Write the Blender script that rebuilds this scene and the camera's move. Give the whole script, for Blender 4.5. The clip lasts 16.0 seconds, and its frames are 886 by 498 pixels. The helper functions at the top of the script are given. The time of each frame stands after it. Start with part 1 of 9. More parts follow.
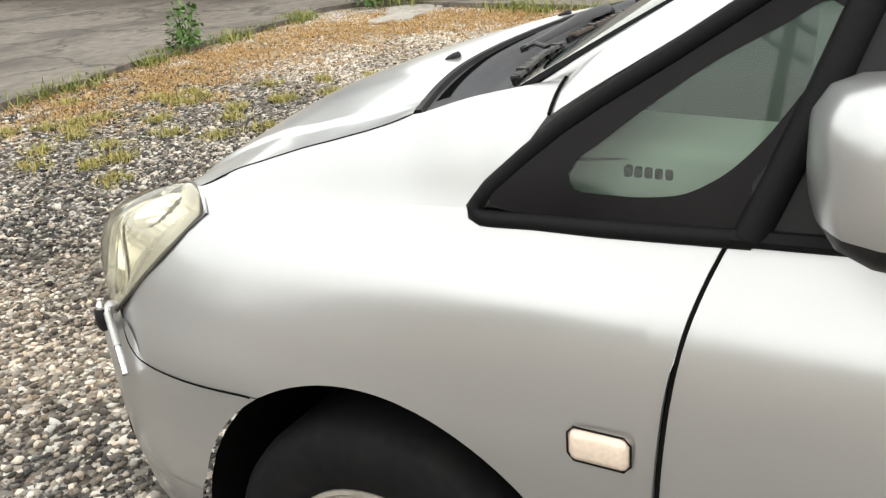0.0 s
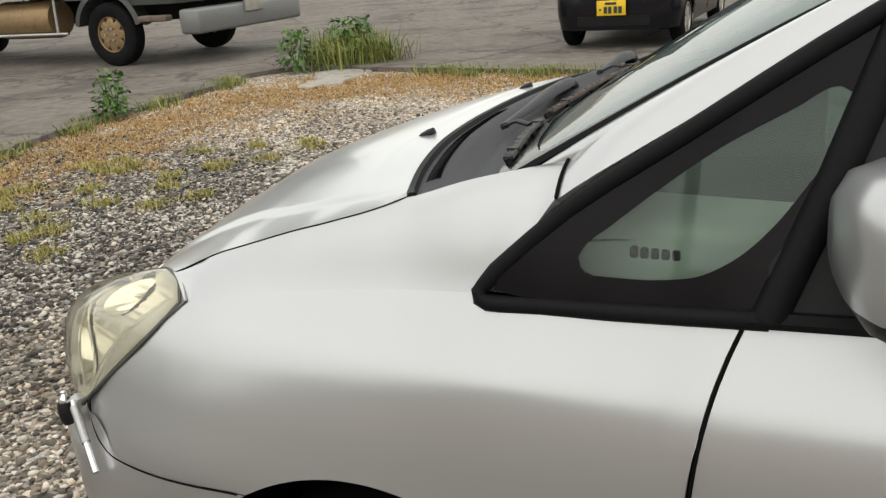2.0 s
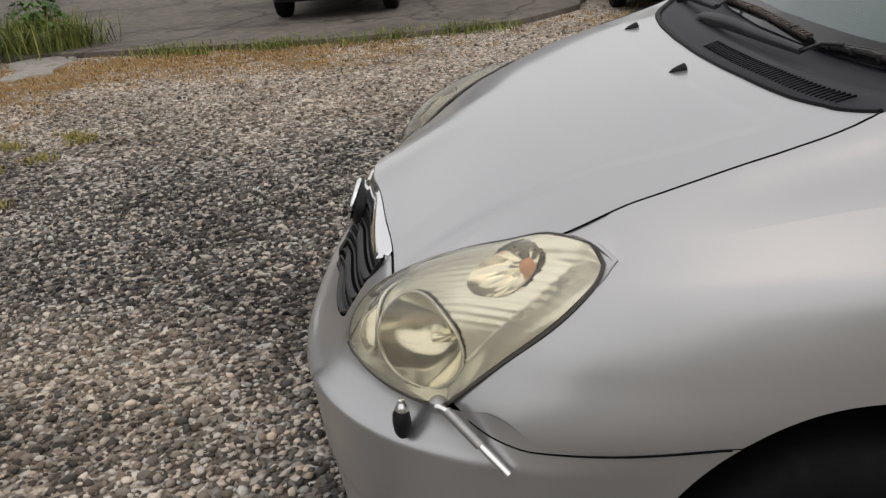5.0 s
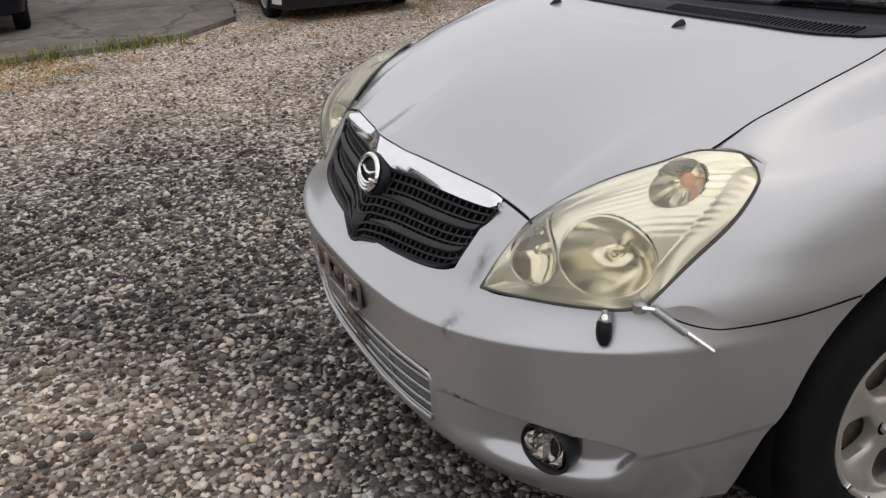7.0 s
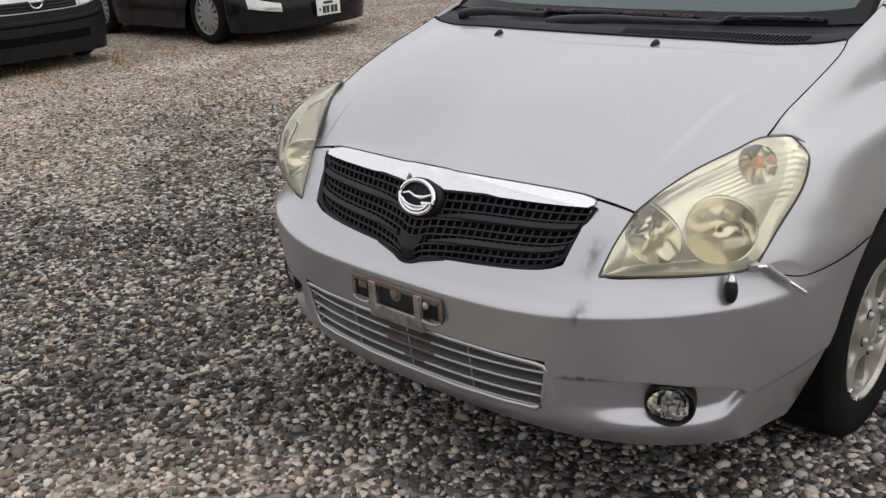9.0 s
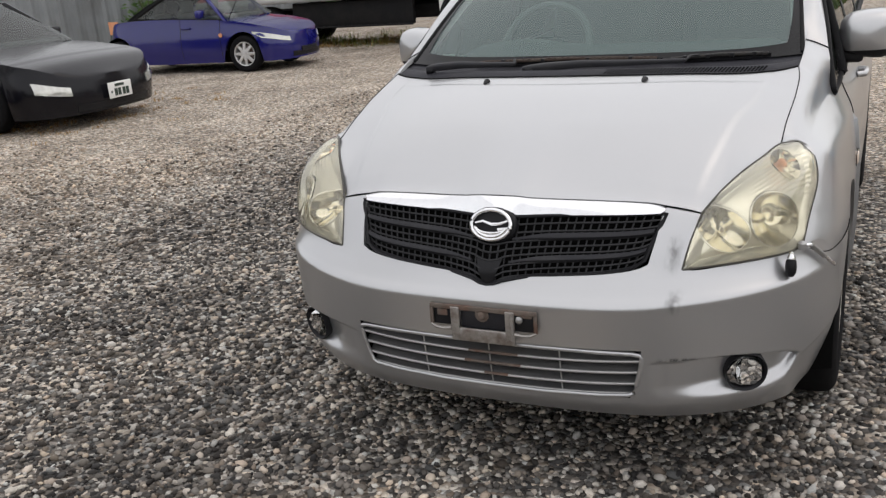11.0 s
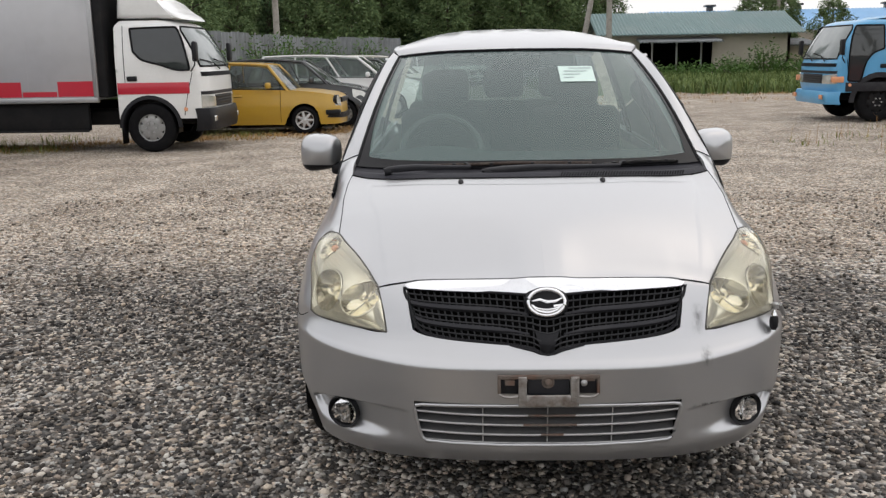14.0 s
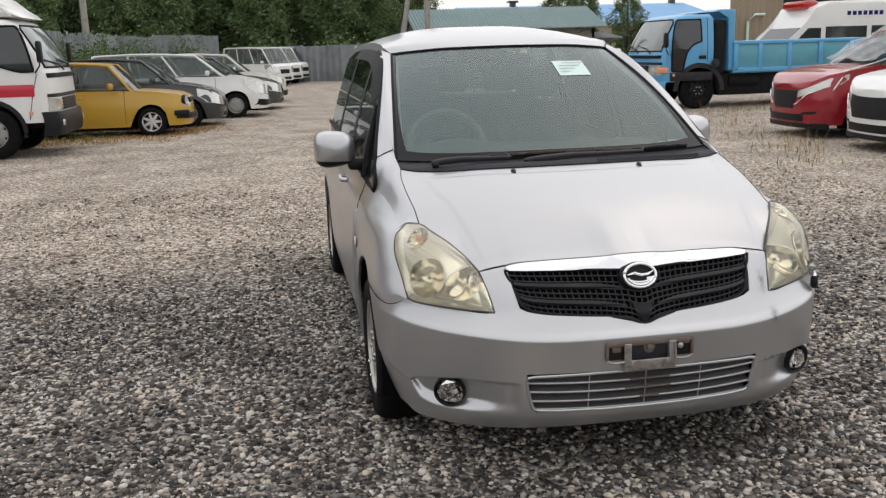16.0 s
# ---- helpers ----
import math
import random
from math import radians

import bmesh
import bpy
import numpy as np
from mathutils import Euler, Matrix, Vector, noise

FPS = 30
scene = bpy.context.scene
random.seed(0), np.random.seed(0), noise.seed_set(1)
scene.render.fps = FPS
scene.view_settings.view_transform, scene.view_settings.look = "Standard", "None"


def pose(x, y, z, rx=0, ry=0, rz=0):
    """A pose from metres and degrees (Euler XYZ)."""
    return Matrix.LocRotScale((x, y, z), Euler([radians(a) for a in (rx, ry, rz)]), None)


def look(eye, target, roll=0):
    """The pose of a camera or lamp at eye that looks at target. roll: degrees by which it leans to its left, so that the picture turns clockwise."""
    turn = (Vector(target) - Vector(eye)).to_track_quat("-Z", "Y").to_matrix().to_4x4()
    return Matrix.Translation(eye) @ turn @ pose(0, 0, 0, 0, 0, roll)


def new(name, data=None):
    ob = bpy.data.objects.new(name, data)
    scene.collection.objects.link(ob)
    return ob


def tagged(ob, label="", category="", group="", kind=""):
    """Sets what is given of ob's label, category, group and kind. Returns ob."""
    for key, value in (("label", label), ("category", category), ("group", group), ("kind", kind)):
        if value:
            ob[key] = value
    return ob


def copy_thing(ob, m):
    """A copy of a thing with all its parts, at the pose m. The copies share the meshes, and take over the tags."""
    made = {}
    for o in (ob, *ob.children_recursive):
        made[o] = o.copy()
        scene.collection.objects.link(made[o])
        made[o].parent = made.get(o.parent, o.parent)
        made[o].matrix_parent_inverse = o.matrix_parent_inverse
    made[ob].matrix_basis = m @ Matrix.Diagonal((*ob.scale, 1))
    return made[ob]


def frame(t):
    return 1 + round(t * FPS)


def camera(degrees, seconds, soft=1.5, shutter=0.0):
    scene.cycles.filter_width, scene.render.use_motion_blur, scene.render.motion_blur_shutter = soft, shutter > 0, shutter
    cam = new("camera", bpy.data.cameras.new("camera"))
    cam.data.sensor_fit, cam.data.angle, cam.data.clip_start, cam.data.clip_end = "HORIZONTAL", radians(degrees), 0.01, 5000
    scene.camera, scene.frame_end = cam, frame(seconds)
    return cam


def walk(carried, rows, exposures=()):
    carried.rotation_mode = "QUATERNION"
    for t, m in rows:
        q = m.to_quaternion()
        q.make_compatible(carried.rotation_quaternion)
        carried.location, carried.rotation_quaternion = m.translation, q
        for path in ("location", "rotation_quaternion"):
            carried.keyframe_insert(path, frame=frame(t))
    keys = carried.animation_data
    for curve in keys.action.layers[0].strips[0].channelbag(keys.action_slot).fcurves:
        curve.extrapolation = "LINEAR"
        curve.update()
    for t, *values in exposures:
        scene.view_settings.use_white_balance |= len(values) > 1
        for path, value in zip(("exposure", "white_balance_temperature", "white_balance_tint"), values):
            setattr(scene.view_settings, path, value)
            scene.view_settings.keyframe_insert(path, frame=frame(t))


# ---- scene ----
# Camera: a phone carried round the front of a parked silver car.
# The car faces -y; the origin lies on the ground below its badge; its left side is at +x.
cam = camera(51.5, 16.0, soft=1.35)
EXPOSURES = [(0.0, 1.08, 6600, 5), (0.5, 0.86, 6610, 5), (1.0, 0.53, 6620, 5), (2.0, 0.54, 6630, 5), (3.0, 0.42, 6620, 6), (3.5, 0.10, 6600, 7), (4.0, -0.10, 6530, 9), (4.5, -0.16, 6510, 10),
             (7.0, 0.02, 6320, 12), (9.0, 0.05, 6310, 12), (11.5, 0.21, 6330, 11), (16.0, 0.19, 6330, 11)]
PATH = [
    (0, (1.738, 1.512, 1.3), (0.153, 0.54, 0.564), -4.5),
    (0.5, (1.627, 1.569, 1.304), (0.118, 0.467, 0.592), -3.6),
    (1, (1.612, 1.585, 1.304), (0.158, 0.403, 0.603), -3.3),
    (1.5, (1.687, 1.518, 1.306), (0.145, 0.421, 0.659), -3.0),
    (2, (1.751, 1.411, 1.33), (0.049, 0.569, 0.702), -4.3),
    (2.5, (1.749, 1.285, 1.327), (0.044, 0.517, 0.619), -4.7),
    (3, (1.708, 1.085, 1.315), (0.018, 0.299, 0.588), -4.8),
    (3.5, (1.726, 0.914, 1.325), (-0.023, 0.261, 0.608), -4.4),
    (4, (1.88, 0.686, 1.351), (0.072, 0.228, 0.628), -5.5),
    (4.5, (1.93, 0.502, 1.343), (0.088, 0.211, 0.62), -5.6),
    (7, (1.93, -0.616, 1.34), (0.218, 0.09, 0.584), -3.8),
    (7.5, (1.915, -0.881, 1.367), (0.303, 0.042, 0.625), -5.0),
    (8, (1.767, -1.09, 1.361), (0.237, -0.029, 0.629), -4.6),
    (8.5, (1.601, -1.246, 1.375), (0.168, -0.047, 0.663), -3.0),
    (9, (1.514, -1.496, 1.398), (0.225, -0.146, 0.68), -3.5),
    (11.5, (0.737, -2.244, 1.412), (0.037, -0.457, 0.849), -3.8),
    (12, (0.542, -2.352, 1.42), (0.013, -0.491, 0.911), -2.9),
    (12.5, (0.362, -2.578, 1.46), (-0.058, -0.679, 0.996), -3.1),
    (13, (0.154, -2.589, 1.444), (-0.158, -0.664, 1.001), -3.4),
    (13.5, (-0.031, -2.592, 1.45), (-0.206, -0.645, 1.027), -1.8),
    (14, (-0.235, -2.734, 1.466), (-0.293, -0.777, 1.054), -1.0),
    (14.5, (-0.419, -2.835, 1.489), (-0.392, -0.877, 1.081), -1.5),
    (15, (-0.668, -2.788, 1.484), (-0.543, -0.835, 1.07), -2.1),
    (15.5, (-0.923, -2.793, 1.474), (-0.67, -0.852, 1.063), -1.8),
    (16, (-1.19, -2.85, 1.493), (-0.845, -0.928, 1.064), -1.7),
]
walk(cam, [(t, look(eye, target, roll)) for t, eye, target, roll in PATH], EXPOSURES)
import functools


# ---- light: a bright, thinly overcast day ----
SUN_ELEV, SUN_TURN = radians(58), radians(60)
world = bpy.data.worlds.new("overcast")
scene.world = world
world.use_nodes = True
wn, wl = world.node_tree.nodes, world.node_tree.links
wn.clear()
w_out = wn.new("ShaderNodeOutputWorld")
w_sky = wn.new("ShaderNodeTexSky")
w_sky.sky_type, w_sky.sun_disc = "NISHITA", False
w_sky.sun_elevation, w_sky.sun_rotation = SUN_ELEV, SUN_TURN
w_sky.air_density, w_sky.dust_density = 1.2, 4.0
w_bg = wn.new("ShaderNodeBackground")
w_bg.inputs["Strength"].default_value = 0.02
w_cloud = wn.new("ShaderNodeBackground")
w_tc = wn.new("ShaderNodeTexCoord")
w_noise = wn.new("ShaderNodeTexNoise")
w_noise.inputs["Scale"].default_value, w_noise.inputs["Detail"].default_value = 2.2, 5
w_ramp = wn.new("ShaderNodeValToRGB")
w_ramp.color_ramp.elements[0].position, w_ramp.color_ramp.elements[0].color = 0.3, (0.87, 0.852, 0.835, 1)
w_ramp.color_ramp.elements[1].position, w_ramp.color_ramp.elements[1].color = 0.7, (0.97, 0.948, 0.92, 1)
wl.new(w_tc.outputs["Generated"], w_noise.inputs["Vector"])
wl.new(w_noise.outputs["Fac"], w_ramp.inputs["Fac"])
wl.new(w_ramp.outputs["Color"], w_cloud.inputs["Color"])
w_cloud.inputs["Strength"].default_value = 0.93
w_add = wn.new("ShaderNodeAddShader")
wl.new(w_sky.outputs["Color"], w_bg.inputs["Color"])
wl.new(w_bg.outputs["Background"], w_add.inputs[0])
wl.new(w_cloud.outputs["Background"], w_add.inputs[1])
wl.new(w_add.outputs["Shader"], w_out.inputs["Surface"])
sun_data = bpy.data.lights.new("sun", "SUN")
sun_data.energy, sun_data.angle, sun_data.color = 0.44, radians(140), (1.0, 0.95, 0.88)
sun = new("sun", sun_data)
sun.rotation_euler = Euler((radians(90) - SUN_ELEV, 0, radians(120)))


# ---- small tools ----
def table(*pairs):
    """A smooth curve through (t, value) pairs; flat beyond its ends."""
    xs, ys = np.array([p[0] for p in pairs], float), np.array([p[1] for p in pairs], float)
    d = np.diff(ys) / np.diff(xs)
    m = np.zeros(len(xs))
    m[0], m[-1] = d[0], d[-1]
    for i in range(1, len(xs) - 1):
        m[i] = 0 if d[i - 1] * d[i] <= 0 else 2 * d[i - 1] * d[i] / (d[i - 1] + d[i])

    def f(t):
        t = min(max(t, xs[0]), xs[-1])
        i = min(max(int(np.searchsorted(xs, t)) - 1, 0), len(xs) - 2)
        h = xs[i + 1] - xs[i]
        u = (t - xs[i]) / h
        return float(ys[i] * (2 * u**3 - 3 * u**2 + 1) + m[i] * h * (u**3 - 2 * u**2 + u) + ys[i + 1] * (3 * u**2 - 2 * u**3) + m[i + 1] * h * (u**3 - u**2))

    return f


def spline(*pts):
    """A smooth 3D curve through points, for u from 0 to 1 by chord length."""
    p = np.array(pts, float)
    s = np.r_[0, np.cumsum(np.linalg.norm(np.diff(p, axis=0), axis=1))]
    s /= s[-1]
    fs = [table(*zip(s, p[:, k])) for k in range(p.shape[1])]
    return lambda u: np.array([g(u) for g in fs])


def smooth(a, b, t):
    t = min(max((t - a) / (b - a), 0.0), 1.0)
    return t * t * (3 - 2 * t)


def lerp(a, b, t):
    return a + (b - a) * t


def mesh_object(name, verts, faces, material, smooth_shade=True):
    me = bpy.data.meshes.new(name)
    me.from_pydata([tuple(map(float, v)) for v in verts], [], faces)
    me.validate()
    if smooth_shade:
        me.polygons.foreach_set("use_smooth", [True] * len(me.polygons))
    if material:
        me.materials.append(material)
    return new(name, me)


def part(name, bm, material, parent, label="", shade=True):
    """Links a bmesh as one mesh object under a thing or under a part."""
    me = bpy.data.meshes.new(name)
    bm.normal_update()
    bm.to_mesh(me)
    bm.free()
    if shade:
        me.polygons.foreach_set("use_smooth", [True] * len(me.polygons))
        me.set_sharp_from_angle(angle=radians(47))
    if material:
        me.materials.append(material)
    ob = new(name, me)
    if parent:
        ob.parent = parent
    if label:
        tagged(ob, label)
    return ob


def thing(name, label, category, at=(0, 0, 0), rz=0.0, group="", kind=""):
    e = new(name)
    e.empty_display_size = 0.2
    e.matrix_basis = pose(*at, 0, 0, rz)
    return tagged(e, label, category, group, kind)


def patch_into(bm, fn, nu, nv, side=1, lip=0.012, flip=False):
    """Adds the sheet fn(u, v) to a bmesh, with its rim folded inward by lip. side -1 mirrors it across x."""
    pts = np.array([[fn(i / nu, j / nv) for j in range(nv + 1)] for i in range(nu + 1)], float)
    du, dv = np.gradient(pts, axis=0), np.gradient(pts, axis=1)
    n = np.cross(du, dv)
    n /= np.linalg.norm(n, axis=2, keepdims=True) + 1e-9
    mid = n[nu // 2, nv // 2]
    out = pts[nu // 2, nv // 2] - np.array([0, 2.0, 0.55])
    if mid @ out < 0:
        n = -n
    if flip:
        n = -n
    if side < 0:
        pts = pts * (-1, 1, 1)
        n = n * (-1, 1, 1)
    vs = [[bm.verts.new(pts[i, j]) for j in range(nv + 1)] for i in range(nu + 1)]
    for i in range(nu):
        for j in range(nv):
            quad = [vs[i][j], vs[i + 1][j], vs[i + 1][j + 1], vs[i][j + 1]]
            bm.faces.new(quad)
    if lip:
        rim = [(i, 0) for i in range(nu)] + [(nu, j) for j in range(nv)] + [(i, nv) for i in range(nu, 0, -1)] + [(0, j) for j in range(nv, 0, -1)]
        top = [bm.verts.new(pts[a, b]) for a, b in rim]
        low = [bm.verts.new(pts[a, b] - lip * n[a, b]) for a, b in rim]
        for k in range(len(rim)):
            m = (k + 1) % len(rim)
            bm.faces.new([top[k], top[m], low[m], low[k]])


def sheet(name, fn, nu, nv, material, parent, label="", side=1, lip=0.012, flip=False, both=False):
    bm = bmesh.new()
    patch_into(bm, fn, nu, nv, side, lip, flip)
    if both:
        patch_into(bm, fn, nu, nv, -side, lip, flip)
    bmesh.ops.recalc_face_normals(bm, faces=bm.faces)
    return part(name, bm, material, parent, label)


def tube_into(bm, pts, r, seg=8, caps=True):
    """A round bar along points; r is a number or one per point."""
    p = [Vector(map(float, q)) for q in pts]
    rs = r if hasattr(r, "__len__") else [r] * len(p)
    rings = []
    for i, q in enumerate(p):
        d = (p[min(i + 1, len(p) - 1)] - p[max(i - 1, 0)]).normalized()
        a = d.cross(Vector((0, 0, 1)) if abs(d.z) < 0.9 else Vector((1, 0, 0))).normalized()
        b = d.cross(a)
        rings.append([bm.verts.new(q + rs[i] * (math.cos(2 * math.pi * k / seg) * a + math.sin(2 * math.pi * k / seg) * b)) for k in range(seg)])
    for i in range(len(p) - 1):
        for k in range(seg):
            bm.faces.new([rings[i][k], rings[i][(k + 1) % seg], rings[i + 1][(k + 1) % seg], rings[i + 1][k]])
    if caps:
        bm.faces.new(rings[0][::-1])
        bm.faces.new(rings[-1])


def tube(name, pts, r, material, parent, label="", seg=8):
    bm = bmesh.new()
    tube_into(bm, pts, r, seg)
    return part(name, bm, material, parent, label)


def box_into(bm, lo, hi, bevel=0.0, m=None, seg=2):
    """A block from corner lo to corner hi, with rounded edges."""
    made = bmesh.ops.create_cube(bm, size=1)["verts"]
    c = [(a + b) / 2 for a, b in zip(lo, hi)]
    for v in made:
        v.co = Vector((c[k] + v.co[k] * (hi[k] - lo[k]) for k in range(3)))
    if bevel:
        edges = list({e for v in made for e in v.link_edges})
        res = bmesh.ops.bevel(bm, geom=edges, offset=bevel, segments=seg, affect="EDGES", profile=0.5)
        made = list({v for v in res["verts"]} | {v for v in made if v.is_valid})
    if m is not None:
        bmesh.ops.transform(bm, matrix=m, verts=made)
    return made


def block(name, lo, hi, material, parent, label="", bevel=0.01, m=None):
    bm = bmesh.new()
    box_into(bm, lo, hi, bevel, m)
    return part(name, bm, material, parent, label)


def lathe_into(bm, profile, seg=32, m=None, closed=False):
    """Turns (radius, along) pairs round the x axis."""
    rings = []
    for r, a in profile:
        rings.append([bm.verts.new((a, r * math.cos(2 * math.pi * k / seg), r * math.sin(2 * math.pi * k / seg))) for k in range(seg)])
    for i in range(len(profile) - 1):
        for k in range(seg):
            bm.faces.new([rings[i][k], rings[i][(k + 1) % seg], rings[i + 1][(k + 1) % seg], rings[i + 1][k]])
    if not closed:
        for ring in (rings[0], rings[-1]):
            try:
                bm.faces.new(ring)
            except ValueError:
                pass
    if m is not None:
        bmesh.ops.transform(bm, matrix=m, verts=[v for ring in rings for v in ring])


def lathe(name, profile, material, parent, label="", seg=32, m=None):
    bm = bmesh.new()
    lathe_into(bm, profile, seg, m)
    bmesh.ops.recalc_face_normals(bm, faces=bm.faces)
    return part(name, bm, material, parent, label)


# ---- materials ----
def material(name, colour, rough=0.5, metal=0.0, spec=0.5, coat=0.0, coat_rough=0.04, grain=0.0, grain_scale=200.0, stain=0.0, stain_scale=3.0,
             bump=0.0, bump_scale=300.0, stain_colour=(0.12, 0.10, 0.08), random=0.0, coords="Object"):
    """A surface with fine grain, larger stains and fine relief."""
    m = bpy.data.materials.new(name)
    m.use_nodes = True
    n, l = m.node_tree.nodes, m.node_tree.links
    b = n["Principled BSDF"]
    b.inputs["Base Color"].default_value = (*colour, 1)
    b.inputs["Roughness"].default_value = rough
    b.inputs["Metallic"].default_value = metal
    b.inputs["Specular IOR Level"].default_value = spec
    b.inputs["Coat Weight"].default_value = coat
    b.inputs["Coat Roughness"].default_value = coat_rough
    tc = n.new("ShaderNodeTexCoord")
    col = None

    def tex(scale, detail=4):
        t = n.new("ShaderNodeTexNoise")
        t.inputs["Scale"].default_value, t.inputs["Detail"].default_value = scale, detail
        l.new(tc.outputs[coords], t.inputs["Vector"])
        return t.outputs["Fac"]

    if grain:
        mix = n.new("ShaderNodeMix")
        mix.data_type = "RGBA"
        mix.inputs["A"].default_value = (*[c * (1 - grain) for c in colour], 1)
        mix.inputs["B"].default_value = (*[min(1, c * (1 + grain)) for c in colour], 1)
        l.new(tex(grain_scale), mix.inputs["Factor"])
        col = mix.outputs["Result"]
    if stain:
        ramp = n.new("ShaderNodeMapRange")
        ramp.inputs["From Min"].default_value, ramp.inputs["From Max"].default_value = 0.48, 0.75
        ramp.inputs["To Max"].default_value = stain
        l.new(tex(stain_scale, 8), ramp.inputs["Value"])
        mix = n.new("ShaderNodeMix")
        mix.data_type = "RGBA"
        mix.inputs["A"].default_value = (*colour, 1)
        if col:
            l.new(col, mix.inputs["A"])
        mix.inputs["B"].default_value = (*stain_colour, 1)
        l.new(ramp.outputs["Result"], mix.inputs["Factor"])
        col = mix.outputs["Result"]
    if random:
        info = n.new("ShaderNodeObjectInfo")
        hsv = n.new("ShaderNodeHueSaturation")
        mr = n.new("ShaderNodeMapRange")
        mr.inputs["To Min"].default_value, mr.inputs["To Max"].default_value = 1 - random, 1 + random
        l.new(info.outputs["Random"], mr.inputs["Value"])
        l.new(mr.outputs["Result"], hsv.inputs["Value"])
        hsv.inputs["Color"].default_value = (*colour, 1)
        if col:
            l.new(col, hsv.inputs["Color"])
        col = hsv.outputs["Color"]
    if col:
        l.new(col, b.inputs["Base Color"])
    if bump:
        bn = n.new("ShaderNodeBump")
        bn.inputs["Strength"].default_value, bn.inputs["Distance"].default_value = bump, 0.01
        l.new(tex(bump_scale), bn.inputs["Height"])
        l.new(bn.outputs["Normal"], b.inputs["Normal"])
    return m


def glass(name, tint, haze=0.04, rough=0.0, haze_colour=(0.5, 0.55, 0.52), ior=1.5):
    """A thin pane: mostly clear and tinted, a little haze, and a mirror's gloss by angle."""
    m = bpy.data.materials.new(name)
    m.use_nodes = True
    n, l = m.node_tree.nodes, m.node_tree.links
    n.clear()
    out = n.new("ShaderNodeOutputMaterial")
    tr = n.new("ShaderNodeBsdfTransparent")
    tr.inputs["Color"].default_value = (*tint, 1)
    df = n.new("ShaderNodeBsdfDiffuse")
    df.inputs["Color"].default_value = (*haze_colour, 1)
    mix1 = n.new("ShaderNodeMixShader")
    mix1.inputs["Fac"].default_value = haze
    gl = n.new("ShaderNodeBsdfGlossy")
    gl.inputs["Roughness"].default_value = rough
    fr = n.new("ShaderNodeFresnel")
    fr.inputs["IOR"].default_value = ior
    mix2 = n.new("ShaderNodeMixShader")
    l.new(tr.outputs[0], mix1.inputs[1])
    l.new(df.outputs[0], mix1.inputs[2])
    l.new(fr.outputs[0], mix2.inputs["Fac"])
    l.new(mix1.outputs[0], mix2.inputs[1])
    l.new(gl.outputs[0], mix2.inputs[2])
    l.new(mix2.outputs[0], out.inputs["Surface"])
    return m


SILVER = material("silver_paint", (0.495, 0.498, 0.508), rough=0.31, metal=0.78, coat=0.65, coat_rough=0.10, grain=0.05, grain_scale=900, stain=0.10, stain_scale=2.5, stain_colour=(0.40, 0.39, 0.37))
BAR_GREY = material("faded_grey_bar", (0.21, 0.21, 0.21), rough=0.45, metal=0.4, grain=0.2, grain_scale=60)
BLACK_PLASTIC = material("black_plastic", (0.011, 0.011, 0.013), rough=0.42, spec=0.22, grain=0.3, grain_scale=400, bump=0.15, bump_scale=900, stain=0.2, stain_scale=12, stain_colour=(0.035, 0.034, 0.033))
GREY_PLASTIC = material("grey_plastic", (0.022, 0.022, 0.026), rough=0.5, spec=0.25, grain=0.25, grain_scale=300, bump=0.1, bump_scale=900, stain=0.30, stain_scale=9, stain_colour=(0.075, 0.072, 0.07))
RUBBER = material("rubber_seal", (0.008, 0.008, 0.009), rough=0.55, spec=0.10, grain=0.3, grain_scale=150)
TYRE = material("tyre_rubber", (0.008, 0.008, 0.009), rough=0.75, spec=0.10, grain=0.4, grain_scale=60, stain=0.25, stain_scale=14, stain_colour=(0.030, 0.028, 0.026))
CHROME = material("chrome", (0.86, 0.86, 0.87), rough=0.10, metal=1.0, grain=0.04, grain_scale=50)
ALLOY = material("alloy_rim", (0.50, 0.475, 0.43), rough=0.38, metal=0.6, grain=0.08, grain_scale=120, stain=0.5, stain_scale=11, stain_colour=(0.17, 0.12, 0.08))
# near-black: shade inside wells, slots and openings is put into this colour
DARK_INSIDE = material("cavity_shade", (0.006, 0.006, 0.006), rough=0.9, spec=0.05, grain=0.2)
# the windscreen's teal haze paints in dust and a veil of reflected sky
GLASS = glass("green_glass", (0.64, 0.79, 0.74), haze=0.21, haze_colour=(0.34, 0.47, 0.46))
SIDE_GLASS = glass("side_glass", (0.70, 0.82, 0.74), haze=0.03, haze_colour=(0.5, 0.6, 0.52))
# dark tint added to dim the cabin behind the windscreen
REAR_GLASS = glass("dim_rear_glass", (0.20, 0.25, 0.23), haze=0.03, haze_colour=(0.3, 0.4, 0.36))
LENS = glass("yellowed_lens", (0.995, 0.972, 0.885), haze=0.08, rough=0.06, haze_colour=(0.93, 0.85, 0.64), ior=1.75)
CLEAR = glass("clear_lens", (0.95, 0.95, 0.95), haze=0.02)
FOG_SILVER = material("fog_silver", (0.95, 0.95, 0.95), rough=0.02, metal=1.0, grain=0.05, grain_scale=90)
BOWL = material("lamp_bowl", (0.92, 0.89, 0.78), rough=0.14, metal=0.95, grain=0.06, grain_scale=40)
BORDER = material("printed_border", (0.007, 0.006, 0.007), rough=0.15, spec=0.12, grain=0.2, grain_scale=60)
COWL = material("cowl_plastic", (0.036, 0.036, 0.043), rough=0.55, spec=0.12, grain=0.25, grain_scale=300, bump=0.1, bump_scale=900, stain=0.35, stain_scale=7, stain_colour=(0.045, 0.043, 0.042))
PRINT = material("black_print", (0.010, 0.010, 0.011), rough=0.12, spec=0.15, grain=0.2, grain_scale=60)
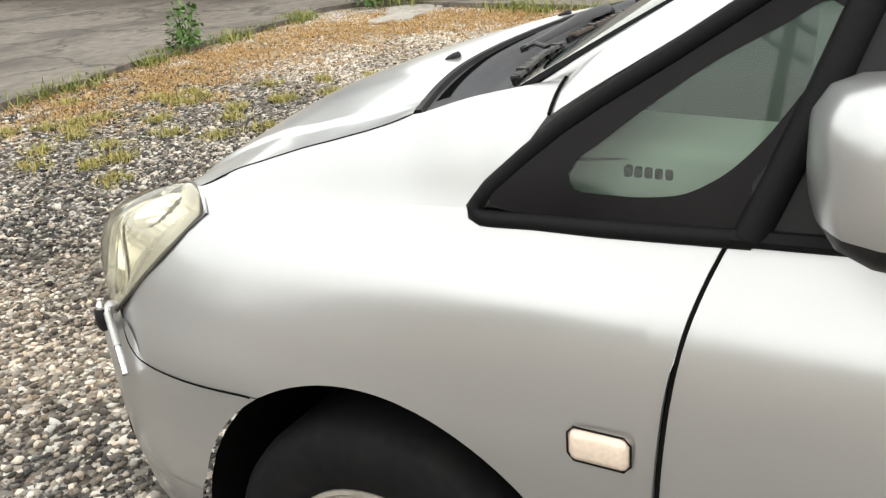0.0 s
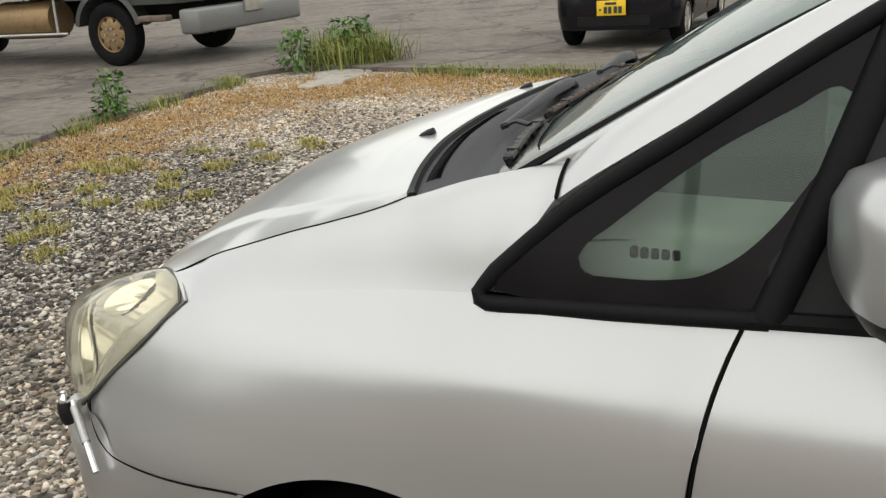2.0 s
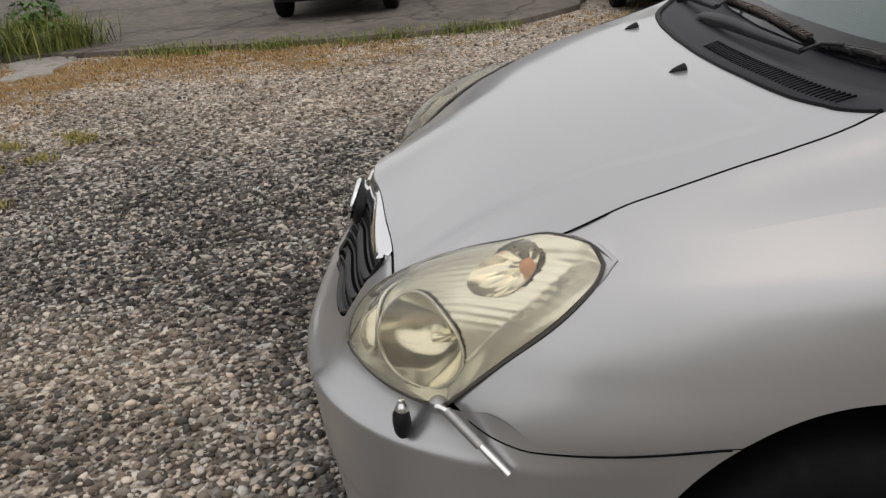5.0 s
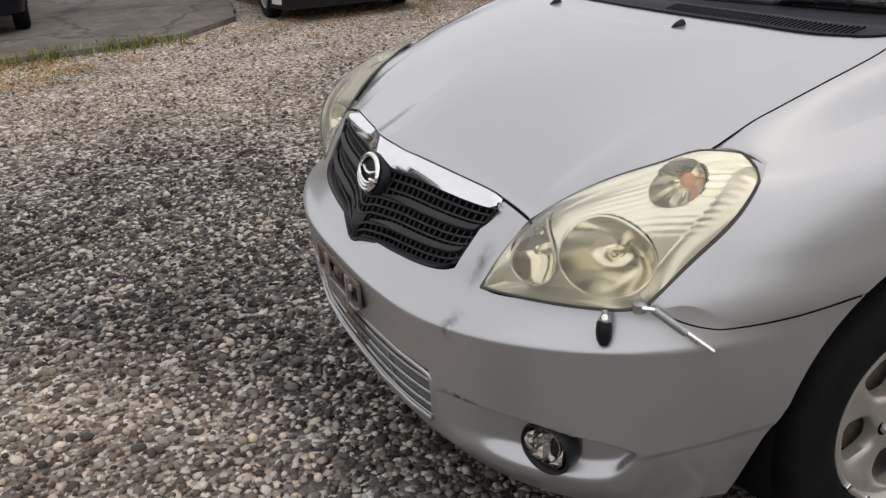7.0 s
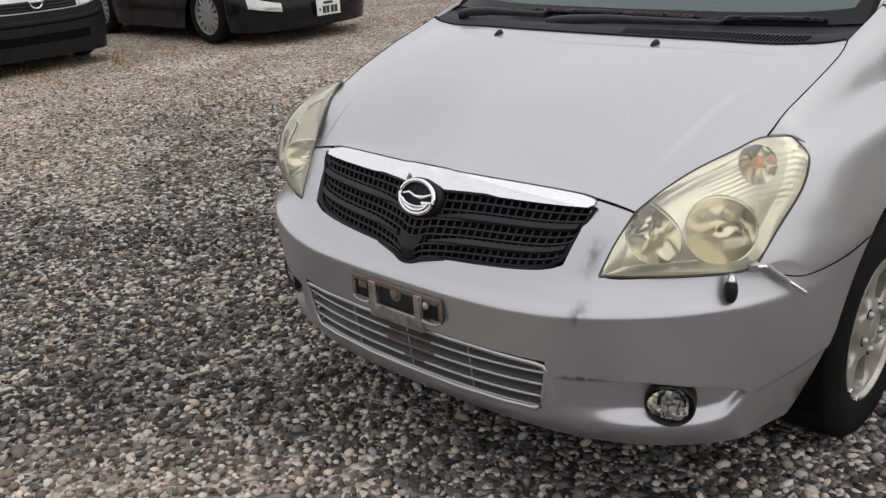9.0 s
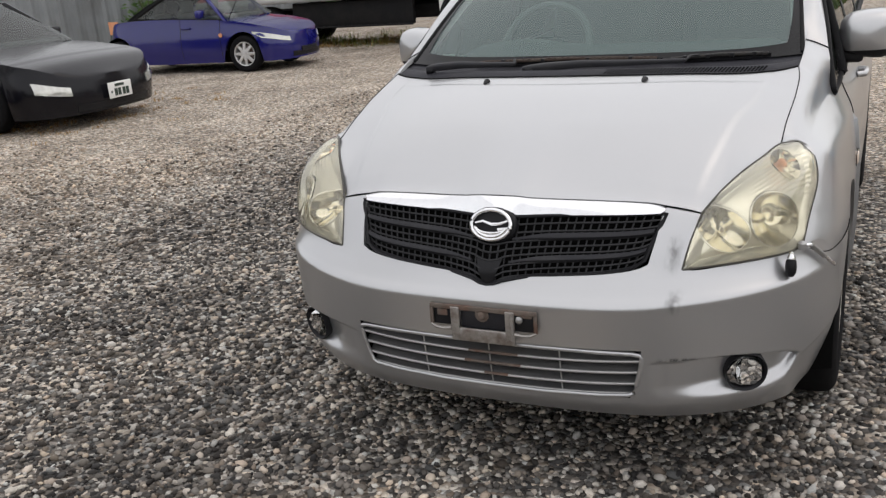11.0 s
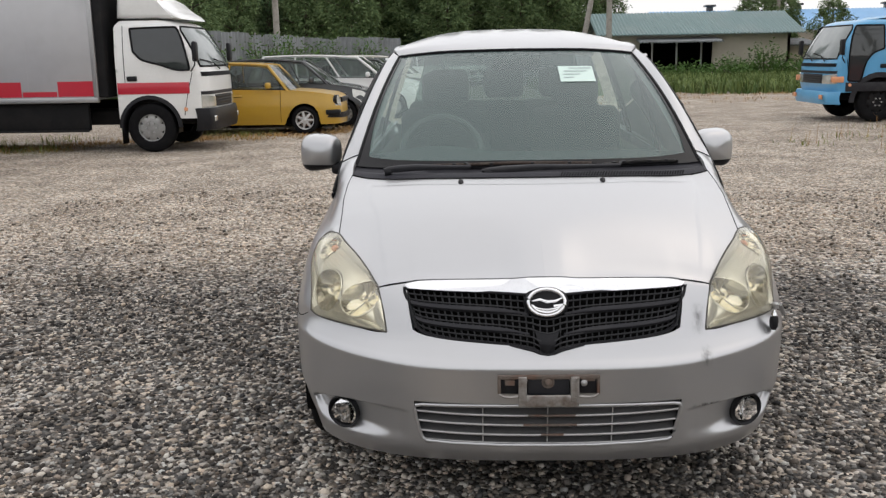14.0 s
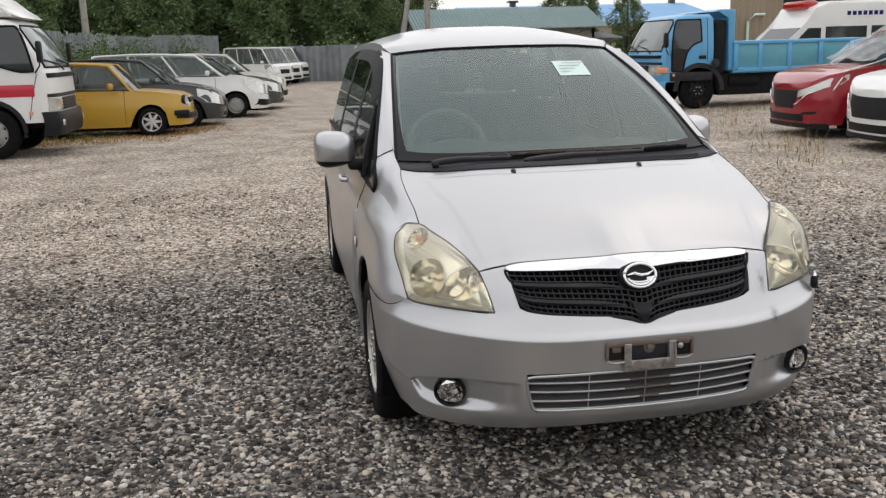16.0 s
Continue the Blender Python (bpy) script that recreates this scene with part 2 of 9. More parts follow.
REFLECTOR = material("reflector", (0.97, 0.955, 0.88), rough=0.22, metal=0.7, grain=0.06, grain_scale=30)
AMBER = material("amber_plastic", (0.72, 0.33, 0.17), rough=0.25, grain=0.2, grain_scale=60)
RUST = material("rusty_steel", (0.16, 0.13, 0.11), rough=0.7, metal=0.3, grain=0.4, grain_scale=60, stain=0.8, stain_scale=18, stain_colour=(0.16, 0.06, 0.03))
CORRODED = material("corroded_steel", (0.36, 0.34, 0.32), rough=0.45, metal=0.6, grain=0.4, grain_scale=90, stain=0.8, stain_scale=26, stain_colour=(0.11, 0.065, 0.045))
BLADE = material("grey_blade", (0.095, 0.094, 0.096), rough=0.42, metal=0.3, grain=0.2, grain_scale=60, stain=0.4, stain_scale=6, stain_colour=(0.10, 0.085, 0.07))
BLADE_LIP = material("silver_lip", (0.46, 0.455, 0.45), rough=0.3, metal=0.7, grain=0.15, grain_scale=60)
BLADE_RUST = material("rusted_frame", (0.060, 0.040, 0.032), rough=0.7, metal=0.2, grain=0.6, grain_scale=70, stain=0.8, stain_scale=30)
BLADE_BLACK = material("worn_black_frame", (0.026, 0.025, 0.025), rough=0.6, metal=0.2, grain=0.5, grain_scale=90, stain=0.5, stain_scale=40)
STEEL = material("dull_steel", (0.42, 0.42, 0.42), rough=0.4, metal=0.8, grain=0.2, grain_scale=80)
MESH_GREY = material("mesh_plastic", (0.019, 0.019, 0.021), rough=0.45, spec=0.4, grain=0.3, grain_scale=200)
MIRROR = material("mirror_glass", (0.75, 0.80, 0.80), rough=0.0, metal=1.0)
DASH = material("dashboard_vinyl", (0.10, 0.105, 0.105), rough=0.7, grain=0.2, grain_scale=250)
CLOTH = material("seat_cloth", (0.11, 0.11, 0.115), rough=0.9, grain=0.3, grain_scale=180, bump=0.3, bump_scale=400)
PALE_TRIM = material("pale_cabin_trim", (0.50, 0.52, 0.48), rough=0.7, grain=0.08, grain_scale=120)
PAPER = material("paper", (0.66, 0.80, 0.74), rough=0.8, grain=0.03, grain_scale=60)


LAMP_RIM = material("lamp_rim", (0.05, 0.046, 0.038), rough=0.4, grain=0.2, grain_scale=90)


def scuff_shade_material():
    """Worn streaks and painted crease shade: dark where the noise is high, clear elsewhere."""
    m = bpy.data.materials.new("scuff_shade")
    m.use_nodes = True
    n, l = m.node_tree.nodes, m.node_tree.links
    b = n["Principled BSDF"]
    b.inputs["Base Color"].default_value = (0.10, 0.095, 0.09, 1)
    b.inputs["Roughness"].default_value = 0.7
    tc, mp, t, r = n.new("ShaderNodeTexCoord"), n.new("ShaderNodeMapping"), n.new("ShaderNodeTexNoise"), n.new("ShaderNodeMapRange")
    mp.inputs["Scale"].default_value = (1.0, 1.0, 0.22)
    t.inputs["Scale"].default_value, t.inputs["Detail"].default_value = 70, 6
    r.inputs["From Min"].default_value, r.inputs["From Max"].default_value, r.inputs["To Max"].default_value = 0.34, 0.66, 2.4
    l.new(tc.outputs["Object"], mp.inputs["Vector"])
    l.new(mp.outputs["Vector"], t.inputs["Vector"])
    l.new(t.outputs["Fac"], r.inputs["Value"])
    sep = n.new("ShaderNodeSeparateXYZ")
    l.new(tc.outputs["Generated"], sep.inputs[0])
    fade = r.outputs["Result"]
    for axis in (0, 2):
        tri, mul = n.new("ShaderNodeMath"), n.new("ShaderNodeMath")
        tri.operation, mul.operation = "PINGPONG", "MULTIPLY"
        tri.inputs[1].default_value = 0.5
        l.new(sep.outputs[axis], tri.inputs[0])
        l.new(tri.outputs[0], mul.inputs[0])
        l.new(fade, mul.inputs[1])
        fade = mul.outputs[0]
    l.new(fade, b.inputs["Alpha"])
    return m


SCUFF_SHADE = scuff_shade_material()


# ---- the silver car: its outer shape as three smooth surfaces ----
NOSE = table((0.16, 0.03), (0.20, -0.005), (0.26, -0.05), (0.32, -0.062), (0.42, -0.074), (0.51, -0.085), (0.532, -0.087), (0.540, -0.080), (0.555, -0.060), (0.58, -0.036), (0.60, -0.020), (0.62, -0.006), (0.65, 0.012), (0.70, 0.045), (0.757, 0.08), (0.85, 0.15))
HALF, Y1, POW = 0.865, 0.65, 2.8
TUMBLE = table((0.15, 0.05), (0.25, 0.022), (0.38, 0.004), (0.5, 0.0), (0.6, 0.0), (0.7, 0.010), (0.78, 0.024), (0.82, 0.036), (0.85, 0.054), (0.875, 0.070), (0.895, 0.082), (0.92, 0.096), (0.95, 0.106), (0.98, 0.115), (1.04, 0.15))
LEAN = table((0.25, 2.1), (0.40, 2.05), (0.47, 1.9), (0.65, 1.5), (0.85, 1.1), (0.98, 0.87), (1.1, 0.79), (1.3, 0.78), (4.2, 0.78))


def nose_y(x, z):
    """Front of the bumper: y at half width x and height z."""
    d = Y1 - NOSE(z - 0.028 * smooth(0.30, 0.80, abs(x)) * smooth(0.45, 0.53, z) * (1 - smooth(0.56, 0.62, z)))
    return Y1 - d * max(0.0, 1 - (abs(x) / HALF) ** POW) ** (1 / POW)


def cabin_x(z):
    """Half width of the window band at height z."""
    t = z - 0.92
    return 0.79 - 0.25 * t - 0.13 * t * t


def flank_x(y, z):
    """Half width of fender, door and rear side at y along the car and height z."""
    if y < Y1:
        d = Y1 - NOSE(z)
        s = HALF * max(0.0, 1 - (max(0.0, Y1 - y) / d) ** POW) ** (1 / POW)
    elif y < 3.55:
        s = HALF - 0.006 * smooth(0.9, 1.6, y)
    else:
        s = (HALF - 0.006) * max(0.0, 1 - ((y - 3.55) / 0.72) ** 3) ** (1 / 3)
    x = s - LEAN(y) * TUMBLE(z)
    k = smooth(1.30, 1.70, y) * smooth(0.84, 0.98, z)
    return lerp(x, cabin_x(z), k)


HOOD_MID = table((0.02, 0.768), (0.07, 0.796), (0.12, 0.820), (0.2, 0.859), (0.3, 0.902), (0.4, 0.937), (0.55, 0.979), (0.66, 1.001), (0.72, 1.009), (0.9, 1.03))
HOOD_CROWN = table((0.05, 0.060), (0.09, 0.098), (0.14, 0.160), (0.20, 0.132), (0.28, 0.105), (0.40, 0.082), (0.6, 0.045), (0.75, 0.022), (0.85, 0.016))


HOOD_LINE = table((0.10, 0.490), (0.30, 0.530), (0.48, 0.560), (0.60, 0.594), (0.72, 0.607))
HOOD_RIM = table((0.20, 0.0), (0.36, 0.002), (0.41, 0.003), (0.45, 0.002), (0.50, 0.0), (0.55, -0.005), (0.60, -0.008), (0.65, -0.010), (0.70, -0.012), (0.75, -0.010), (0.80, -0.004), (0.842, 0.005))
HOOD_LIP = table((0.0, 0.060), (0.06, 0.064), (0.14, 0.084), (0.30, 0.110), (0.44, 0.134), (0.532, 0.142))
STRIP_HI = table((0.0, 0.787), (0.05, 0.786), (0.10, 0.780), (0.15, 0.776), (0.3, 0.770), (0.40, 0.764), (0.44, 0.757), (0.50, 0.747), (0.532, 0.739), (0.57, 0.728))


def hood_z(x, y):
    """Height of the hood; its front edge keeps to the chrome strip's line."""
    f = HOOD_LIP(abs(x))
    k = 1 - smooth(f, f + 0.30, y)
    return hood_base(x, y) + (k * (STRIP_HI(abs(x)) - hood_base(x, f)) if k > 0 else 0.0)


def hood_base(x, y):
    """The crowned panel with a low step along its sides and before its rear edge."""
    a = abs(x) / 0.69
    side = 1 - smooth(-0.003, 0.013, abs(x) - HOOD_LINE(y))
    rear = 1 - 0.35 * smooth(-0.003, 0.012, y - (0.618 + 0.27 * x * x))
    step = 0.0055 * side * rear * (1 - 0.7 * smooth(0.70, 0.80, y)) * smooth(0.10, 0.30, y)
    return HOOD_MID(y) - HOOD_CROWN(y) * a**2.4 + HOOD_RIM(y) * smooth(0.50, 1.0, a) + step


ARCH_Y, ARCH_Z, ARCH_R = 0.82, 0.30, 0.360
ARCH_FOOT = table((0.15, 0.395), (0.25, 0.411), (0.34, 0.432), (0.42, 0.481))
REAR_Y = ARCH_Y + 2.6


def arch_front(z):
    return ARCH_Y - math.sqrt(max(0.0, ARCH_R**2 - (z - ARCH_Z) ** 2)) if z > 0.42 else ARCH_FOOT(z)


def arch_top(y, mid):
    d = ARCH_R**2 - (y - mid) ** 2
    return ARCH_Z + math.sqrt(d) if d > 0 else 0.0


silver_car = thing("compact_minivan", "silver compact minivan with yellowed headlights parked on gravel", "car")



# -- bumper --
BUMP_TOP = table((0.0, 0.567), (0.02, 0.571), (0.045, 0.583), (0.1, 0.589), (0.2, 0.596), (0.3, 0.604), (0.36, 0.613), (0.39, 0.624), (0.41, 0.634), (0.44, 0.622), (0.5, 0.612), (0.6, 0.623), (0.69, 0.629), (0.745, 0.633), (0.765, 0.640), (0.78, 0.634), (0.80, 0.610), (0.82, 0.599), (0.84, 0.600), (0.87, 0.606))
OPEN_LO, OPEN_HI = 0.274, 0.405
OPEN_X = table((0.15, 0.375), (0.27, 0.378), (0.285, 0.388), (0.31, 0.396), (0.39, 0.412), (0.42, 0.414))


@functools.lru_cache(maxsize=None)
def bump_outline(z):
    """Points of the bumper's outline at height z from the middle to the wheel arch."""
    end = arch_front(z) + 0.0
    pts = []
    for k in range(121):
        a = k / 120 * math.pi / 2
        x = HALF * math.sin(a) ** (2 / POW)
        zn = z - 0.028 * smooth(0.30, 0.80, x) * smooth(0.45, 0.53, z) * (1 - smooth(0.56, 0.62, z))
        y = Y1 - (Y1 - NOSE(zn)) * math.cos(a) ** (2 / POW)
        x -= TUMBLE(min(z, 0.5)) * smooth(0.3, 0.8, x)
        if y > end:
            t = (end - pts[-1][1]) / (y - pts[-1][1])
            pts.append((lerp(pts[-1][0], x, t), end))
            break
        pts.append((x, y))
    p = np.array(pts)
    s = np.r_[0, np.cumsum(np.linalg.norm(np.diff(p, axis=0), axis=1))]
    return p, s / s[-1]


POCKET_HI = table((0.44, 0.386), (0.55, 0.391), (0.62, 0.392), (0.70, 0.380), (0.748, 0.367), (0.776, 0.347))
POCKET_LO = table((0.44, 0.266), (0.62, 0.266), (0.69, 0.266), (0.735, 0.277), (0.762, 0.312), (0.776, 0.347))


def scoop(x, z):
    """The pocket round the fog lamp: a crisp upper edge, a round outer end, fading inward."""
    if x > 0.776:
        return 0.0
    a = 0.25 * smooth(0.42, 0.47, x) + 0.75 * smooth(0.47, 0.60, x)
    return 0.032 * a * smooth(0.0, 0.014, POCKET_HI(x) - z) * smooth(0.0, 0.045, z - POCKET_LO(x))


def tuck(x, z):
    """The corner below the crease that runs from the pocket to the wheel arch is drawn in."""
    d = 0.345 + 0.55 * max(0.0, x - 0.775) - z
    return smooth(0.74, 0.80, x) * (0.005 * smooth(0.0, 0.016, d) + 0.020 * smooth(0.0, 0.18, d))


def bump_point(f, z):
    p, s = bump_outline(z)
    x, y = float(np.interp(f, s, p[:, 0])), float(np.interp(f, s, p[:, 1]))
    k = scoop(x, z)
    t = tuck(x, z)
    return np.array([x - k * 0.35 - t, y + k + 0.35 * t, z])


def bump_f(x, z):
    p, s = bump_outline(z)
    return float(np.interp(x, p[:, 0], s))


bm = bmesh.new()
for sd in (1, -1):
    def upper(u, v):
        q = bump_point(u, 0.5)
        zt, ledge = BUMP_TOP(q[0]), 0.532 + 0.028 * smooth(0.30, 0.80, q[0])
        z = lerp(OPEN_HI + 0.012, ledge, v / 0.5) if v < 0.5 else lerp(ledge, zt, (v - 0.5) / 0.5)
        return bump_point(u, z)

    def lower_side(u, v):
        z = lerp(0.20, OPEN_HI + 0.012, v)
        return bump_point(lerp(bump_f(OPEN_X(z), z), 1, u), z)

    def lip_low(u, v):
        z = lerp(0.20, OPEN_LO, v)
        return bump_point(lerp(0, bump_f(OPEN_X(z), z), u), z)

    def cheek(u, v):
        z = lerp(0.596, 0.757, v)
        t = (z - 0.6) / 0.157
        x = lerp(lerp(0.411, 0.446, t), lerp(0.505, 0.540, t), u)
        low, y = np.array([x, nose_y(x, z), z]), HOOD_LIP(x)
        return lerp(low, np.array([x, y - 0.004, hood_z(x, y) - 0.004]), smooth(0.55, 1.0, v))

    patch_into(bm, upper, 64, 36, sd, 0.0)
    patch_into(bm, lower_side, 110, 56, sd, 0.0)
    patch_into(bm, lip_low, 24, 8, sd, 0.0)
    patch_into(bm, cheek, 6, 14, sd, 0.03)
bmesh.ops.remove_doubles(bm, verts=bm.verts, dist=0.0006)
bmesh.ops.recalc_face_normals(bm, faces=bm.faces)
bumper = part("front_bumper", bm, SILVER, silver_car, "scuffed silver bumper with a rusty empty plate bracket")

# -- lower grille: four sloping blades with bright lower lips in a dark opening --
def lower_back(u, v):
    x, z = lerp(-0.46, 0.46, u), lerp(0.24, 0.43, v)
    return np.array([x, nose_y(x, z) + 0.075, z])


# near-black backing, the opening's shade as colour
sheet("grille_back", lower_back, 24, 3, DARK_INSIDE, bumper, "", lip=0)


def sill(x, z):
    """The blades rise a little toward their ends."""
    return z + 0.008 * (abs(x) / 0.4) ** 2


for z0 in (0.374, 0.341, 0.307, 0.277):
    w = OPEN_X(sill(0.39, z0)) + 0.002
    tall = 0.026 if z0 > 0.28 else 0.024
    sheet("grille_blade", lambda u, v, z0=z0, w=w, tall=tall: (lambda x: np.array([x, nose_y(x, z0) + 0.008 + 0.034 * v, sill(x, z0) + tall * v]))(lerp(-w, w, u)), 40, 3, BLADE, bumper, "", lip=0.003)
    tube("blade_lip", [(x, nose_y(x, z0) + 0.008, sill(x, z0)) for x in np.linspace(-w, w, 41)], 0.0042, BLADE_LIP, bumper, "", 8)
for x in (-0.20, 0.0, 0.20):
    tube("grille_post", [(x, nose_y(x, z) + 0.012, z) for z in np.linspace(0.276, 0.406, 5)], 0.0022, BLADE_LIP, bumper, "", 6)
half_rim = [(0.0, 0.411), (0.15, 0.410), (0.30, 0.408), (0.39, 0.406), (0.408, 0.402), (0.414, 0.392), (0.409, 0.36), (0.398, 0.312), (0.390, 0.289), (0.376, 0.281), (0.30, 0.277), (0.15, 0.273), (0.0, 0.272)]
rim = half_rim + [(-x, z) for x, z in half_rim[::-1]]
tube("opening_rim", [(x, nose_y(x, z) + 0.003, z) for x, z in rim], 0.0065, SILVER, bumper, "", 8)
sheet("opening_shade", lambda u, v: (lambda x: np.array([x, nose_y(x, 0.41) + 0.006 + 0.06 * v, 0.412 - 0.006 * (abs(x) / 0.41) ** 2 - 0.004 * v]))(lerp(-0.412, 0.412, u)), 30, 2, SILVER, bumper, "", lip=0)


# -- grille: black mesh with a keel, two broad slats a side, chrome strip and badge --
GR_LO = table((0.0, 0.563), (0.02, 0.567), (0.045, 0.580), (0.1, 0.586), (0.2, 0.593), (0.3, 0.601), (0.36, 0.610), (0.39, 0.621), (0.405, 0.634))
GR_HI = table((0.0, 0.734), (0.07, 0.733), (0.2, 0.736), (0.44, 0.741))


def keel(x):
    return 0.026 * math.exp(-((x / 0.10) ** 2)) + 0.012 * (1 - min(abs(x) / 0.44, 1.0))


def grille_point(u, v, out=0.0):
    """u -1 to 1 across, v 0 to 1 upward."""
    x0 = abs(u) * 0.44
    z = lerp(GR_LO(x0 * 0.92), GR_HI(x0), v)
    x = u * lerp(0.406, 0.448, v)
    return np.array([x, nose_y(x, max(z, 0.6)) + 0.010 - keel(x) - out + 0.006 * (1 - v), z])


def shelf(u, v):
    """The bumper's upper face, running back under the grille."""
    x = lerp(0.0, 0.412, u)
    z = BUMP_TOP(x)
    front = bump_point(bump_f(x, z), z)
    back = grille_point(min(x / 0.406, 1.0), 0.0, -0.012) + np.array([0, 0, 0.002])
    return lerp(front, back, v) + np.array([0, 0, 0.004 * math.sin(math.pi * v)])


sheet("bumper_shelf", shelf, 40, 6, BLACK_PLASTIC, bumper, "", 1, 0.0, both=True)
grille = new("grille")
grille.parent = silver_car
# near-black sheet behind the mesh, shade put into its colour
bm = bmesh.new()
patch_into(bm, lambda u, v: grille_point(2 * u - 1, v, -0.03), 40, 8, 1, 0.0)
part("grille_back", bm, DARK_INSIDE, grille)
bm = bmesh.new()
for v in (0.03, 0.13, 0.23, 0.37, 0.48, 0.59, 0.73, 0.86, 0.985):
    tube_into(bm, [grille_point(u, v, -0.004) for u in np.linspace(-0.985, 0.985, 61)], 0.0029, 6)
for k in range(-20, 21):
    u = k / 20.4
    tube_into(bm, [grille_point(u, v, -0.008) for v in np.linspace(0.02, 0.98, 7)], 0.0026, 5)
part("grille_mesh", bm, MESH_GREY, grille, "dark grey plastic mesh")
for lo, hi in ((0.245, 0.35), (0.605, 0.715)):
    for sd in (1, -1):
        def slat(u, v, lo=lo, hi=hi, sd=sd):
            a = sd * lerp(0.13, 0.972, u)
            t = smooth(0.0, 0.30, u)
            mid = (lo + hi) / 2 - 0.03 * (1 - t)
            return grille_point(a, lerp(lerp(mid, lo, 0.35 + 0.65 * t), lerp(mid, hi, 0.35 + 0.65 * t), v), -0.002 + t * (0.006 + 0.008 * math.sin(math.pi * v)))
        sheet("grille_slat", slat, 28, 5, GREY_PLASTIC, grille, "", lip=0.012)


def keel_fn(u, v):
    a = lerp(-0.06, 0.06, u) * lerp(0.6, 1.5, v)
    return grille_point(a, lerp(0.0, 0.36, v), -0.002 + 0.006 * math.cos((u - 0.5) * math.pi) * (1 - v))


sheet("grille_keel", keel_fn, 8, 8, BLACK_PLASTIC, grille, "", lip=0.015)
frame_pts = [grille_point(u, 0.0, 0.004) for u in np.linspace(-1, 1, 41)] + [grille_point(1, v, 0.004) for v in np.linspace(0.1, 1, 7)]
frame_pts = frame_pts + [grille_point(u, 1.0, 0.002) for u in np.linspace(0.97, -1, 31)] + [grille_point(-1, v, 0.004) for v in np.linspace(0.9, 0, 7)]
tube("grille_surround", frame_pts, 0.0055, BLACK_PLASTIC, grille, "", 6)

STRIP_LO = table((0.0, 0.757), (0.03, 0.754), (0.052, 0.744), (0.068, 0.735), (0.10, 0.734), (0.2, 0.737), (0.38, 0.741), (0.436, 0.743))



def strip_fn(u, v):
    x = lerp(-0.443, 0.443, u)
    a = abs(x)
    low = np.array([x, nose_y(x, 0.757) - 0.010 - keel(x), STRIP_LO(a)])
    high = np.array([x, HOOD_LIP(a) - 0.002, hood_z(x, HOOD_LIP(a)) - 0.003])
    end = smooth(0.430, 0.443, a) ** 2
    low, high = lerp(low, high, 0.40 * end), lerp(high, low, 0.25 * end)
    return lerp(low, high, v) + np.array([0, -0.6, 0.8]) * lerp(0.002, 0.005, smooth(0.05, 0.25, a)) * math.sin(math.pi * v)


sheet("chrome_strip", strip_fn, 100, 8, CHROME, grille, "bright chrome strip", lip=0.012)
badge = new("badge")
badge.parent = grille
BADGE_M = pose(0, 0.022, 0.712, -20, 0, 0) @ Matrix.Scale(1.32, 4) @ Matrix.Diagonal((1, 0.8, 0.72, 1))


def ring_into(bm, rx, rz, r, m, a0=0.0, a1=360.0, seg=40, y=0.0):
    full = abs(a1 - a0) >= 359.9
    pts = [m @ Vector((rx * math.cos(radians(a)), y, rz * math.sin(radians(a)))) for a in np.linspace(a0, a1, seg + 1)]
    tube_into(bm, pts, r, 8, not full)


bm = bmesh.new()
lathe_into(bm, [(0.0525, 0.012), (0.0525, -0.003), (0.049, -0.008), (0.0, -0.009)], 40, BADGE_M @ pose(0, 0, 0, 0, 0, 90))
part("badge_base", bm, BLACK_PLASTIC, badge)
bm = bmesh.new()
ring_into(bm, 0.0425, 0.0425, 0.0062, BADGE_M, y=-0.014)
ring_into(bm, 0.0345, 0.034, 0.0062, BADGE_M, 198, 342, 24, -0.015)
ring_into(bm, 0.038, 0.024, 0.0045, BADGE_M, 200, 340, 24, -0.016)
tube_into(bm, [BADGE_M @ Vector(q) for q in ((-0.034, -0.016, 0.004), (-0.016, -0.018, 0.010), (0.002, -0.018, 0.002), (0.020, -0.018, 0.004), (0.036, -0.016, 0.014))], [0.0022, 0.0045, 0.005, 0.0045, 0.0022], 6)
tube_into(bm, [BADGE_M @ Vector(q) for q in ((0.016, -0.015, -0.012), (0.038, -0.015, -0.008))], 0.0045, 6)
part("badge_ring", bm, CHROME, badge, "oval chrome badge")

# -- empty plate bracket --
bracket = new("plate_bracket")
bracket.parent = silver_car
yb = -0.090
bm = bmesh.new()
box_into(bm, (-0.154, yb - 0.003, 0.503), (0.154, yb + 0.005, 0.517), 0.002)
for sd in (-1, 1):
    box_into(bm, (sd * 0.150 - 0.005, yb - 0.003, 0.455), (sd * 0.150 + 0.005, yb + 0.005, 0.510), 0.002)
part("bracket_rail", bm, RUST, bracket, "dark rusty top rail")
bm = bmesh.new()
box_into(bm, (-0.092, yb - 0.005, 0.414), (0.092, yb + 0.003, 0.453), 0.004)
for sd in (-1, 1):
    box_into(bm, (sd * 0.079 - 0.013, yb - 0.006, 0.430), (sd * 0.079 + 0.013, yb + 0.003, 0.512), 0.003)
    tube_into(bm, [(sd * 0.092, yb - 0.003, 0.450), (sd * 0.115, yb - 0.003, 0.447), (sd * 0.136, yb - 0.003, 0.449), (sd * 0.152, yb - 0.003, 0.458)], [0.006, 0.004, 0.005, 0.003], 6)
tube_into(bm, [(0.084, yb - 0.007, 0.508), (0.088, yb - 0.008, 0.470), (0.086, yb - 0.007, 0.432)], 0.004, 6)
part("bracket_frame", bm, CORRODED, bracket, "corroded bare steel bracket")
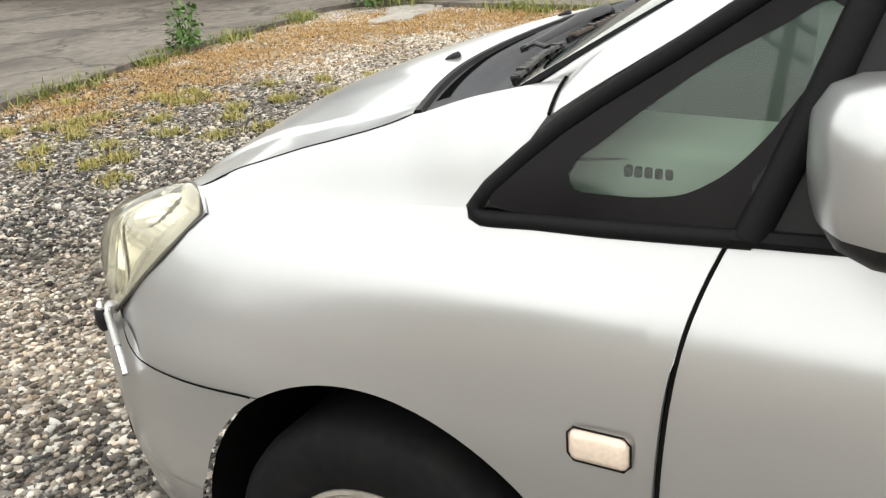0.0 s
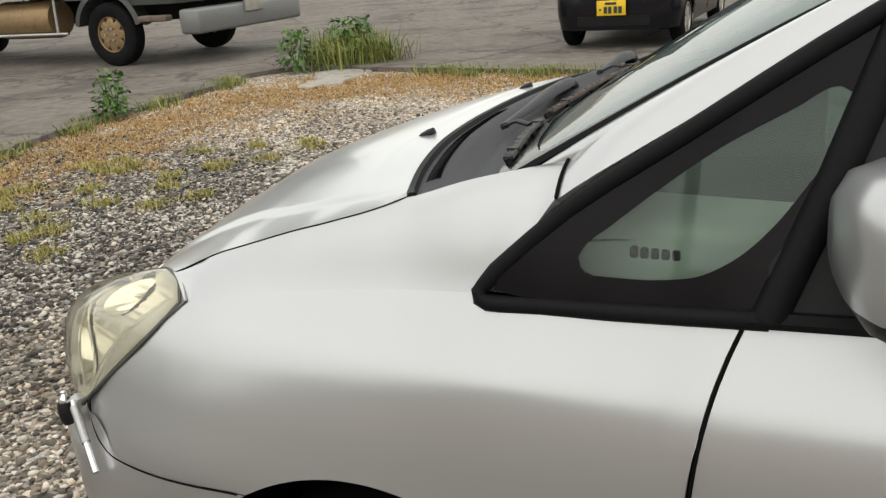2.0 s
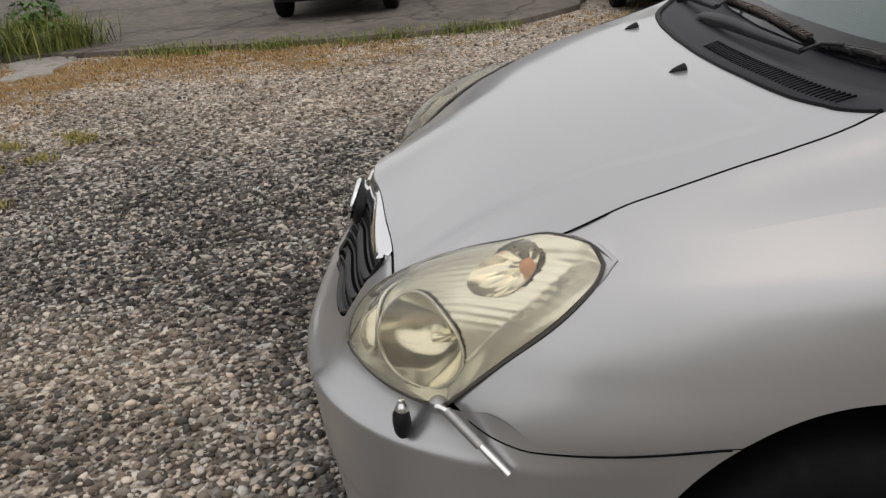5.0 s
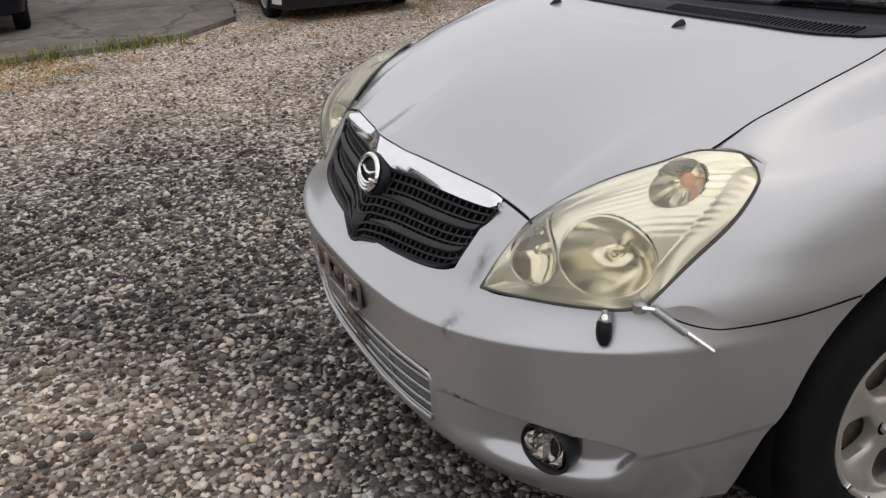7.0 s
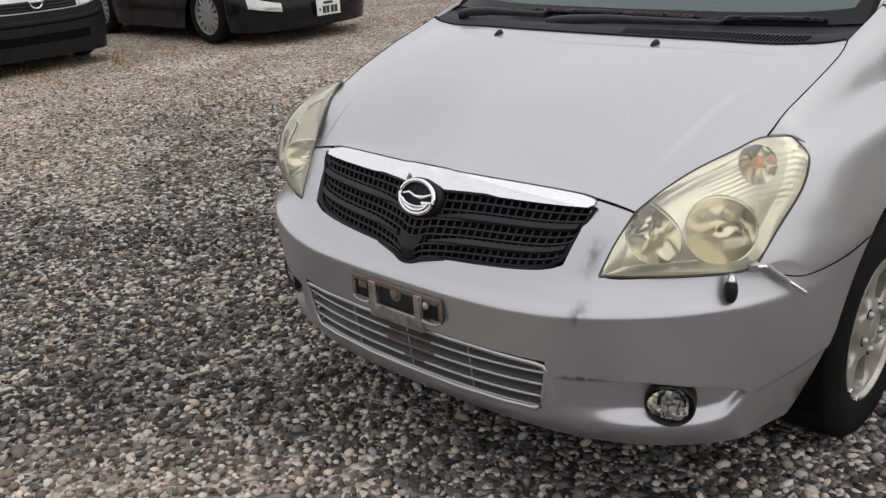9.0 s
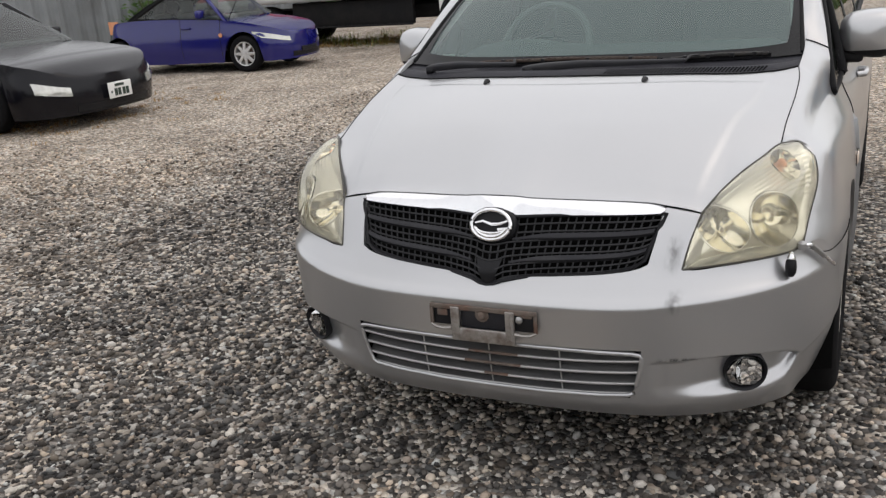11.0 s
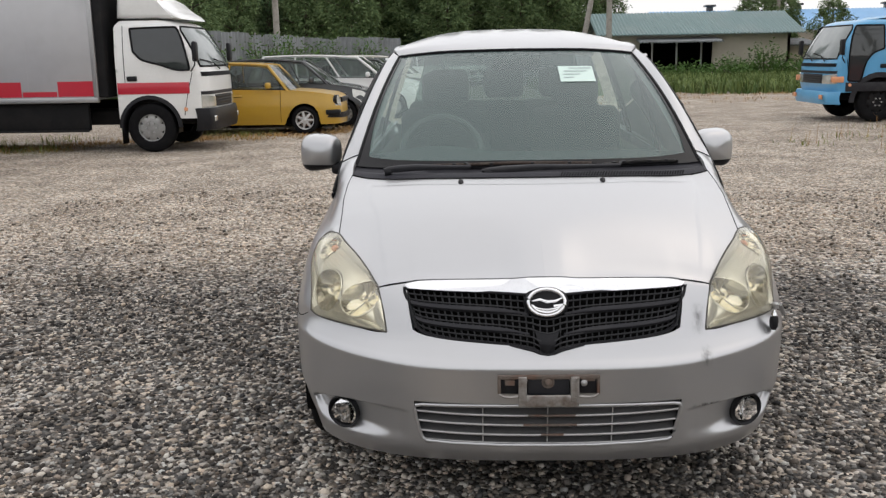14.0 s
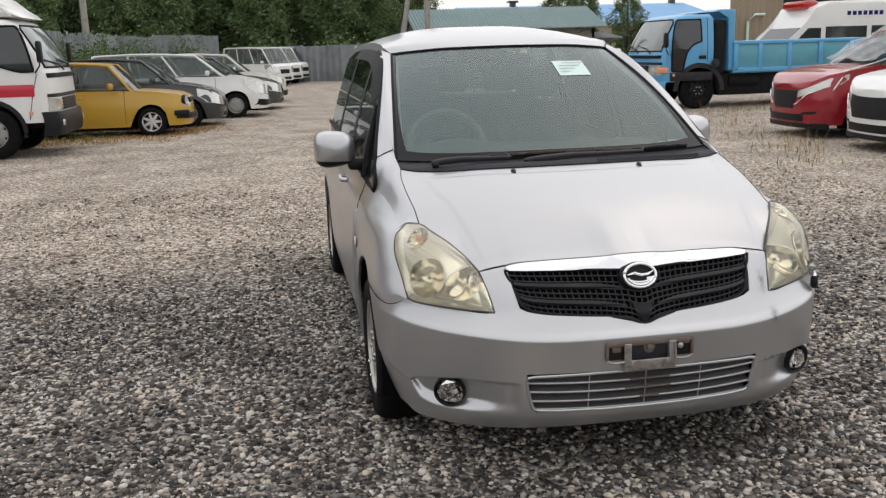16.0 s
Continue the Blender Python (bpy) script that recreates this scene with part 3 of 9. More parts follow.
block("bracket_backing", (-0.066, yb + 0.006, 0.450), (0.066, yb + 0.018, 0.508), GREY_PLASTIC, bracket, "", 0.004)
# black blocks put the shade of the side hollows into colour
for sd in (-1, 1):
    block("bracket_hollow", (min(sd * 0.090, sd * 0.148), yb + 0.004, 0.455), (max(sd * 0.090, sd * 0.148), yb + 0.016, 0.506), BLACK_PLASTIC, bracket, "", 0.003)
lathe("bolt", [(0.020, 0.004), (0.020, -0.002), (0.012, -0.003), (0.011, -0.009), (0.008, -0.011), (0.0, -0.011)], RUST, bracket, "", 14, pose(-0.002, yb + 0.004, 0.493, 0, 0, 90))
lathe("bolt", [(0.010, 0), (0.010, -0.006), (0.006, -0.009), (0.0, -0.010)], STEEL, bracket, "", 12, pose(0.106, yb, 0.492, 0, 0, 90))
for sd in (-1, 1):
    lathe("bolt", [(0.005, 0), (0.005, -0.004), (0.0, -0.005)], RUST, bracket, "", 10, pose(sd * 0.145, yb, 0.509, 0, 0, 90))
for x0, z0, wd, ht in ((-0.118, 0.492, 0.030, 0.018), (0.120, 0.500, 0.040, 0.008), (-0.05, 0.418, 0.030, 0.006)):
    block("rust_flake", (x0 - wd / 2, yb - 0.001, z0 - ht / 2), (x0 + wd / 2, yb + 0.0045, z0 + ht / 2), RUST, bracket, "", 0.002)

# -- scuffs, painted crease shade and rust on the bumper --
def scuff_mark(x0, x1, z0, z1, slant=0.0):
    def fn(u, v):
        z = lerp(z0, z1, v)
        x = lerp(x0, x1, u) + slant * v
        if z > 0.60:
            return np.array([x, nose_y(x, z) - 0.0012, z])
        return bump_point(bump_f(x, z), z) + np.array([0, -0.0012, 0])
    sheet("scuff_mark", fn, 10, 10, SCUFF_SHADE, bumper, "", lip=0)


scuff_mark(0.450, 0.490, 0.600, 0.695, 0.012)
scuff_mark(0.465, 0.505, 0.515, 0.578, 0.010)
# doubled dark streaks painting the shade under the pocket's upper crease
for x0 in (0.440, 0.448):
    scuff_mark(x0, x0 + 0.12, 0.379, 0.397)
bm = bmesh.new()
for x0, x1, z0 in ((-0.060, 0.085, 0.374), (-0.075, 0.09, 0.341), (-0.02, 0.05, 0.307)):
    tube_into(bm, [(x, nose_y(x, z0) + 0.0078, sill(x, z0) + 0.0006) for x in np.linspace(x0, x1, 9)], 0.0043, 8)
part("rust_stain", bm, RUST, bumper, "rust run below the plate bracket")

# -- fog lamps --
for sd in (1, -1):
    fog = new("fog_lamp")
    fog.parent = silver_car
    fy = nose_y(0.655, 0.335) + 0.018
    fm = pose(sd * 0.653, fy, 0.332, 4, 0, sd * 24) @ pose(0, 0, 0, 0, 0, 90)
    lathe("bezel", [(0.056, 0.03), (0.056, -0.006), (0.0535, -0.011), (0.050, -0.009), (0.046, 0.006), (0.044, 0.02), (0.044, 0.05)], BLACK_PLASTIC, fog, "", 32, fm)
    bm = bmesh.new()
    lathe_into(bm, [(0.0435, 0.002), (0.038, 0.014), (0.027, 0.026), (0.013, 0.034), (0.003, 0.037)], 9, fm)
    fog_rng = random.Random(31)
    for v in bm.verts:
        v.co += Vector((fog_rng.uniform(-0.004, 0.004), fog_rng.uniform(-0.013, 0.006), fog_rng.uniform(-0.004, 0.004)))
    bmesh.ops.triangulate(bm, faces=bm.faces)
    bmesh.ops.recalc_face_normals(bm, faces=bm.faces)
    part("reflector", bm, FOG_SILVER, fog, "bright faceted reflector", False)
    lathe("bulb_shield", [(0.008, 0.03), (0.008, 0.010), (0.005, 0.006), (0.0, 0.005)], STEEL, fog, "", 12, fm)
    lathe("lens", [(0.046, 0.004), (0.040, -0.003), (0.022, -0.008), (0.0, -0.009)], CLEAR, fog, "clear faceted glass lens", 24, fm).visible_shadow = False

# -- hood --
HOOD_FRONT = lambda u: np.array([0.532 * u, HOOD_LIP(0.532 * u)])
HOOD_BACK = table((0.0, 0.706), (0.15, 0.710), (0.3, 0.723), (0.42, 0.743), (0.52, 0.768), (0.60, 0.797), (0.65, 0.818), (0.693, 0.842))
HOOD_SIDE = table((0.14, 0.532), (0.24, 0.603), (0.32, 0.650), (0.398, 0.688), (0.5, 0.691), (0.6, 0.697), (0.66, 0.700), (0.75, 0.700), (0.80, 0.697), (0.842, 0.690))


def hood_fn(u, v):
    """u 0 to 1 from the middle to the edge, v from front to back."""
    f = HOOD_FRONT(u)
    yb = HOOD_BACK(u * 0.693)
    y = lerp(f[1], yb, v)
    edge = HOOD_SIDE(lerp(0.14, 0.842, v))
    x = lerp(f[0], u * edge, smooth(0, 0.05, v)) if v < 0.05 else u * edge
    return np.array([x, y, hood_z(x, y)])


bm = bmesh.new()
patch_into(bm, hood_fn, 92, 80, 1, 0.02)
patch_into(bm, hood_fn, 92, 80, -1, 0.02)
bmesh.ops.remove_doubles(bm, verts=[v for v in bm.verts if abs(v.co.x) < 1e-4], dist=0.0003)
bmesh.ops.recalc_face_normals(bm, faces=bm.faces)
hood = part("hood", bm, SILVER, silver_car)
for x in (-0.265, 0.262):
    yz = 0.662
    bm = bmesh.new()
    lathe_into(bm, [(0.0005, -0.020), (0.006, -0.012), (0.0105, 0.002), (0.0115, 0.012), (0.0, 0.015)], 12, pose(x, yz, hood_z(x, yz) + 0.001, 12, 0, 0) @ pose(0, 0, 0, 0, 0, 90) @ Matrix.Diagonal((1, 0.9, 0.85, 1)))
    part("washer_nozzle", bm, BLACK_PLASTIC, hood, "black washer nozzle")

# -- fenders: a flank up to the shoulder, and a rolled top from the shoulder to the hood's edge --
FEND_LO = table((0.237, 0.640), (0.262, 0.622), (0.30, 0.605), (0.345, 0.596), (0.45, 0.598), (0.60, 0.606))
SHOULDER = table((0.237, 0.648), (0.300, 0.698), (0.390, 0.768), (0.450, 0.822), (0.476, 0.843), (0.55, 0.861), (0.70, 0.886), (0.85, 0.906), (0.978, 0.918), (1.05, 0.922), (1.262, 0.925))
DOOR_SEAM = table((0.20, 1.235), (0.50, 1.239), (0.64, 1.242), (0.71, 1.246), (0.77, 1.2525), (0.83, 1.264), (0.88, 1.279), (0.93, 1.300), (1.0, 1.335))


def fend_lo(y):
    if y < ARCH_Y - 0.19:
        return FEND_LO(y)
    return max(arch_top(y, ARCH_Y), 0.20)


def fender_fn(u, v):
    y = lerp(0.237, 1.262, u)
    lo = fend_lo(y)
    z = lerp(lo, max(SHOULDER(y), lo + 0.004), v)
    y2 = y if y < 1.08 else lerp(y, DOOR_SEAM(z) - 0.003, smooth(1.08, 1.262, y))
    return np.array([flank_x(y2, z), y2, z])


TOP_EDGE = table((0.398, 0.690), (0.5, 0.6935), (0.6, 0.6995), (0.66, 0.7025), (0.75, 0.7025), (0.80, 0.6995), (0.842, 0.693), (0.95, 0.697), (1.065, 0.692))
TOP_EDGE_Z = table((0.842, 1.016), (0.90, 1.031), (0.98, 1.050), (1.065, 1.068))


def roll(y, v):
    """The rolled upper section at y: from the shoulder (v 0) to the hood's edge (v 1)."""
    s = np.array([flank_x(y, SHOULDER(min(y, 1.262))), y, SHOULDER(min(y, 1.262))])
    yt = y - 0.028 * smooth(0.80, 1.094, y)
    zt = hood_z(HOOD_SIDE(min(yt, 0.842)), yt) - 0.0006 if yt < 0.842 else TOP_EDGE_Z(yt) + (hood_z(0.693, 0.842) - 0.002 - TOP_EDGE_Z(0.842)) * (1 - smooth(0.842, 0.95, yt))
    e = np.array([TOP_EDGE(max(yt, 0.398)), yt, zt])
    d = np.linalg.norm(e - s)
    chord = (e - s) / d
    k = smooth(0.55, 0.95, y)
    rise = np.array([(s[0] - flank_x(y, s[2] - 0.02)) / 0.02, 0.0, 1.0])
    p1 = s + d * 0.36 * lerp(chord, lerp(rise / np.linalg.norm(rise), np.array([-0.06, 0.0, 0.99]), 0.3), k)
    p2 = e + d * lerp(0.36, 0.46, k) * lerp(lerp(-chord, np.array([0.93, 0.0, -0.35]), 0.6), np.array([0.93, 0.0, -0.30]), k)
    return (1 - v) ** 3 * s + 3 * v * (1 - v) ** 2 * p1 + 3 * v * v * (1 - v) * p2 + v**3 * e


def fender_top(u, v):
    """u along the car from the headlight's tip to the pillar, v up to the hood's edge; the window cuts its rear foot."""
    if u < 0.12:
        t = u / 0.12
        s = np.array([lerp(0.692, flank_x(0.476, 0.843), t), lerp(0.400, 0.476, t), 0.866 + 0.012 * math.sin(math.pi * t * 0.75) - 0.0315 * t * t])
        yt = lerp(0.398, 0.476, t)
        e = np.array([TOP_EDGE(yt), yt, hood_z(HOOD_SIDE(yt), yt) - 0.002])
        k = roll(0.476, v) - lerp(roll(0.476, 0), roll(0.476, 1), v)
        return lerp(s, e, v) + k * t
    y = lerp(0.476, 1.094, (u - 0.12) / 0.88)
    v0 = 0.0
    if y > 0.978:
        z = lerp(0.918, 1.038, (y - 0.978) / 0.116)
        lo, hi = 0.0, 1.0
        for _ in range(20):
            v0 = (lo + hi) / 2
            lo, hi = (v0, hi) if roll(y, v0)[2] < z else (lo, v0)
    q = roll(y, lerp(v0, 1.0, v))
    if y > 0.978:
        q = q + np.array([(cabin_x(z) + 0.002 - roll(y, v0)[0]) * (1 - v) ** 1.5 * smooth(0.978, 1.05, y), 0, 0])
    return q


def seam(pts, parent, r=0.0022):
    tube("panel_gap", pts, r, DARK_INSIDE, parent, "", 6)


front_fender = {}
for sd in (1, -1):
    bm = bmesh.new()
    patch_into(bm, fender_fn, 102, 34, sd, 0.012)
    patch_into(bm, fender_top, 70, 22, sd, 0.012)
    bmesh.ops.remove_doubles(bm, verts=bm.verts, dist=0.0005)
    bmesh.ops.recalc_face_normals(bm, faces=bm.faces)
    ff = front_fender[sd] = part("front_fender", bm, SILVER, silver_car)
    flipx = np.array([sd, 1, 1])
    seam([np.array([HOOD_SIDE(y) + 0.0016, y, hood_z(HOOD_SIDE(y), y) - 0.0006]) * flipx for y in np.linspace(0.40, 0.846, 24)], ff, 0.0017)
    seam([fender_top(1.0, v) * flipx + np.array([0, 0.0015, 0.0012]) for v in np.linspace(0.0, 1.0, 14)], ff, 0.0024)
    seam([np.array([flank_x(DOOR_SEAM(z), z) + 0.0004, DOOR_SEAM(z), z]) * flipx for z in np.linspace(0.25, 0.925, 30)], ff, 0.0024)
    seam([np.array([flank_x(y, FEND_LO(y)) + 0.0008, y, FEND_LO(y) - 0.002]) * flipx for y in np.linspace(0.238, 0.615, 30)], ff, 0.0017)
    seam([np.array([x, HOOD_LIP(x) - 0.003, hood_z(x, HOOD_LIP(x)) - 0.0015]) * flipx for x in np.linspace(0.44, 0.535, 8)], ff, 0.0018)


# -- wheels --
def wheel_into(parent, at, side, radius=0.302, rim=0.200, width=0.185, spokes=6, rim_material=None, tyre_material=None, name="wheel", spoke_w=0.026, hub=0.055):
    """A tyre and a spoked rim; the outer face looks along side * x in the parent's space."""
    w = new(name)
    w.parent = parent
    w.matrix_basis = pose(*at) @ (Matrix.Identity(4) if side > 0 else pose(0, 0, 0, 0, 0, 180))
    rm, tm = rim_material or ALLOY, tyre_material or TYRE
    h = width / 2
    prof = [(rim, h * 0.86), (rim + 0.012, h * 0.98), (lerp(rim, radius, 0.5), h * 1.04), (radius - 0.022, h * 0.95), (radius - 0.006, h * 0.78), (radius, h * 0.5), (radius, -h * 0.5), (radius - 0.006, -h * 0.78), (radius - 0.03, -h * 0.97), (rim, -h * 0.86)]
    bm = bmesh.new()
    lathe_into(bm, prof, 48, None, True)
    bmesh.ops.recalc_face_normals(bm, faces=bm.faces)
    part("tyre", bm, tm, w)
    bm = bmesh.new()
    lathe_into(bm, [(rim + 0.004, h * 0.84), (rim, h * 0.94), (rim - 0.012, h * 0.90), (rim - 0.018, h * 0.5), (rim - 0.02, -h * 0.8)], 48, None, True)
    for k in range(spokes):
        a = 2 * math.pi * k / spokes
        m = pose(0, 0, 0, math.degrees(a), 0, 0)
        vs = box_into(bm, (h * 0.50, hub * 0.7, -spoke_w), (h * 0.80, rim - 0.008, spoke_w), 0.006)
        for v in vs:
            t = (v.co.y - hub) / (rim - hub)
            v.co.z *= lerp(1.25, 0.85, t)
            v.co.x += 0.012 * (1 - t) - 0.004
        bmesh.ops.transform(bm, matrix=m, verts=vs)
    lathe_into(bm, [(hub, h * 0.5), (hub, h * 0.80), (hub * 0.75, h * 0.88), (hub * 0.5, h * 0.93), (0.0, h * 0.93)], 24)
    part("rim", bm, rm, w)
    bm = bmesh.new()
    lathe_into(bm, [(rim * 0.72, h * 0.1), (rim * 0.72, h * 0.18), (0.0, h * 0.2)], 32)
    part("brake_disc", bm, RUST, w)
    bm = bmesh.new()
    lathe_into(bm, [(rim - 0.02, -h * 0.6), (0.0, -h * 0.6)], 24)
    part("rim_back", bm, DARK_INSIDE, w)
    return w


def spoke_sheet(bm, k, n=5):
    """One broad spoke of a cast rim, flaring into its neighbours at hub and rim; front, back and walls."""
    rows = []
    for r in np.linspace(0.030, 0.182, 34):
        q = (r - 0.120) / 0.047
        gap = 0.046 * max(0.0, 1 - abs(q) ** 3.0) ** 0.5 * lerp(0.80, 1.06, (r - 0.07) / 0.09) if abs(q) < 1 else 0.0
        half = math.pi / n - gap / r
        face = 0.070 + 0.012 * smooth(0.10, 0.04, r) + 0.007 * smooth(0.13, 0.17, r)
        row = []
        for a in np.linspace(-1, 1, 11):
            th = 2 * math.pi * (k + 0.18) / n + a * half
            dip = 0.008 * abs(a) ** 4 * (gap > 0)
            row.append(((face - dip, r * math.cos(th), r * math.sin(th)), (face - 0.034, r * math.cos(th), r * math.sin(th))))
        rows.append(row)
    f = [[bm.verts.new(p[0]) for p in row] for row in rows]
    b = [[bm.verts.new(p[1]) for p in row] for row in rows]
    for i in range(len(rows) - 1):
        for j in range(10):
            bm.faces.new([f[i][j], f[i][j + 1], f[i + 1][j + 1], f[i + 1][j]])
        for j in (0, 10):
            bm.faces.new([f[i][j], f[i + 1][j], b[i + 1][j], b[i][j]])


def cast_wheel(parent, at, side):
    w = new("wheel")
    w.parent = parent
    w.matrix_basis = pose(*at) @ (Matrix.Identity(4) if side > 0 else pose(0, 0, 0, 0, 0, 180))
    R, rim, h = 0.302, 0.190, 0.0925
    bm = bmesh.new()
    lathe_into(bm, [(rim, h * 0.84), (rim + 0.006, h * 0.95), (rim + 0.020, h * 1.0), (rim + 0.045, h * 1.06), (rim + 0.052, h * 1.055), (rim + 0.055, h * 1.062), (R - 0.034, h * 1.02), (R - 0.020, h * 0.95), (R - 0.017, h * 0.93), (R - 0.006, h * 0.80),
                    (R, h * 0.5), (R, -h * 0.5), (R - 0.006, -h * 0.80), (R - 0.03, -h * 0.97), (rim, -h * 0.86)], 64, None, True)
    bmesh.ops.recalc_face_normals(bm, faces=bm.faces)
    part("tyre", bm, TYRE, w, "dusty black tyre")
    bm = bmesh.new()
    lathe_into(bm, [(rim + 0.005, h * 0.86), (rim + 0.003, h * 0.95), (rim - 0.004, h * 0.96), (rim - 0.009, h * 0.90), (rim - 0.012, h * 0.74), (rim - 0.016, h * 0.3), (rim - 0.018, -h * 0.8)], 64, None, True)
    for k in range(5):
        spoke_sheet(bm, k)
    lathe_into(bm, [(0.042, 0.070), (0.040, 0.081), (0.034, 0.0835), (0.0325, 0.0815), (0.030, 0.0835), (0.018, 0.0845), (0.0, 0.0848)], 28)
    bmesh.ops.remove_doubles(bm, verts=bm.verts, dist=0.0004)
    bmesh.ops.recalc_face_normals(bm, faces=bm.faces)
    rim_ob = part("rim", bm, ALLOY, w, "dirty cast alloy rim with five broad spokes")
    for k in range(5):
        a = 2 * math.pi * (k + 0.68) / 5
        m = pose(0, 0.058 * math.cos(a), 0.058 * math.sin(a))
        lathe("nut_recess", [(0.0165, 0.0778), (0.0155, 0.0792), (0.0140, 0.0780)], DARK_INSIDE, rim_ob, "", 16, m)
        lathe("wheel_nut", [(0.0105, 0.070), (0.0105, 0.086), (0.007, 0.090), (0.0, 0.091)], STEEL, rim_ob, "", 6, m)
    for a in (128, 150):
        block("balance_weight", (h * 0.88, -0.006, rim - 0.010), (h * 1.01, 0.006, rim + 0.004), CHROME, rim_ob, "", 0.002, pose(0, 0, 0, a, 0, 0))
    lathe("brake_disc", [(0.125, 0.010), (0.125, 0.018), (0.0, 0.020)], RUST, w, "", 32)
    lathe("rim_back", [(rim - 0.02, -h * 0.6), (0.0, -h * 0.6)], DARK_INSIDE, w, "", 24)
    return w


for sd in (1, -1):
    for wy in (ARCH_Y - 0.008, REAR_Y):
        cast_wheel(silver_car, (sd * 0.758, wy, 0.281), sd)
    # wheel wells, near-black to carry the shade inside the arches
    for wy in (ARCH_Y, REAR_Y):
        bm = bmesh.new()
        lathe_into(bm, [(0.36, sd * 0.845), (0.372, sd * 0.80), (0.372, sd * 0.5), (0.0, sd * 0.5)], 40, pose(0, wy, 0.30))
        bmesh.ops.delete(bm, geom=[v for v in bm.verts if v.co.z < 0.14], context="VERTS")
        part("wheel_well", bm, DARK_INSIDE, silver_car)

# -- doors and rear sides --
BELT = table((1.2, 0.925), (2.2, 0.955), (3.2, 0.985), (4.1, 1.0))


def side_panel(y0, y1, lean0=0.0, rear=False):
    def fn(u, v):
        zt = BELT(lerp(y0, y1, u))
        zb = 0.20
        if rear:
            zb = max(0.20, arch_top(lerp(y0, y1, u), REAR_Y))
        z = lerp(zb, zt, v)
        a = DOOR_SEAM(z) + 0.003 if lean0 else y0
        y = lerp(a, y1, u)
        return np.array([flank_x(y, z) + 0.004 * math.exp(-(((z - 0.66) / 0.05) ** 2)) * smooth(1.3, 1.7, y), y, z])
    return fn


for sd in (1, -1):
    fd = sheet("front_door", side_panel(1.2505, 2.19, 1), 40, 40, SILVER, silver_car, "", sd, 0.016)
    rd = sheet("rear_door", side_panel(2.198, 3.08), 36, 40, SILVER, silver_car, "", sd, 0.016)
    sheet("rear_quarter", side_panel(3.088, 4.13, 0, True), 48, 30, SILVER, silver_car, "", sd, 0.016)
    for yy, dr in ((2.02, fd), (2.94, rd)):
        x = flank_x(yy, 0.83)
        tube("door_handle", [(sd * (x + 0.0), yy - 0.09, 0.83), (sd * (x + 0.03), yy - 0.075, 0.832), (sd * (x + 0.034), yy, 0.834), (sd * (x + 0.03), yy + 0.075, 0.832), (sd * x, yy + 0.09, 0.83)], 0.012, SILVER, dr)
    # side marker
    bm = bmesh.new()
    q = flank_x(1.17, 0.662)
    box_into(bm, (q - 0.006, 1.132, 0.640), (q + 0.011, 1.208, 0.684), 0.010, pose(0, 0, 0))
    if sd < 0:
        bmesh.ops.scale(bm, vec=(-1, 1, 1), verts=bm.verts)
        bmesh.ops.reverse_faces(bm, faces=bm.faces)
    mk = part("side_marker", bm, material("marker_lens_%s" % ("l" if sd > 0 else "r"), (0.72, 0.60, 0.50), rough=0.15, coat=0.5, grain=0.2, grain_scale=160), silver_car, "pale faded side marker lamp")
    bm = bmesh.new()
    ring = [(sd * (q + 0.004), 1.170 + 0.040 * a, 0.662 + 0.0235 * b) for a, b in ((-1, -0.6), (-1, 0.6), (-0.8, 1), (0.8, 1), (1, 0.6), (1, -0.6), (0.8, -1), (-0.8, -1), (-1, -0.6))]
    tube_into(bm, ring, 0.0014, 6)
    part("marker_gasket", bm, RUBBER, mk)

# -- underside and shell that keep light out --
bm = bmesh.new()
box_into(bm, (-0.50, 0.22, 0.20), (0.50, 4.0, 0.27), 0.02)
part("floor_pan", bm, DARK_INSIDE, silver_car)
bm = bmesh.new()
box_into(bm, (-0.49, 0.13, 0.26), (0.49, 1.10, 0.70), 0.02)
part("engine_block", bm, DARK_INSIDE, silver_car)


def inner_deck(u, v):
    y = lerp(0.16, 1.0, v)
    x = lerp(-0.66, 0.66, u) * lerp(0.72, 1.0, smooth(0.1, 0.4, y))
    return np.array([x, y, min(hood_z(x, y) - 0.06, 0.93)])


sheet("engine_bay", inner_deck, 10, 10, DARK_INSIDE, silver_car, "", lip=0)


# -- greenhouse --
WS_BOT = table((0.0, 0.885), (0.3, 0.900), (0.5, 0.930), (0.62, 0.957), (0.69, 0.985))
WS_BOT_Z = table((0.0, 1.030), (0.4, 1.030), (0.62, 1.033), (0.69, 1.036))
WS_TOP = table((0.0, 1.800), (0.3, 1.820), (0.5, 1.868), (0.572, 1.915))
WS_TOP_Z = table((0.0, 1.487), (0.3, 1.483), (0.5, 1.470), (0.572, 1.462))


def ws_fn(u, v, grow=0.0, out=0.0):
    """Windscreen: u -1 to 1 across, v 0 to 1 upward."""
    a = abs(u)
    b = np.array([0.690 * a, WS_BOT(0.69 * a), WS_BOT_Z(0.69 * a)])
    t = np.array([0.572 * a, WS_TOP(0.572 * a), WS_TOP_Z(0.572 * a)])
    p = lerp(b, t, v)
    bow = 0.030 * math.sin(math.pi * min(max(v, 0), 1))
    p = p + np.array([0.15 * a, -0.48, 0.86]) * (bow + out)
    return p * np.array([math.copysign(1, u) if u else 1, 1, 1])


sheet("windscreen", lambda u, v: ws_fn(2 * u - 1, v), 40, 24, GLASS, silver_car, "tinted windscreen", lip=0)
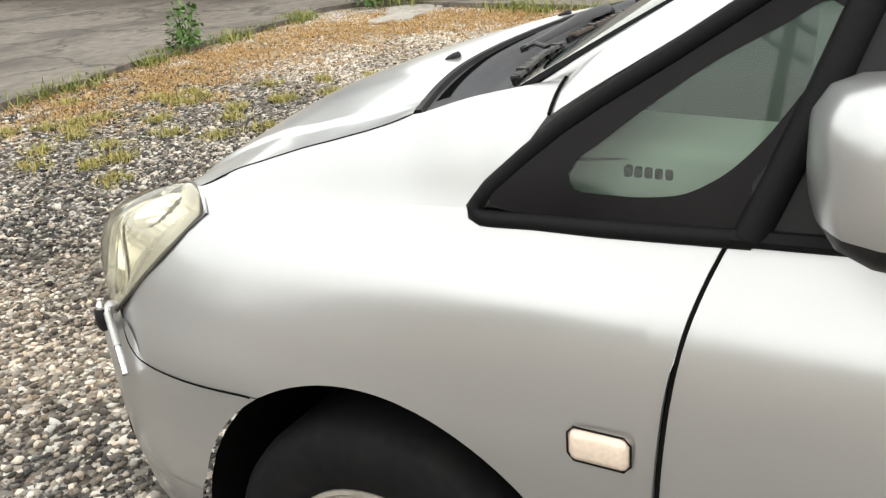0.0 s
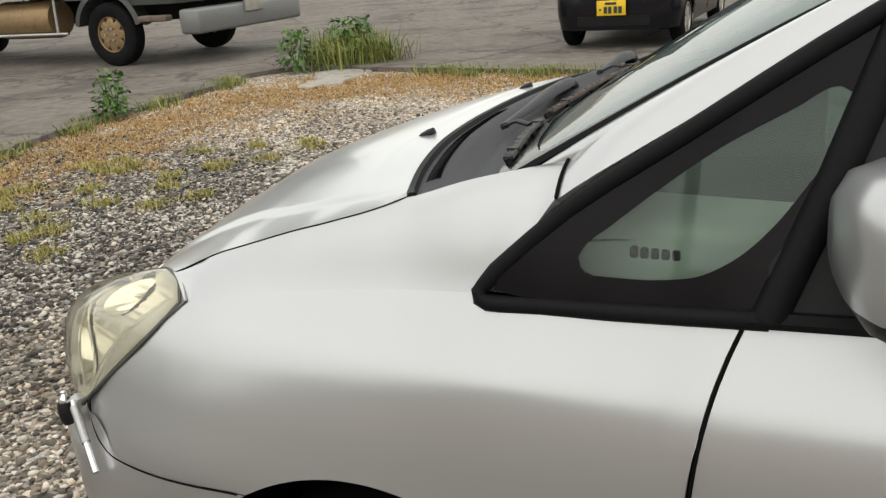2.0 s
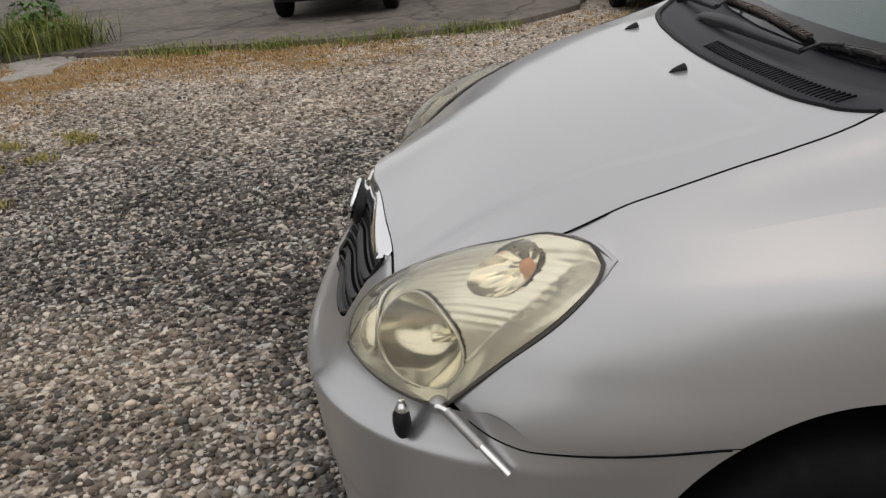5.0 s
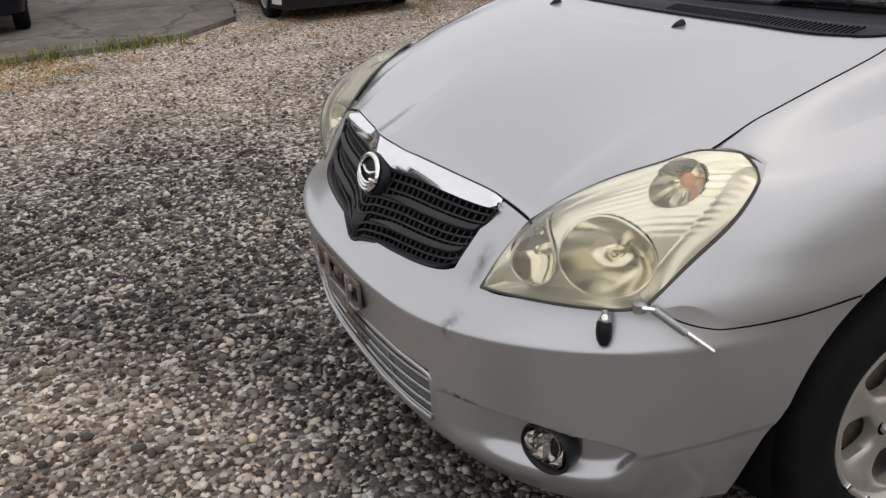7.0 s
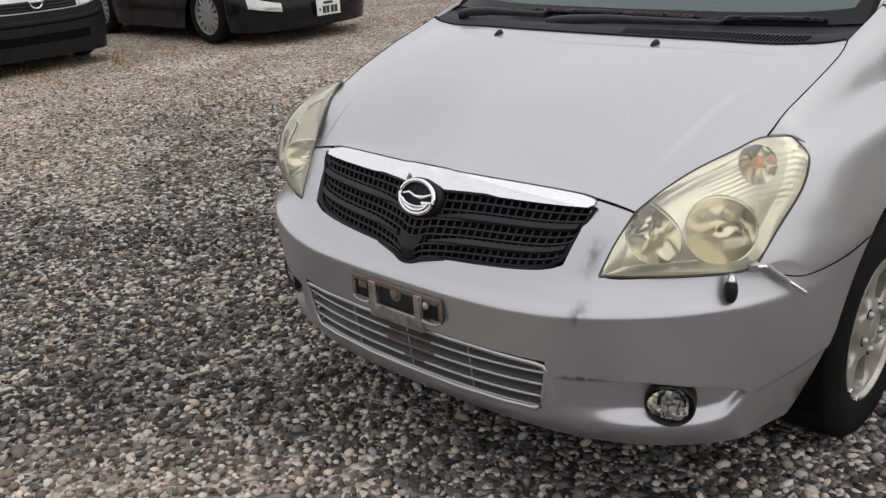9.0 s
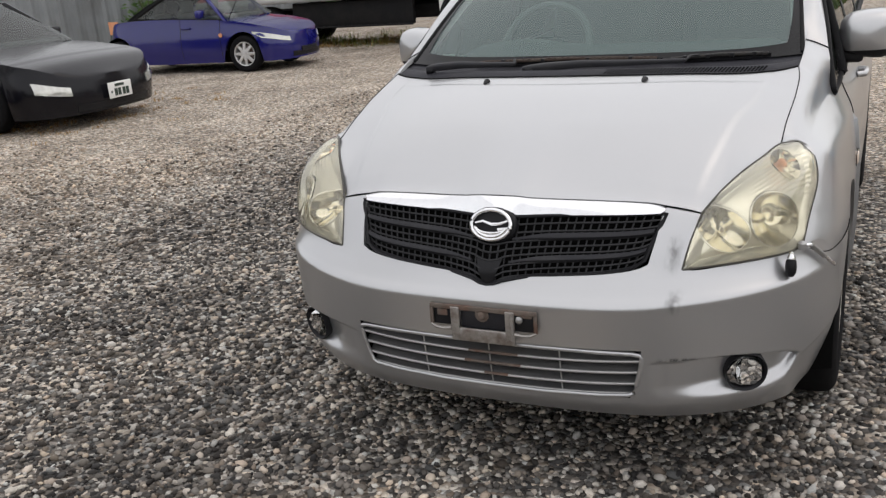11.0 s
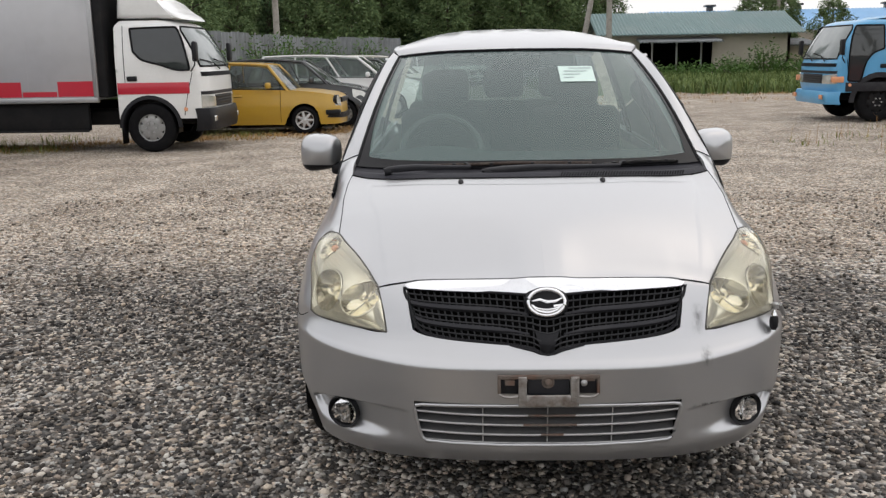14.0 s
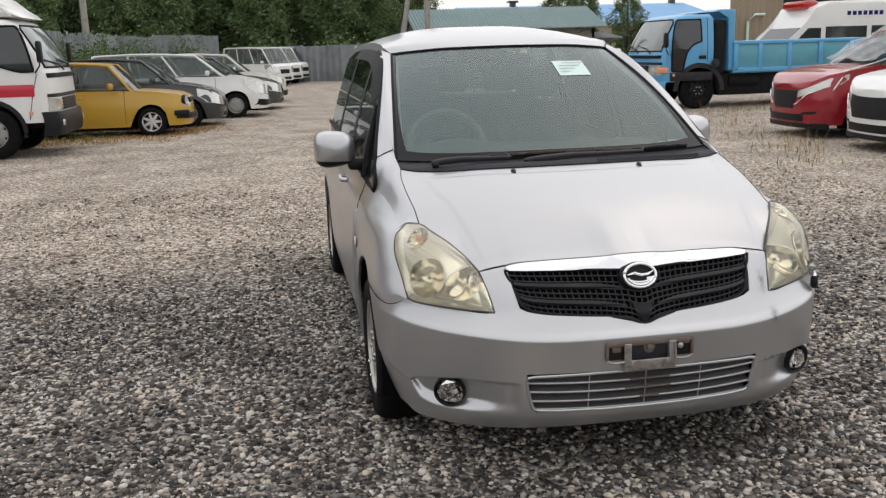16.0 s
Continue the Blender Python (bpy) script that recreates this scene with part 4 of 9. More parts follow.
# the black printed border, and the seal round it
bm = bmesh.new()
edge = [(-1, v) for v in np.linspace(0, 1, 20)] + [(u, 1) for u in np.linspace(-1, 1, 24)[1:]] + [(1, v) for v in np.linspace(1, 0, 20)[1:]]
tube_into(bm, [ws_fn(u, v, 0, 0.002) for u, v in edge], 0.0075, 6)
part("windscreen_seal", bm, RUBBER, silver_car)
bm = bmesh.new()
for sd in (-1, 1):
    patch_into(bm, lambda u, v, sd=sd: ws_fn(sd * lerp(0.972 - 0.05 * (1 - v) ** 6, 1.0, u), v, 0, 0.003), 4, 24, 1, 0)
patch_into(bm, lambda u, v: ws_fn(2 * u - 1, lerp(-0.01, 0.040 + 0.03 * (2 * u - 1) ** 8, v), 0, 0.003), 40, 3, 1, 0)
patch_into(bm, lambda u, v: ws_fn(2 * u - 1, lerp(0.985, 1.0, v), 0, 0.003), 40, 2, 1, 0)
part("black_border", bm, PRINT, silver_car)


# pillars, from the windscreen's edge to the side windows' upper edge
# upper edge of the side windows from the front tip over the doors to the rear
WIN_EDGE = spline((0.985, 0.935), (1.093, 1.030), (1.224, 1.118), (1.40, 1.232), (1.62, 1.352), (1.85, 1.440), (2.2, 1.485), (2.8, 1.495), (3.4, 1.485), (3.85, 1.44))


def win_y(y):
    lo, hi = 0.0, 1.0
    for _ in range(30):
        m = (lo + hi) / 2
        if WIN_EDGE(m)[0] < y:
            lo = m
        else:
            hi = m
    return float(WIN_EDGE((lo + hi) / 2)[1])


def pillar_fn(u, v):
    """u across from glass to window, v up along the pillar; its foot lies on the fender's rear edge."""
    w = max(0.0, 1 - 4 * v) ** 2
    if w == 0:
        return pillar_raw(u, v)
    end = fender_top(1.0, 1.0)
    foot = lerp(ws_fn(1.0, 0.0, 0, 0.004), end, u / 0.25) if u < 0.25 else fender_top(1.0, 1 - (u - 0.25) / 0.75)
    return pillar_raw(u, v) + (foot + np.array([0, 0.003, 0]) - pillar_raw(u, 0)) * w


def pillar_raw(u, v):
    g = ws_fn(1.0, v, 0, 0.004)
    y = lerp(1.085, 2.05, v)
    z = win_y(y) + 0.012
    w = np.array([cabin_x(z) + 0.004, y, z])
    p = lerp(g, w, u)
    return p + np.array([0.55, -0.25, 0.35]) * 0.022 * math.sin(math.pi * u)


for sd in (1, -1):
    sheet("windscreen_pillar", pillar_fn, 16, 48, SILVER, silver_car, "", sd, 0.014)


ROOF_Z = table((1.80, 1.490), (1.90, 1.520), (2.05, 1.553), (2.3, 1.587), (2.7, 1.607), (3.2, 1.598), (3.7, 1.565), (4.0, 1.52))


def roof_fn(u, v):
    a = abs(2 * u - 1)
    yf = WS_TOP(0.572 * a) + 0.01
    y = lerp(yf, 4.0, v)
    z0 = ROOF_Z(y)
    rail_z = min(win_y(min(max(y, 1.9), 3.8)) + 0.03, z0)
    x = a * (cabin_x(rail_z) - 0.006)
    z = lerp(z0, rail_z, a**3.2)
    if v < 0.001:
        z = WS_TOP_Z(0.572 * a) + 0.004
        x = a * 0.572
    return np.array([math.copysign(x, u - 0.5), y, z])


sheet("roof", roof_fn, 48, 40, SILVER, silver_car, "", lip=0.012)

def side_glass_fn(y0, y1, low=0.0):
    def fn(u, v):
        y = lerp(y0, y1, u)
        zb, zt = BELT(max(y, 1.2)) - 0.002 + low, win_y(y) - 0.004
        z = lerp(zb, max(zt, zb + 0.003), v)
        return np.array([cabin_x(z) + 0.001, y, z])
    return fn


for sd in (1, -1):
    # quarter window with its thick rubber frame
    qw = sheet("quarter_window", lambda u, v: (lambda y: (lambda zb, zt: np.array([cabin_x(lerp(zb, zt, v)) + 0.001, y, lerp(zb, zt, v)]))(0.925 + 0.30 * smooth(1.318, 1.44, y), max(win_y(y), 0.932)))(lerp(0.995, 1.43, u)), 24, 16, SIDE_GLASS, silver_car, "", sd, 0)
    # the printed black border leaves a rounded clear area
    inner = spline((1.104, 0.975), (1.108, 0.962), (1.125, 0.955), (1.173, 0.955), (1.231, 0.961), (1.275, 0.982), (1.315, 1.020), (1.345, 1.062), (1.372, 1.105), (1.388, 1.150), (1.370, 1.164), (1.330, 1.142), (1.261, 1.103), (1.218, 1.073), (1.175, 1.040), (1.137, 1.009), (1.112, 0.989), (1.104, 0.975))
    outer = spline((0.992, 0.932), (1.02, 0.924), (1.10, 0.923), (1.20, 0.924), (1.322, 0.928), (1.345, 0.985), (1.385, 1.085), (1.44, 1.225), (1.40, 1.232), (1.30, 1.170), (1.224, 1.118), (1.15, 1.072), (1.093, 1.030), (1.04, 0.985), (0.992, 0.932))
    bm = bmesh.new()
    ring_i = [inner(k / 72) for k in range(72)]
    ring_o = []
    for y, z in ring_i:
        d = np.array([y - 1.215, z - 1.025])
        far = max((outer(k / 200) for k in range(200)), key=lambda q: (d @ (q - (1.215, 1.025))) / np.linalg.norm(q - (1.215, 1.025)))
        ring_o.append(far)
    vi, vo = ([bm.verts.new((sd * (cabin_x(z) + 0.0035), y, z)) for y, z in r] for r in (ring_i, ring_o))
    for k in range(72):
        bm.faces.new([vi[k], vi[(k + 1) % 72], vo[(k + 1) % 72], vo[k]])
    part("window_border", bm, BORDER, silver_car)
    fr = [(0.986, 0.930), (0.979, 0.921), (0.981, 0.914), (0.990, 0.910), (1.008, 0.910), (1.06, 0.913), (1.15, 0.916), (1.318, 0.923)]
    lowpts = [(sd * (cabin_x(z) - 0.004 + 0.006 * smooth(1.0, 1.2, y)), y, z) for y, z in fr]
    toppts = [(sd * (cabin_x(win_y(y)) - 0.003 + 0.006 * smooth(1.0, 1.2, y)), y, win_y(y)) for y in np.linspace(1.000, 2.1, 26)]
    tube("window_seal", toppts[::-1] + lowpts, 0.0115, RUBBER, silver_car, "thick black rubber seal", 10)
    tube("quarter_post", [(sd * (cabin_x(z) + 0.006), lerp(1.318, 1.43, t), z) for t, z in ((0, 0.925), (0.5, 1.07), (1, 1.235))], 0.020, RUBBER, silver_car, "", 8)
    g1 = sheet("front_door_glass", side_glass_fn(1.36, 2.17), 20, 12, SIDE_GLASS, silver_car, "", sd, 0)
    g2 = sheet("rear_door_glass", side_glass_fn(2.24, 3.06), 20, 12, REAR_GLASS, silver_car, "", sd, 0)
    g3 = sheet("rear_side_glass", side_glass_fn(3.12, 3.82), 16, 12, REAR_GLASS, silver_car, "", sd, 0)
    for y in (2.205, 3.09):
        bm = bmesh.new()
        patch_into(bm, lambda u, v, y=y: (lambda z: np.array([cabin_x(z) + 0.003, lerp(y - 0.045, y + 0.045, u), z]))(lerp(BELT(y), win_y(y), v)), 2, 8, sd, 0.01)
        part("door_pillar", bm, BLACK_PLASTIC, silver_car)
    bm = bmesh.new()
    patch_into(bm, lambda u, v: (lambda y: (lambda z: np.array([cabin_x(z) + 0.004, y, z]))(win_y(y) + lerp(-0.004, 0.034, v)))(lerp(2.0, 3.85, u)), 30, 3, sd, 0.01)
    part("door_frame_top", bm, SILVER, silver_car)
    # smoked rain visor over the door glass
    bm = bmesh.new()
    patch_into(bm, lambda u, v: (lambda y: (lambda z: np.array([cabin_x(z) + 0.008 + 0.03 * v, y, z]))(win_y(y) - lerp(0.0, 0.055, v)))(lerp(1.5, 3.0, u)), 30, 3, sd, 0.003)
    part("rain_visor", bm, RUBBER, silver_car)
    tube("belt_trim", [(sd * (cabin_x(BELT(y)) + 0.010), y, BELT(y) - 0.001) for y in np.linspace(1.30, 3.9, 24)], 0.011, RUBBER, silver_car, "", 6)
    # sail panel that carries the door mirror
    bm = bmesh.new()
    patch_into(bm, lambda u, v: (lambda y: (lambda z: np.array([cabin_x(z) + 0.010, y, z]))(lerp(0.928, min(win_y(y) - 0.01, 0.96 + (y - 1.30) * 1.6, 1.19 - (y - 1.42) * 0.6), v)))(lerp(1.315, 1.56, u)), 6, 6, sd, 0.02)
    part("mirror_base", bm, BLACK_PLASTIC, silver_car)

# rear wall of the cabin and tailgate
def tail_fn(u, v):
    z = lerp(0.3, 1.52, v)
    y = 4.13 - 0.0 * v if z < 1.0 else lerp(4.13, 4.0, (z - 1.0) / 0.52)
    w = (flank_x(3.98, min(z, 0.9)) if z < 0.95 else cabin_x(z) - 0.02)
    return np.array([lerp(-w, w, u), y - 0.10 * abs(2 * u - 1) ** 4, z])


def tail_low(u, v):
    p = tail_fn(u, lerp(0.0, 0.56, v))
    return p


sheet("tailgate", tail_low, 16, 10, SILVER, silver_car, "", lip=0)
sheet("rear_window", lambda u, v: tail_fn(lerp(0.06, 0.94, u), lerp(0.57, 0.96, v)), 12, 8, REAR_GLASS, silver_car, "", lip=0)
sheet("tailgate_top", lambda u, v: tail_fn(u, lerp(0.955, 1.0, v)), 12, 2, SILVER, silver_car, "", lip=0)

# -- cowl, wipers --
def cowl_fn(u, v):
    a = 2 * u - 1
    x = 0.70 * a
    y0, y1 = HOOD_BACK(abs(x)) + 0.004, WS_BOT(min(abs(x), 0.69)) + 0.01
    z0, z1 = hood_z(x, HOOD_BACK(abs(x))) - 0.005, WS_BOT_Z(min(abs(x), 0.69)) + 0.002
    y = lerp(y0, max(y1, y0 + 0.01), v)
    return np.array([x, y, lerp(z0, z1, v) + (0.013 * smooth(0.02, 0.30, v) * (1 - smooth(0.32, 0.58, v)) - 0.004 * math.sin(math.pi * v) ** 2) * (1 - a**6) - 0.006 * smooth(0.55, 0.62, v) * (1 - smooth(0.92, 1.0, v))])


cowl = sheet("cowl_panel", cowl_fn, 64, 22, COWL, silver_car, "weathered grey plastic cowl", lip=0.01)
seal = [(0.70 * a, HOOD_BACK(0.70 * abs(a)) + 0.006, hood_z(0.7 * a, HOOD_BACK(0.7 * abs(a))) - 0.003) for a in np.linspace(-0.982, 0.982, 81)]
tube("hood_seal", seal, 0.0085, RUBBER, silver_car, "", 6)
# near-black blocks on the cowl stand for the shade in its slots
bm = bmesh.new()
box_into(bm, (-0.0022, -0.015, -0.001), (0.0022, 0.015, 0.002), 0)
slot_mesh = part("air_slot", bm, DARK_INSIDE, cowl, "", False)
for k in range(46):
    u = lerp(0.585, 0.925, k / 45)
    a, b = cowl_fn(u, 0.12), cowl_fn(u, 0.30)
    d = b - a
    slot = slot_mesh if k == 0 else new("air_slot", slot_mesh.data)
    slot.parent = cowl
    slot.matrix_basis = pose(*((a + b) / 2), math.degrees(math.atan2(d[2], d[1])), 0, -20)


def bar_into(bm, pts, w, h):
    """A flat bar swept along points, w wide and h high at each of them."""
    pts = [np.array(p, float) for p in pts]
    w, h = (list(k) if isinstance(k, (list, tuple)) else [k] * len(pts) for k in (w, h))
    rings = []
    for i, p in enumerate(pts):
        d = pts[min(i + 1, len(pts) - 1)] - pts[max(i - 1, 0)]
        s = np.cross(d, (0, -0.35, 0.94))
        s /= np.linalg.norm(s)
        n = np.cross(s, d)
        n /= np.linalg.norm(n)
        rings.append([bm.verts.new(p + s * w[i] * a / 2 + n * h[i] * b / 2) for a, b in ((-1, -1), (1, -1), (1, 0.5), (0.6, 1), (-0.6, 1), (-1, 0.5))])
    for a, b in zip(rings[:-1], rings[1:]):
        for k in range(6):
            bm.faces.new([a[k], a[(k + 1) % 6], b[(k + 1) % 6], b[k]])
    bm.faces.new(rings[0][::-1])
    bm.faces.new(rings[-1])


def wiper(pivot, elbow, b0, b1, at, frame_mat, label):
    """A tapered root on its pivot, a thin flat arm, and a perforated blade frame over a rubber lip."""
    w = new("wiper")
    w.parent = silver_car
    p, e, b0, b1 = (np.array(k, float) for k in (pivot, elbow, b0, b1))
    lathe("wiper_pivot", [(0.016, -0.012), (0.016, 0.006), (0.012, 0.013), (0.0, 0.015)], BLACK_PLASTIC, w, "", 16, pose(*pivot))
    bm = bmesh.new()
    bar_into(bm, [lerp(p, e, s) + (0, 0, 0.010 + 0.006 * math.sin(math.pi * min(1, s * 1.3))) for s in (-0.05, 0.0, 0.12, 0.35, 0.7, 1.0)], [0.012, 0.022, 0.025, 0.023, 0.018, 0.014], [0.010, 0.018, 0.022, 0.020, 0.014, 0.010])
    part("wiper_root", bm, GREY_PLASTIC, w, "black tapered arm root")
    join = lerp(b0, b1, at) + np.array([0, -0.004, 0.020])
    bm = bmesh.new()
    bar_into(bm, [e + (-0.012, -0.002, 0.009), e + (0, 0, 0.010), lerp(e, join, 0.5) + (0, 0, 0.012), join + (0.004, 0, 0)], 0.0105, 0.0045)
    part("wiper_arm", bm, BLACK_PLASTIC, w)
    bm = bmesh.new()
    bar_into(bm, [lerp(b0, b1, s) + np.array([0, 0, 0.007]) for s in np.linspace(0, 1, 9)], 0.005, 0.010)
    part("wiper_blade", bm, RUBBER, w)
    n = 26
    for name, off in (("frame_rail", -0.0055), ("frame_rail", 0.0055)):
        bm = bmesh.new()
        bar_into(bm, [lerp(b0, b1, s) + np.array([0, off, 0.011 + 0.006 * (1 - abs(2 * s - 1)) + off * 0.3]) for s in np.linspace(0.03, 0.97, 13)], 0.0038, 0.006)
        part(name, bm, frame_mat, w, label)
    bm = bmesh.new()
    for k in range(n + 1):
        s = lerp(0.04, 0.96, k / n)
        c = lerp(b0, b1, s) + np.array([0, 0, 0.012 + 0.006 * (1 - abs(2 * s - 1))])
        box_into(bm, tuple(c - (0.0045 if k % 3 else 0.010, 0.006, 0.002)), tuple(c + (0.0045 if k % 3 else 0.010, 0.006, 0.002)), 0)
    part("frame_bridge", bm, frame_mat, w, label, False)
    bm = bmesh.new()
    box_into(bm, (-0.007, -0.008, -0.007), (0.007, 0.008, 0.006), 0.002)
    clip = part("blade_clip", bm, BLACK_PLASTIC, w, "", False)
    for k, s in enumerate((0.16, 0.38, 0.62, 0.84)):
        ob = clip if k == 0 else new("blade_clip", clip.data)
        ob.parent = w
        ob.matrix_basis = pose(*(lerp(b0, b1, s) + np.array([0, 0, 0.013])))


def on_ws(x, v, out=0.012):
    return ws_fn(x / lerp(0.690, 0.572, v), v, 0, out)


wiper((-0.55, 0.835, 1.024), (-0.23, 0.846, 1.030), on_ws(-0.40, -0.010, 0.004), on_ws(0.27, -0.004, 0.004), 0.22, BLADE_RUST, "rust-stained blade frame")
wiper((-0.16, 0.800, 1.020), (0.35, 0.848, 1.028), on_ws(0.29, -0.008, 0.0), on_ws(0.60, -0.002, 0.0), 0.28, BLADE_BLACK, "worn black blade frame")


# -- headlights --
HL_IN, HL_OUT, HL_TOP, HL_TIP = (0.500, 0.046, 0.614), (0.768, 0.226, 0.640), (0.533, 0.138, 0.740), (flank_x(0.476, 0.846) + 0.002, 0.476, 0.846)
HL_BOTTOM = spline(HL_IN, (0.605, 0.088, 0.624), (0.69, 0.140, 0.630), (0.745, 0.194, 0.633), HL_OUT)
HL_CROWN = spline(HL_TOP, (0.570, 0.195, 0.783), (0.610, 0.258, 0.818), (0.655, 0.330, 0.846), (0.693, 0.400, 0.867), (0.727, 0.450, 0.866), HL_TIP)
HL_INNER = spline(HL_IN, (0.513, 0.090, 0.680), HL_TOP)
HL_OUTER = spline(HL_OUT, *[(flank_x(y, z) + 0.002, y, z) for y, z in ((0.300, 0.698), (0.390, 0.768), (0.450, 0.820))], HL_TIP)


LAMP_OUT = np.array([0.42, -0.74, 0.52])


def lamp_raw(u, v, inset=0.0):
    b, t, l, r = HL_BOTTOM(u), HL_CROWN(u), HL_INNER(v), HL_OUTER(v)
    p00, p10, p01, p11 = (np.array(q) for q in (HL_IN, HL_OUT, HL_TOP, HL_TIP))
    p = (1 - v) * b + v * t + (1 - u) * l + u * r - ((1 - u) * (1 - v) * p00 + u * (1 - v) * p10 + (1 - u) * v * p01 + u * v * p11)
    return p + LAMP_OUT * (0.62 * (u * (1 - u) * v * (1 - v)) ** 0.75 - inset + 0.003)


def lamp_fn(u, v, inset=0.0, shrink=0.0):
    """The lens: u outward, v upward, with its rear tip rounded off."""
    u, v = lerp(shrink, 1 - shrink, u), lerp(shrink, 1 - shrink, v)
    return lamp_raw(u, v, inset) + np.array([-0.20, -0.90, -0.38]) * 0.017 * (u * v) ** 9


LAMP_AXIS = np.array([0.50, -0.855, 0.12])
LAMP_E1 = np.array([0.863, 0.505, 0.0])
LAMP_E2 = np.array([0.061, 0.104, 0.993])
BOWLS = ((0.662, 0.285, 0.076, 0.069, "main_reflector"), (0.256, 0.355, 0.058, 0.053, "high_beam_reflector"), (0.725, 0.772, 0.040, 0.032, "turn_reflector"))


@functools.lru_cache(maxsize=None)
def lamp_ring(u0, v0, r1, r2, k):
    """A point of a reflector's rim on the housing; seen along the lamp's axis the rim is an ellipse."""
    c = lamp_fn(u0, v0, 0.024)
    goal = np.array([r1 * math.cos(2 * math.pi * k / 40), r2 * math.sin(2 * math.pi * k / 40)])
    w = np.array([u0, v0])

    def flat(q):
        d = lamp_fn(min(max(q[0], 0.02), 0.98), min(max(q[1], 0.02), 0.98), 0.024) - c
        return np.array([d @ LAMP_E1, d @ LAMP_E2])

    for _ in range(8):
        f = flat(w)
        jac = np.stack([(flat(w + (0.01, 0)) - f) / 0.01, (flat(w + (0, 0.01)) - f) / 0.01], 1)
        w = np.clip(w + np.clip(np.linalg.solve(jac + 1e-9 * np.eye(2), goal - f), -0.2, 0.2), 0.02, 0.98)
    return lamp_fn(*w, 0.024)


for sd in (1, -1):
    lamp = new("headlight")
    lamp.parent = silver_car
    tagged(lamp, "yellowed headlight with two round reflectors")
    sheet("lens", lamp_fn, 36, 36, LENS, lamp, "hazy yellowed plastic lens", sd, 0.008).visible_shadow = False
    edge = [lamp_fn(u, 0) for u in np.linspace(0, 1, 24)] + [lamp_fn(1, v) for v in np.linspace(0, 1, 20)[1:]] + [lamp_fn(u, 1) for u in np.linspace(1, 0, 24)[1:]] + [lamp_fn(0, v) for v in np.linspace(1, 0, 12)[1:]]
    tube("lamp_gasket", [p * np.array([sd, 1, 1]) - np.array([0.42 * sd, -0.74, 0.52]) * 0.003 for p in edge], 0.0036, LAMP_RIM, lamp, "", 6)
    tip_line = [(1.0, v) for v in np.linspace(0.70, 1, 10)] + [(u, 1.0) for u in np.linspace(1, 0.70, 10)[1:]]

    def corner_fill(u, v):
        k = u * (len(tip_line) - 1)
        i = min(int(k), len(tip_line) - 2)
        a, b = (lerp(tip_line[i][n], tip_line[i + 1][n], k - i) for n in (0, 1))
        return lerp(lamp_raw(a, b, 0.003), lamp_fn(a, b, 0.004), lerp(-0.3, 1.0, v))

    sheet("lamp_corner", corner_fill, 18, 3, SILVER, lamp, "silver corner behind the lens", sd, 0)
    bm = bmesh.new()
    holes = [(lamp_fn(a, c, 0.02), r1, r2) for a, c, r1, r2, _ in BOWLS]
    grid = 110
    hv = {}
    for i in range(grid + 1):
        for j in range(grid + 1):
            u, v = i / grid, j / grid
            p = lamp_fn(u, v, 0.003 + (0.026 + 0.00075 * math.sin(2 * math.pi * 20 * (v - 0.16 * u * u)) * smooth(0.42, 0.56, v) * smooth(0.35, 0.55, u)) * min(1.0, 9 * min(u, 1 - u, v, 1 - v)), 0.006)
            if all((((p - mid) @ LAMP_E1) / (r1 * 0.98)) ** 2 + (((p - mid) @ LAMP_E2) / (r2 * 0.98)) ** 2 > 1 for mid, r1, r2 in holes):
                hv[i, j] = bm.verts.new(p * np.array([sd, 1, 1]))
    for i, j in hv:
        quad = [(i, j), (i + 1, j), (i + 1, j + 1), (i, j + 1)]
        if all(k in hv for k in quad):
            bm.faces.new([hv[k] for k in quad])
    part("reflector_housing", bm, REFLECTOR, lamp)
    for u0, v0, r1, r2, nm in BOWLS:
        def bowl(a, q, u0=u0, v0=v0, r1=r1, r2=r2):
            c = lamp_fn(u0, v0, 0.024)
            deep, flute = (1.15, 0.35) if r1 < 0.05 else (0.85, 0.0)
            return lerp(c, lamp_ring(u0, v0, r1, r2, round(a * 40)), q) - LAMP_AXIS * (deep * r1) * (1 - q * q) * (1 + flute * math.sin(16 * math.pi * a) * q)
        bm = bmesh.new()
        patch_into(bm, bowl, 40, 12, sd, 0.0)
        part(nm, bm, BOWL, lamp)
        if nm == "turn_reflector":
            continue
        tube("reflector_ring", [lamp_ring(u0, v0, r1, r2, t) * np.array([sd, 1, 1]) for t in range(41)], 0.0026, REFLECTOR, lamp, "", 6)
        c = (lamp_fn(u0, v0, 0.024) - LAMP_AXIS * 0.6 * r1) * np.array([sd, 1, 1])
        lathe("bulb_cap", [(0.010, 0.02), (0.010, -0.004), (0.006, -0.009), (0, -0.009)], BOWL, lamp, "", 14, pose(*c, 0, 0, sd * 20) @ pose(0, 0, 0, 0, 0, 90))
    c = (lamp_fn(0.725, 0.772, 0.024) - LAMP_AXIS * 0.050 + LAMP_E1 * 0.003) * np.array([sd, 1, 1])
    lathe("turn_bulb", [(0.013, 0.004), (0.013, -0.006), (0.010, -0.012), (0.0, -0.015)], AMBER, lamp, "amber indicator bulb", 14, pose(*c, 10, 0, sd * 30) @ pose(0, 0, 0, 0, 0, 90))
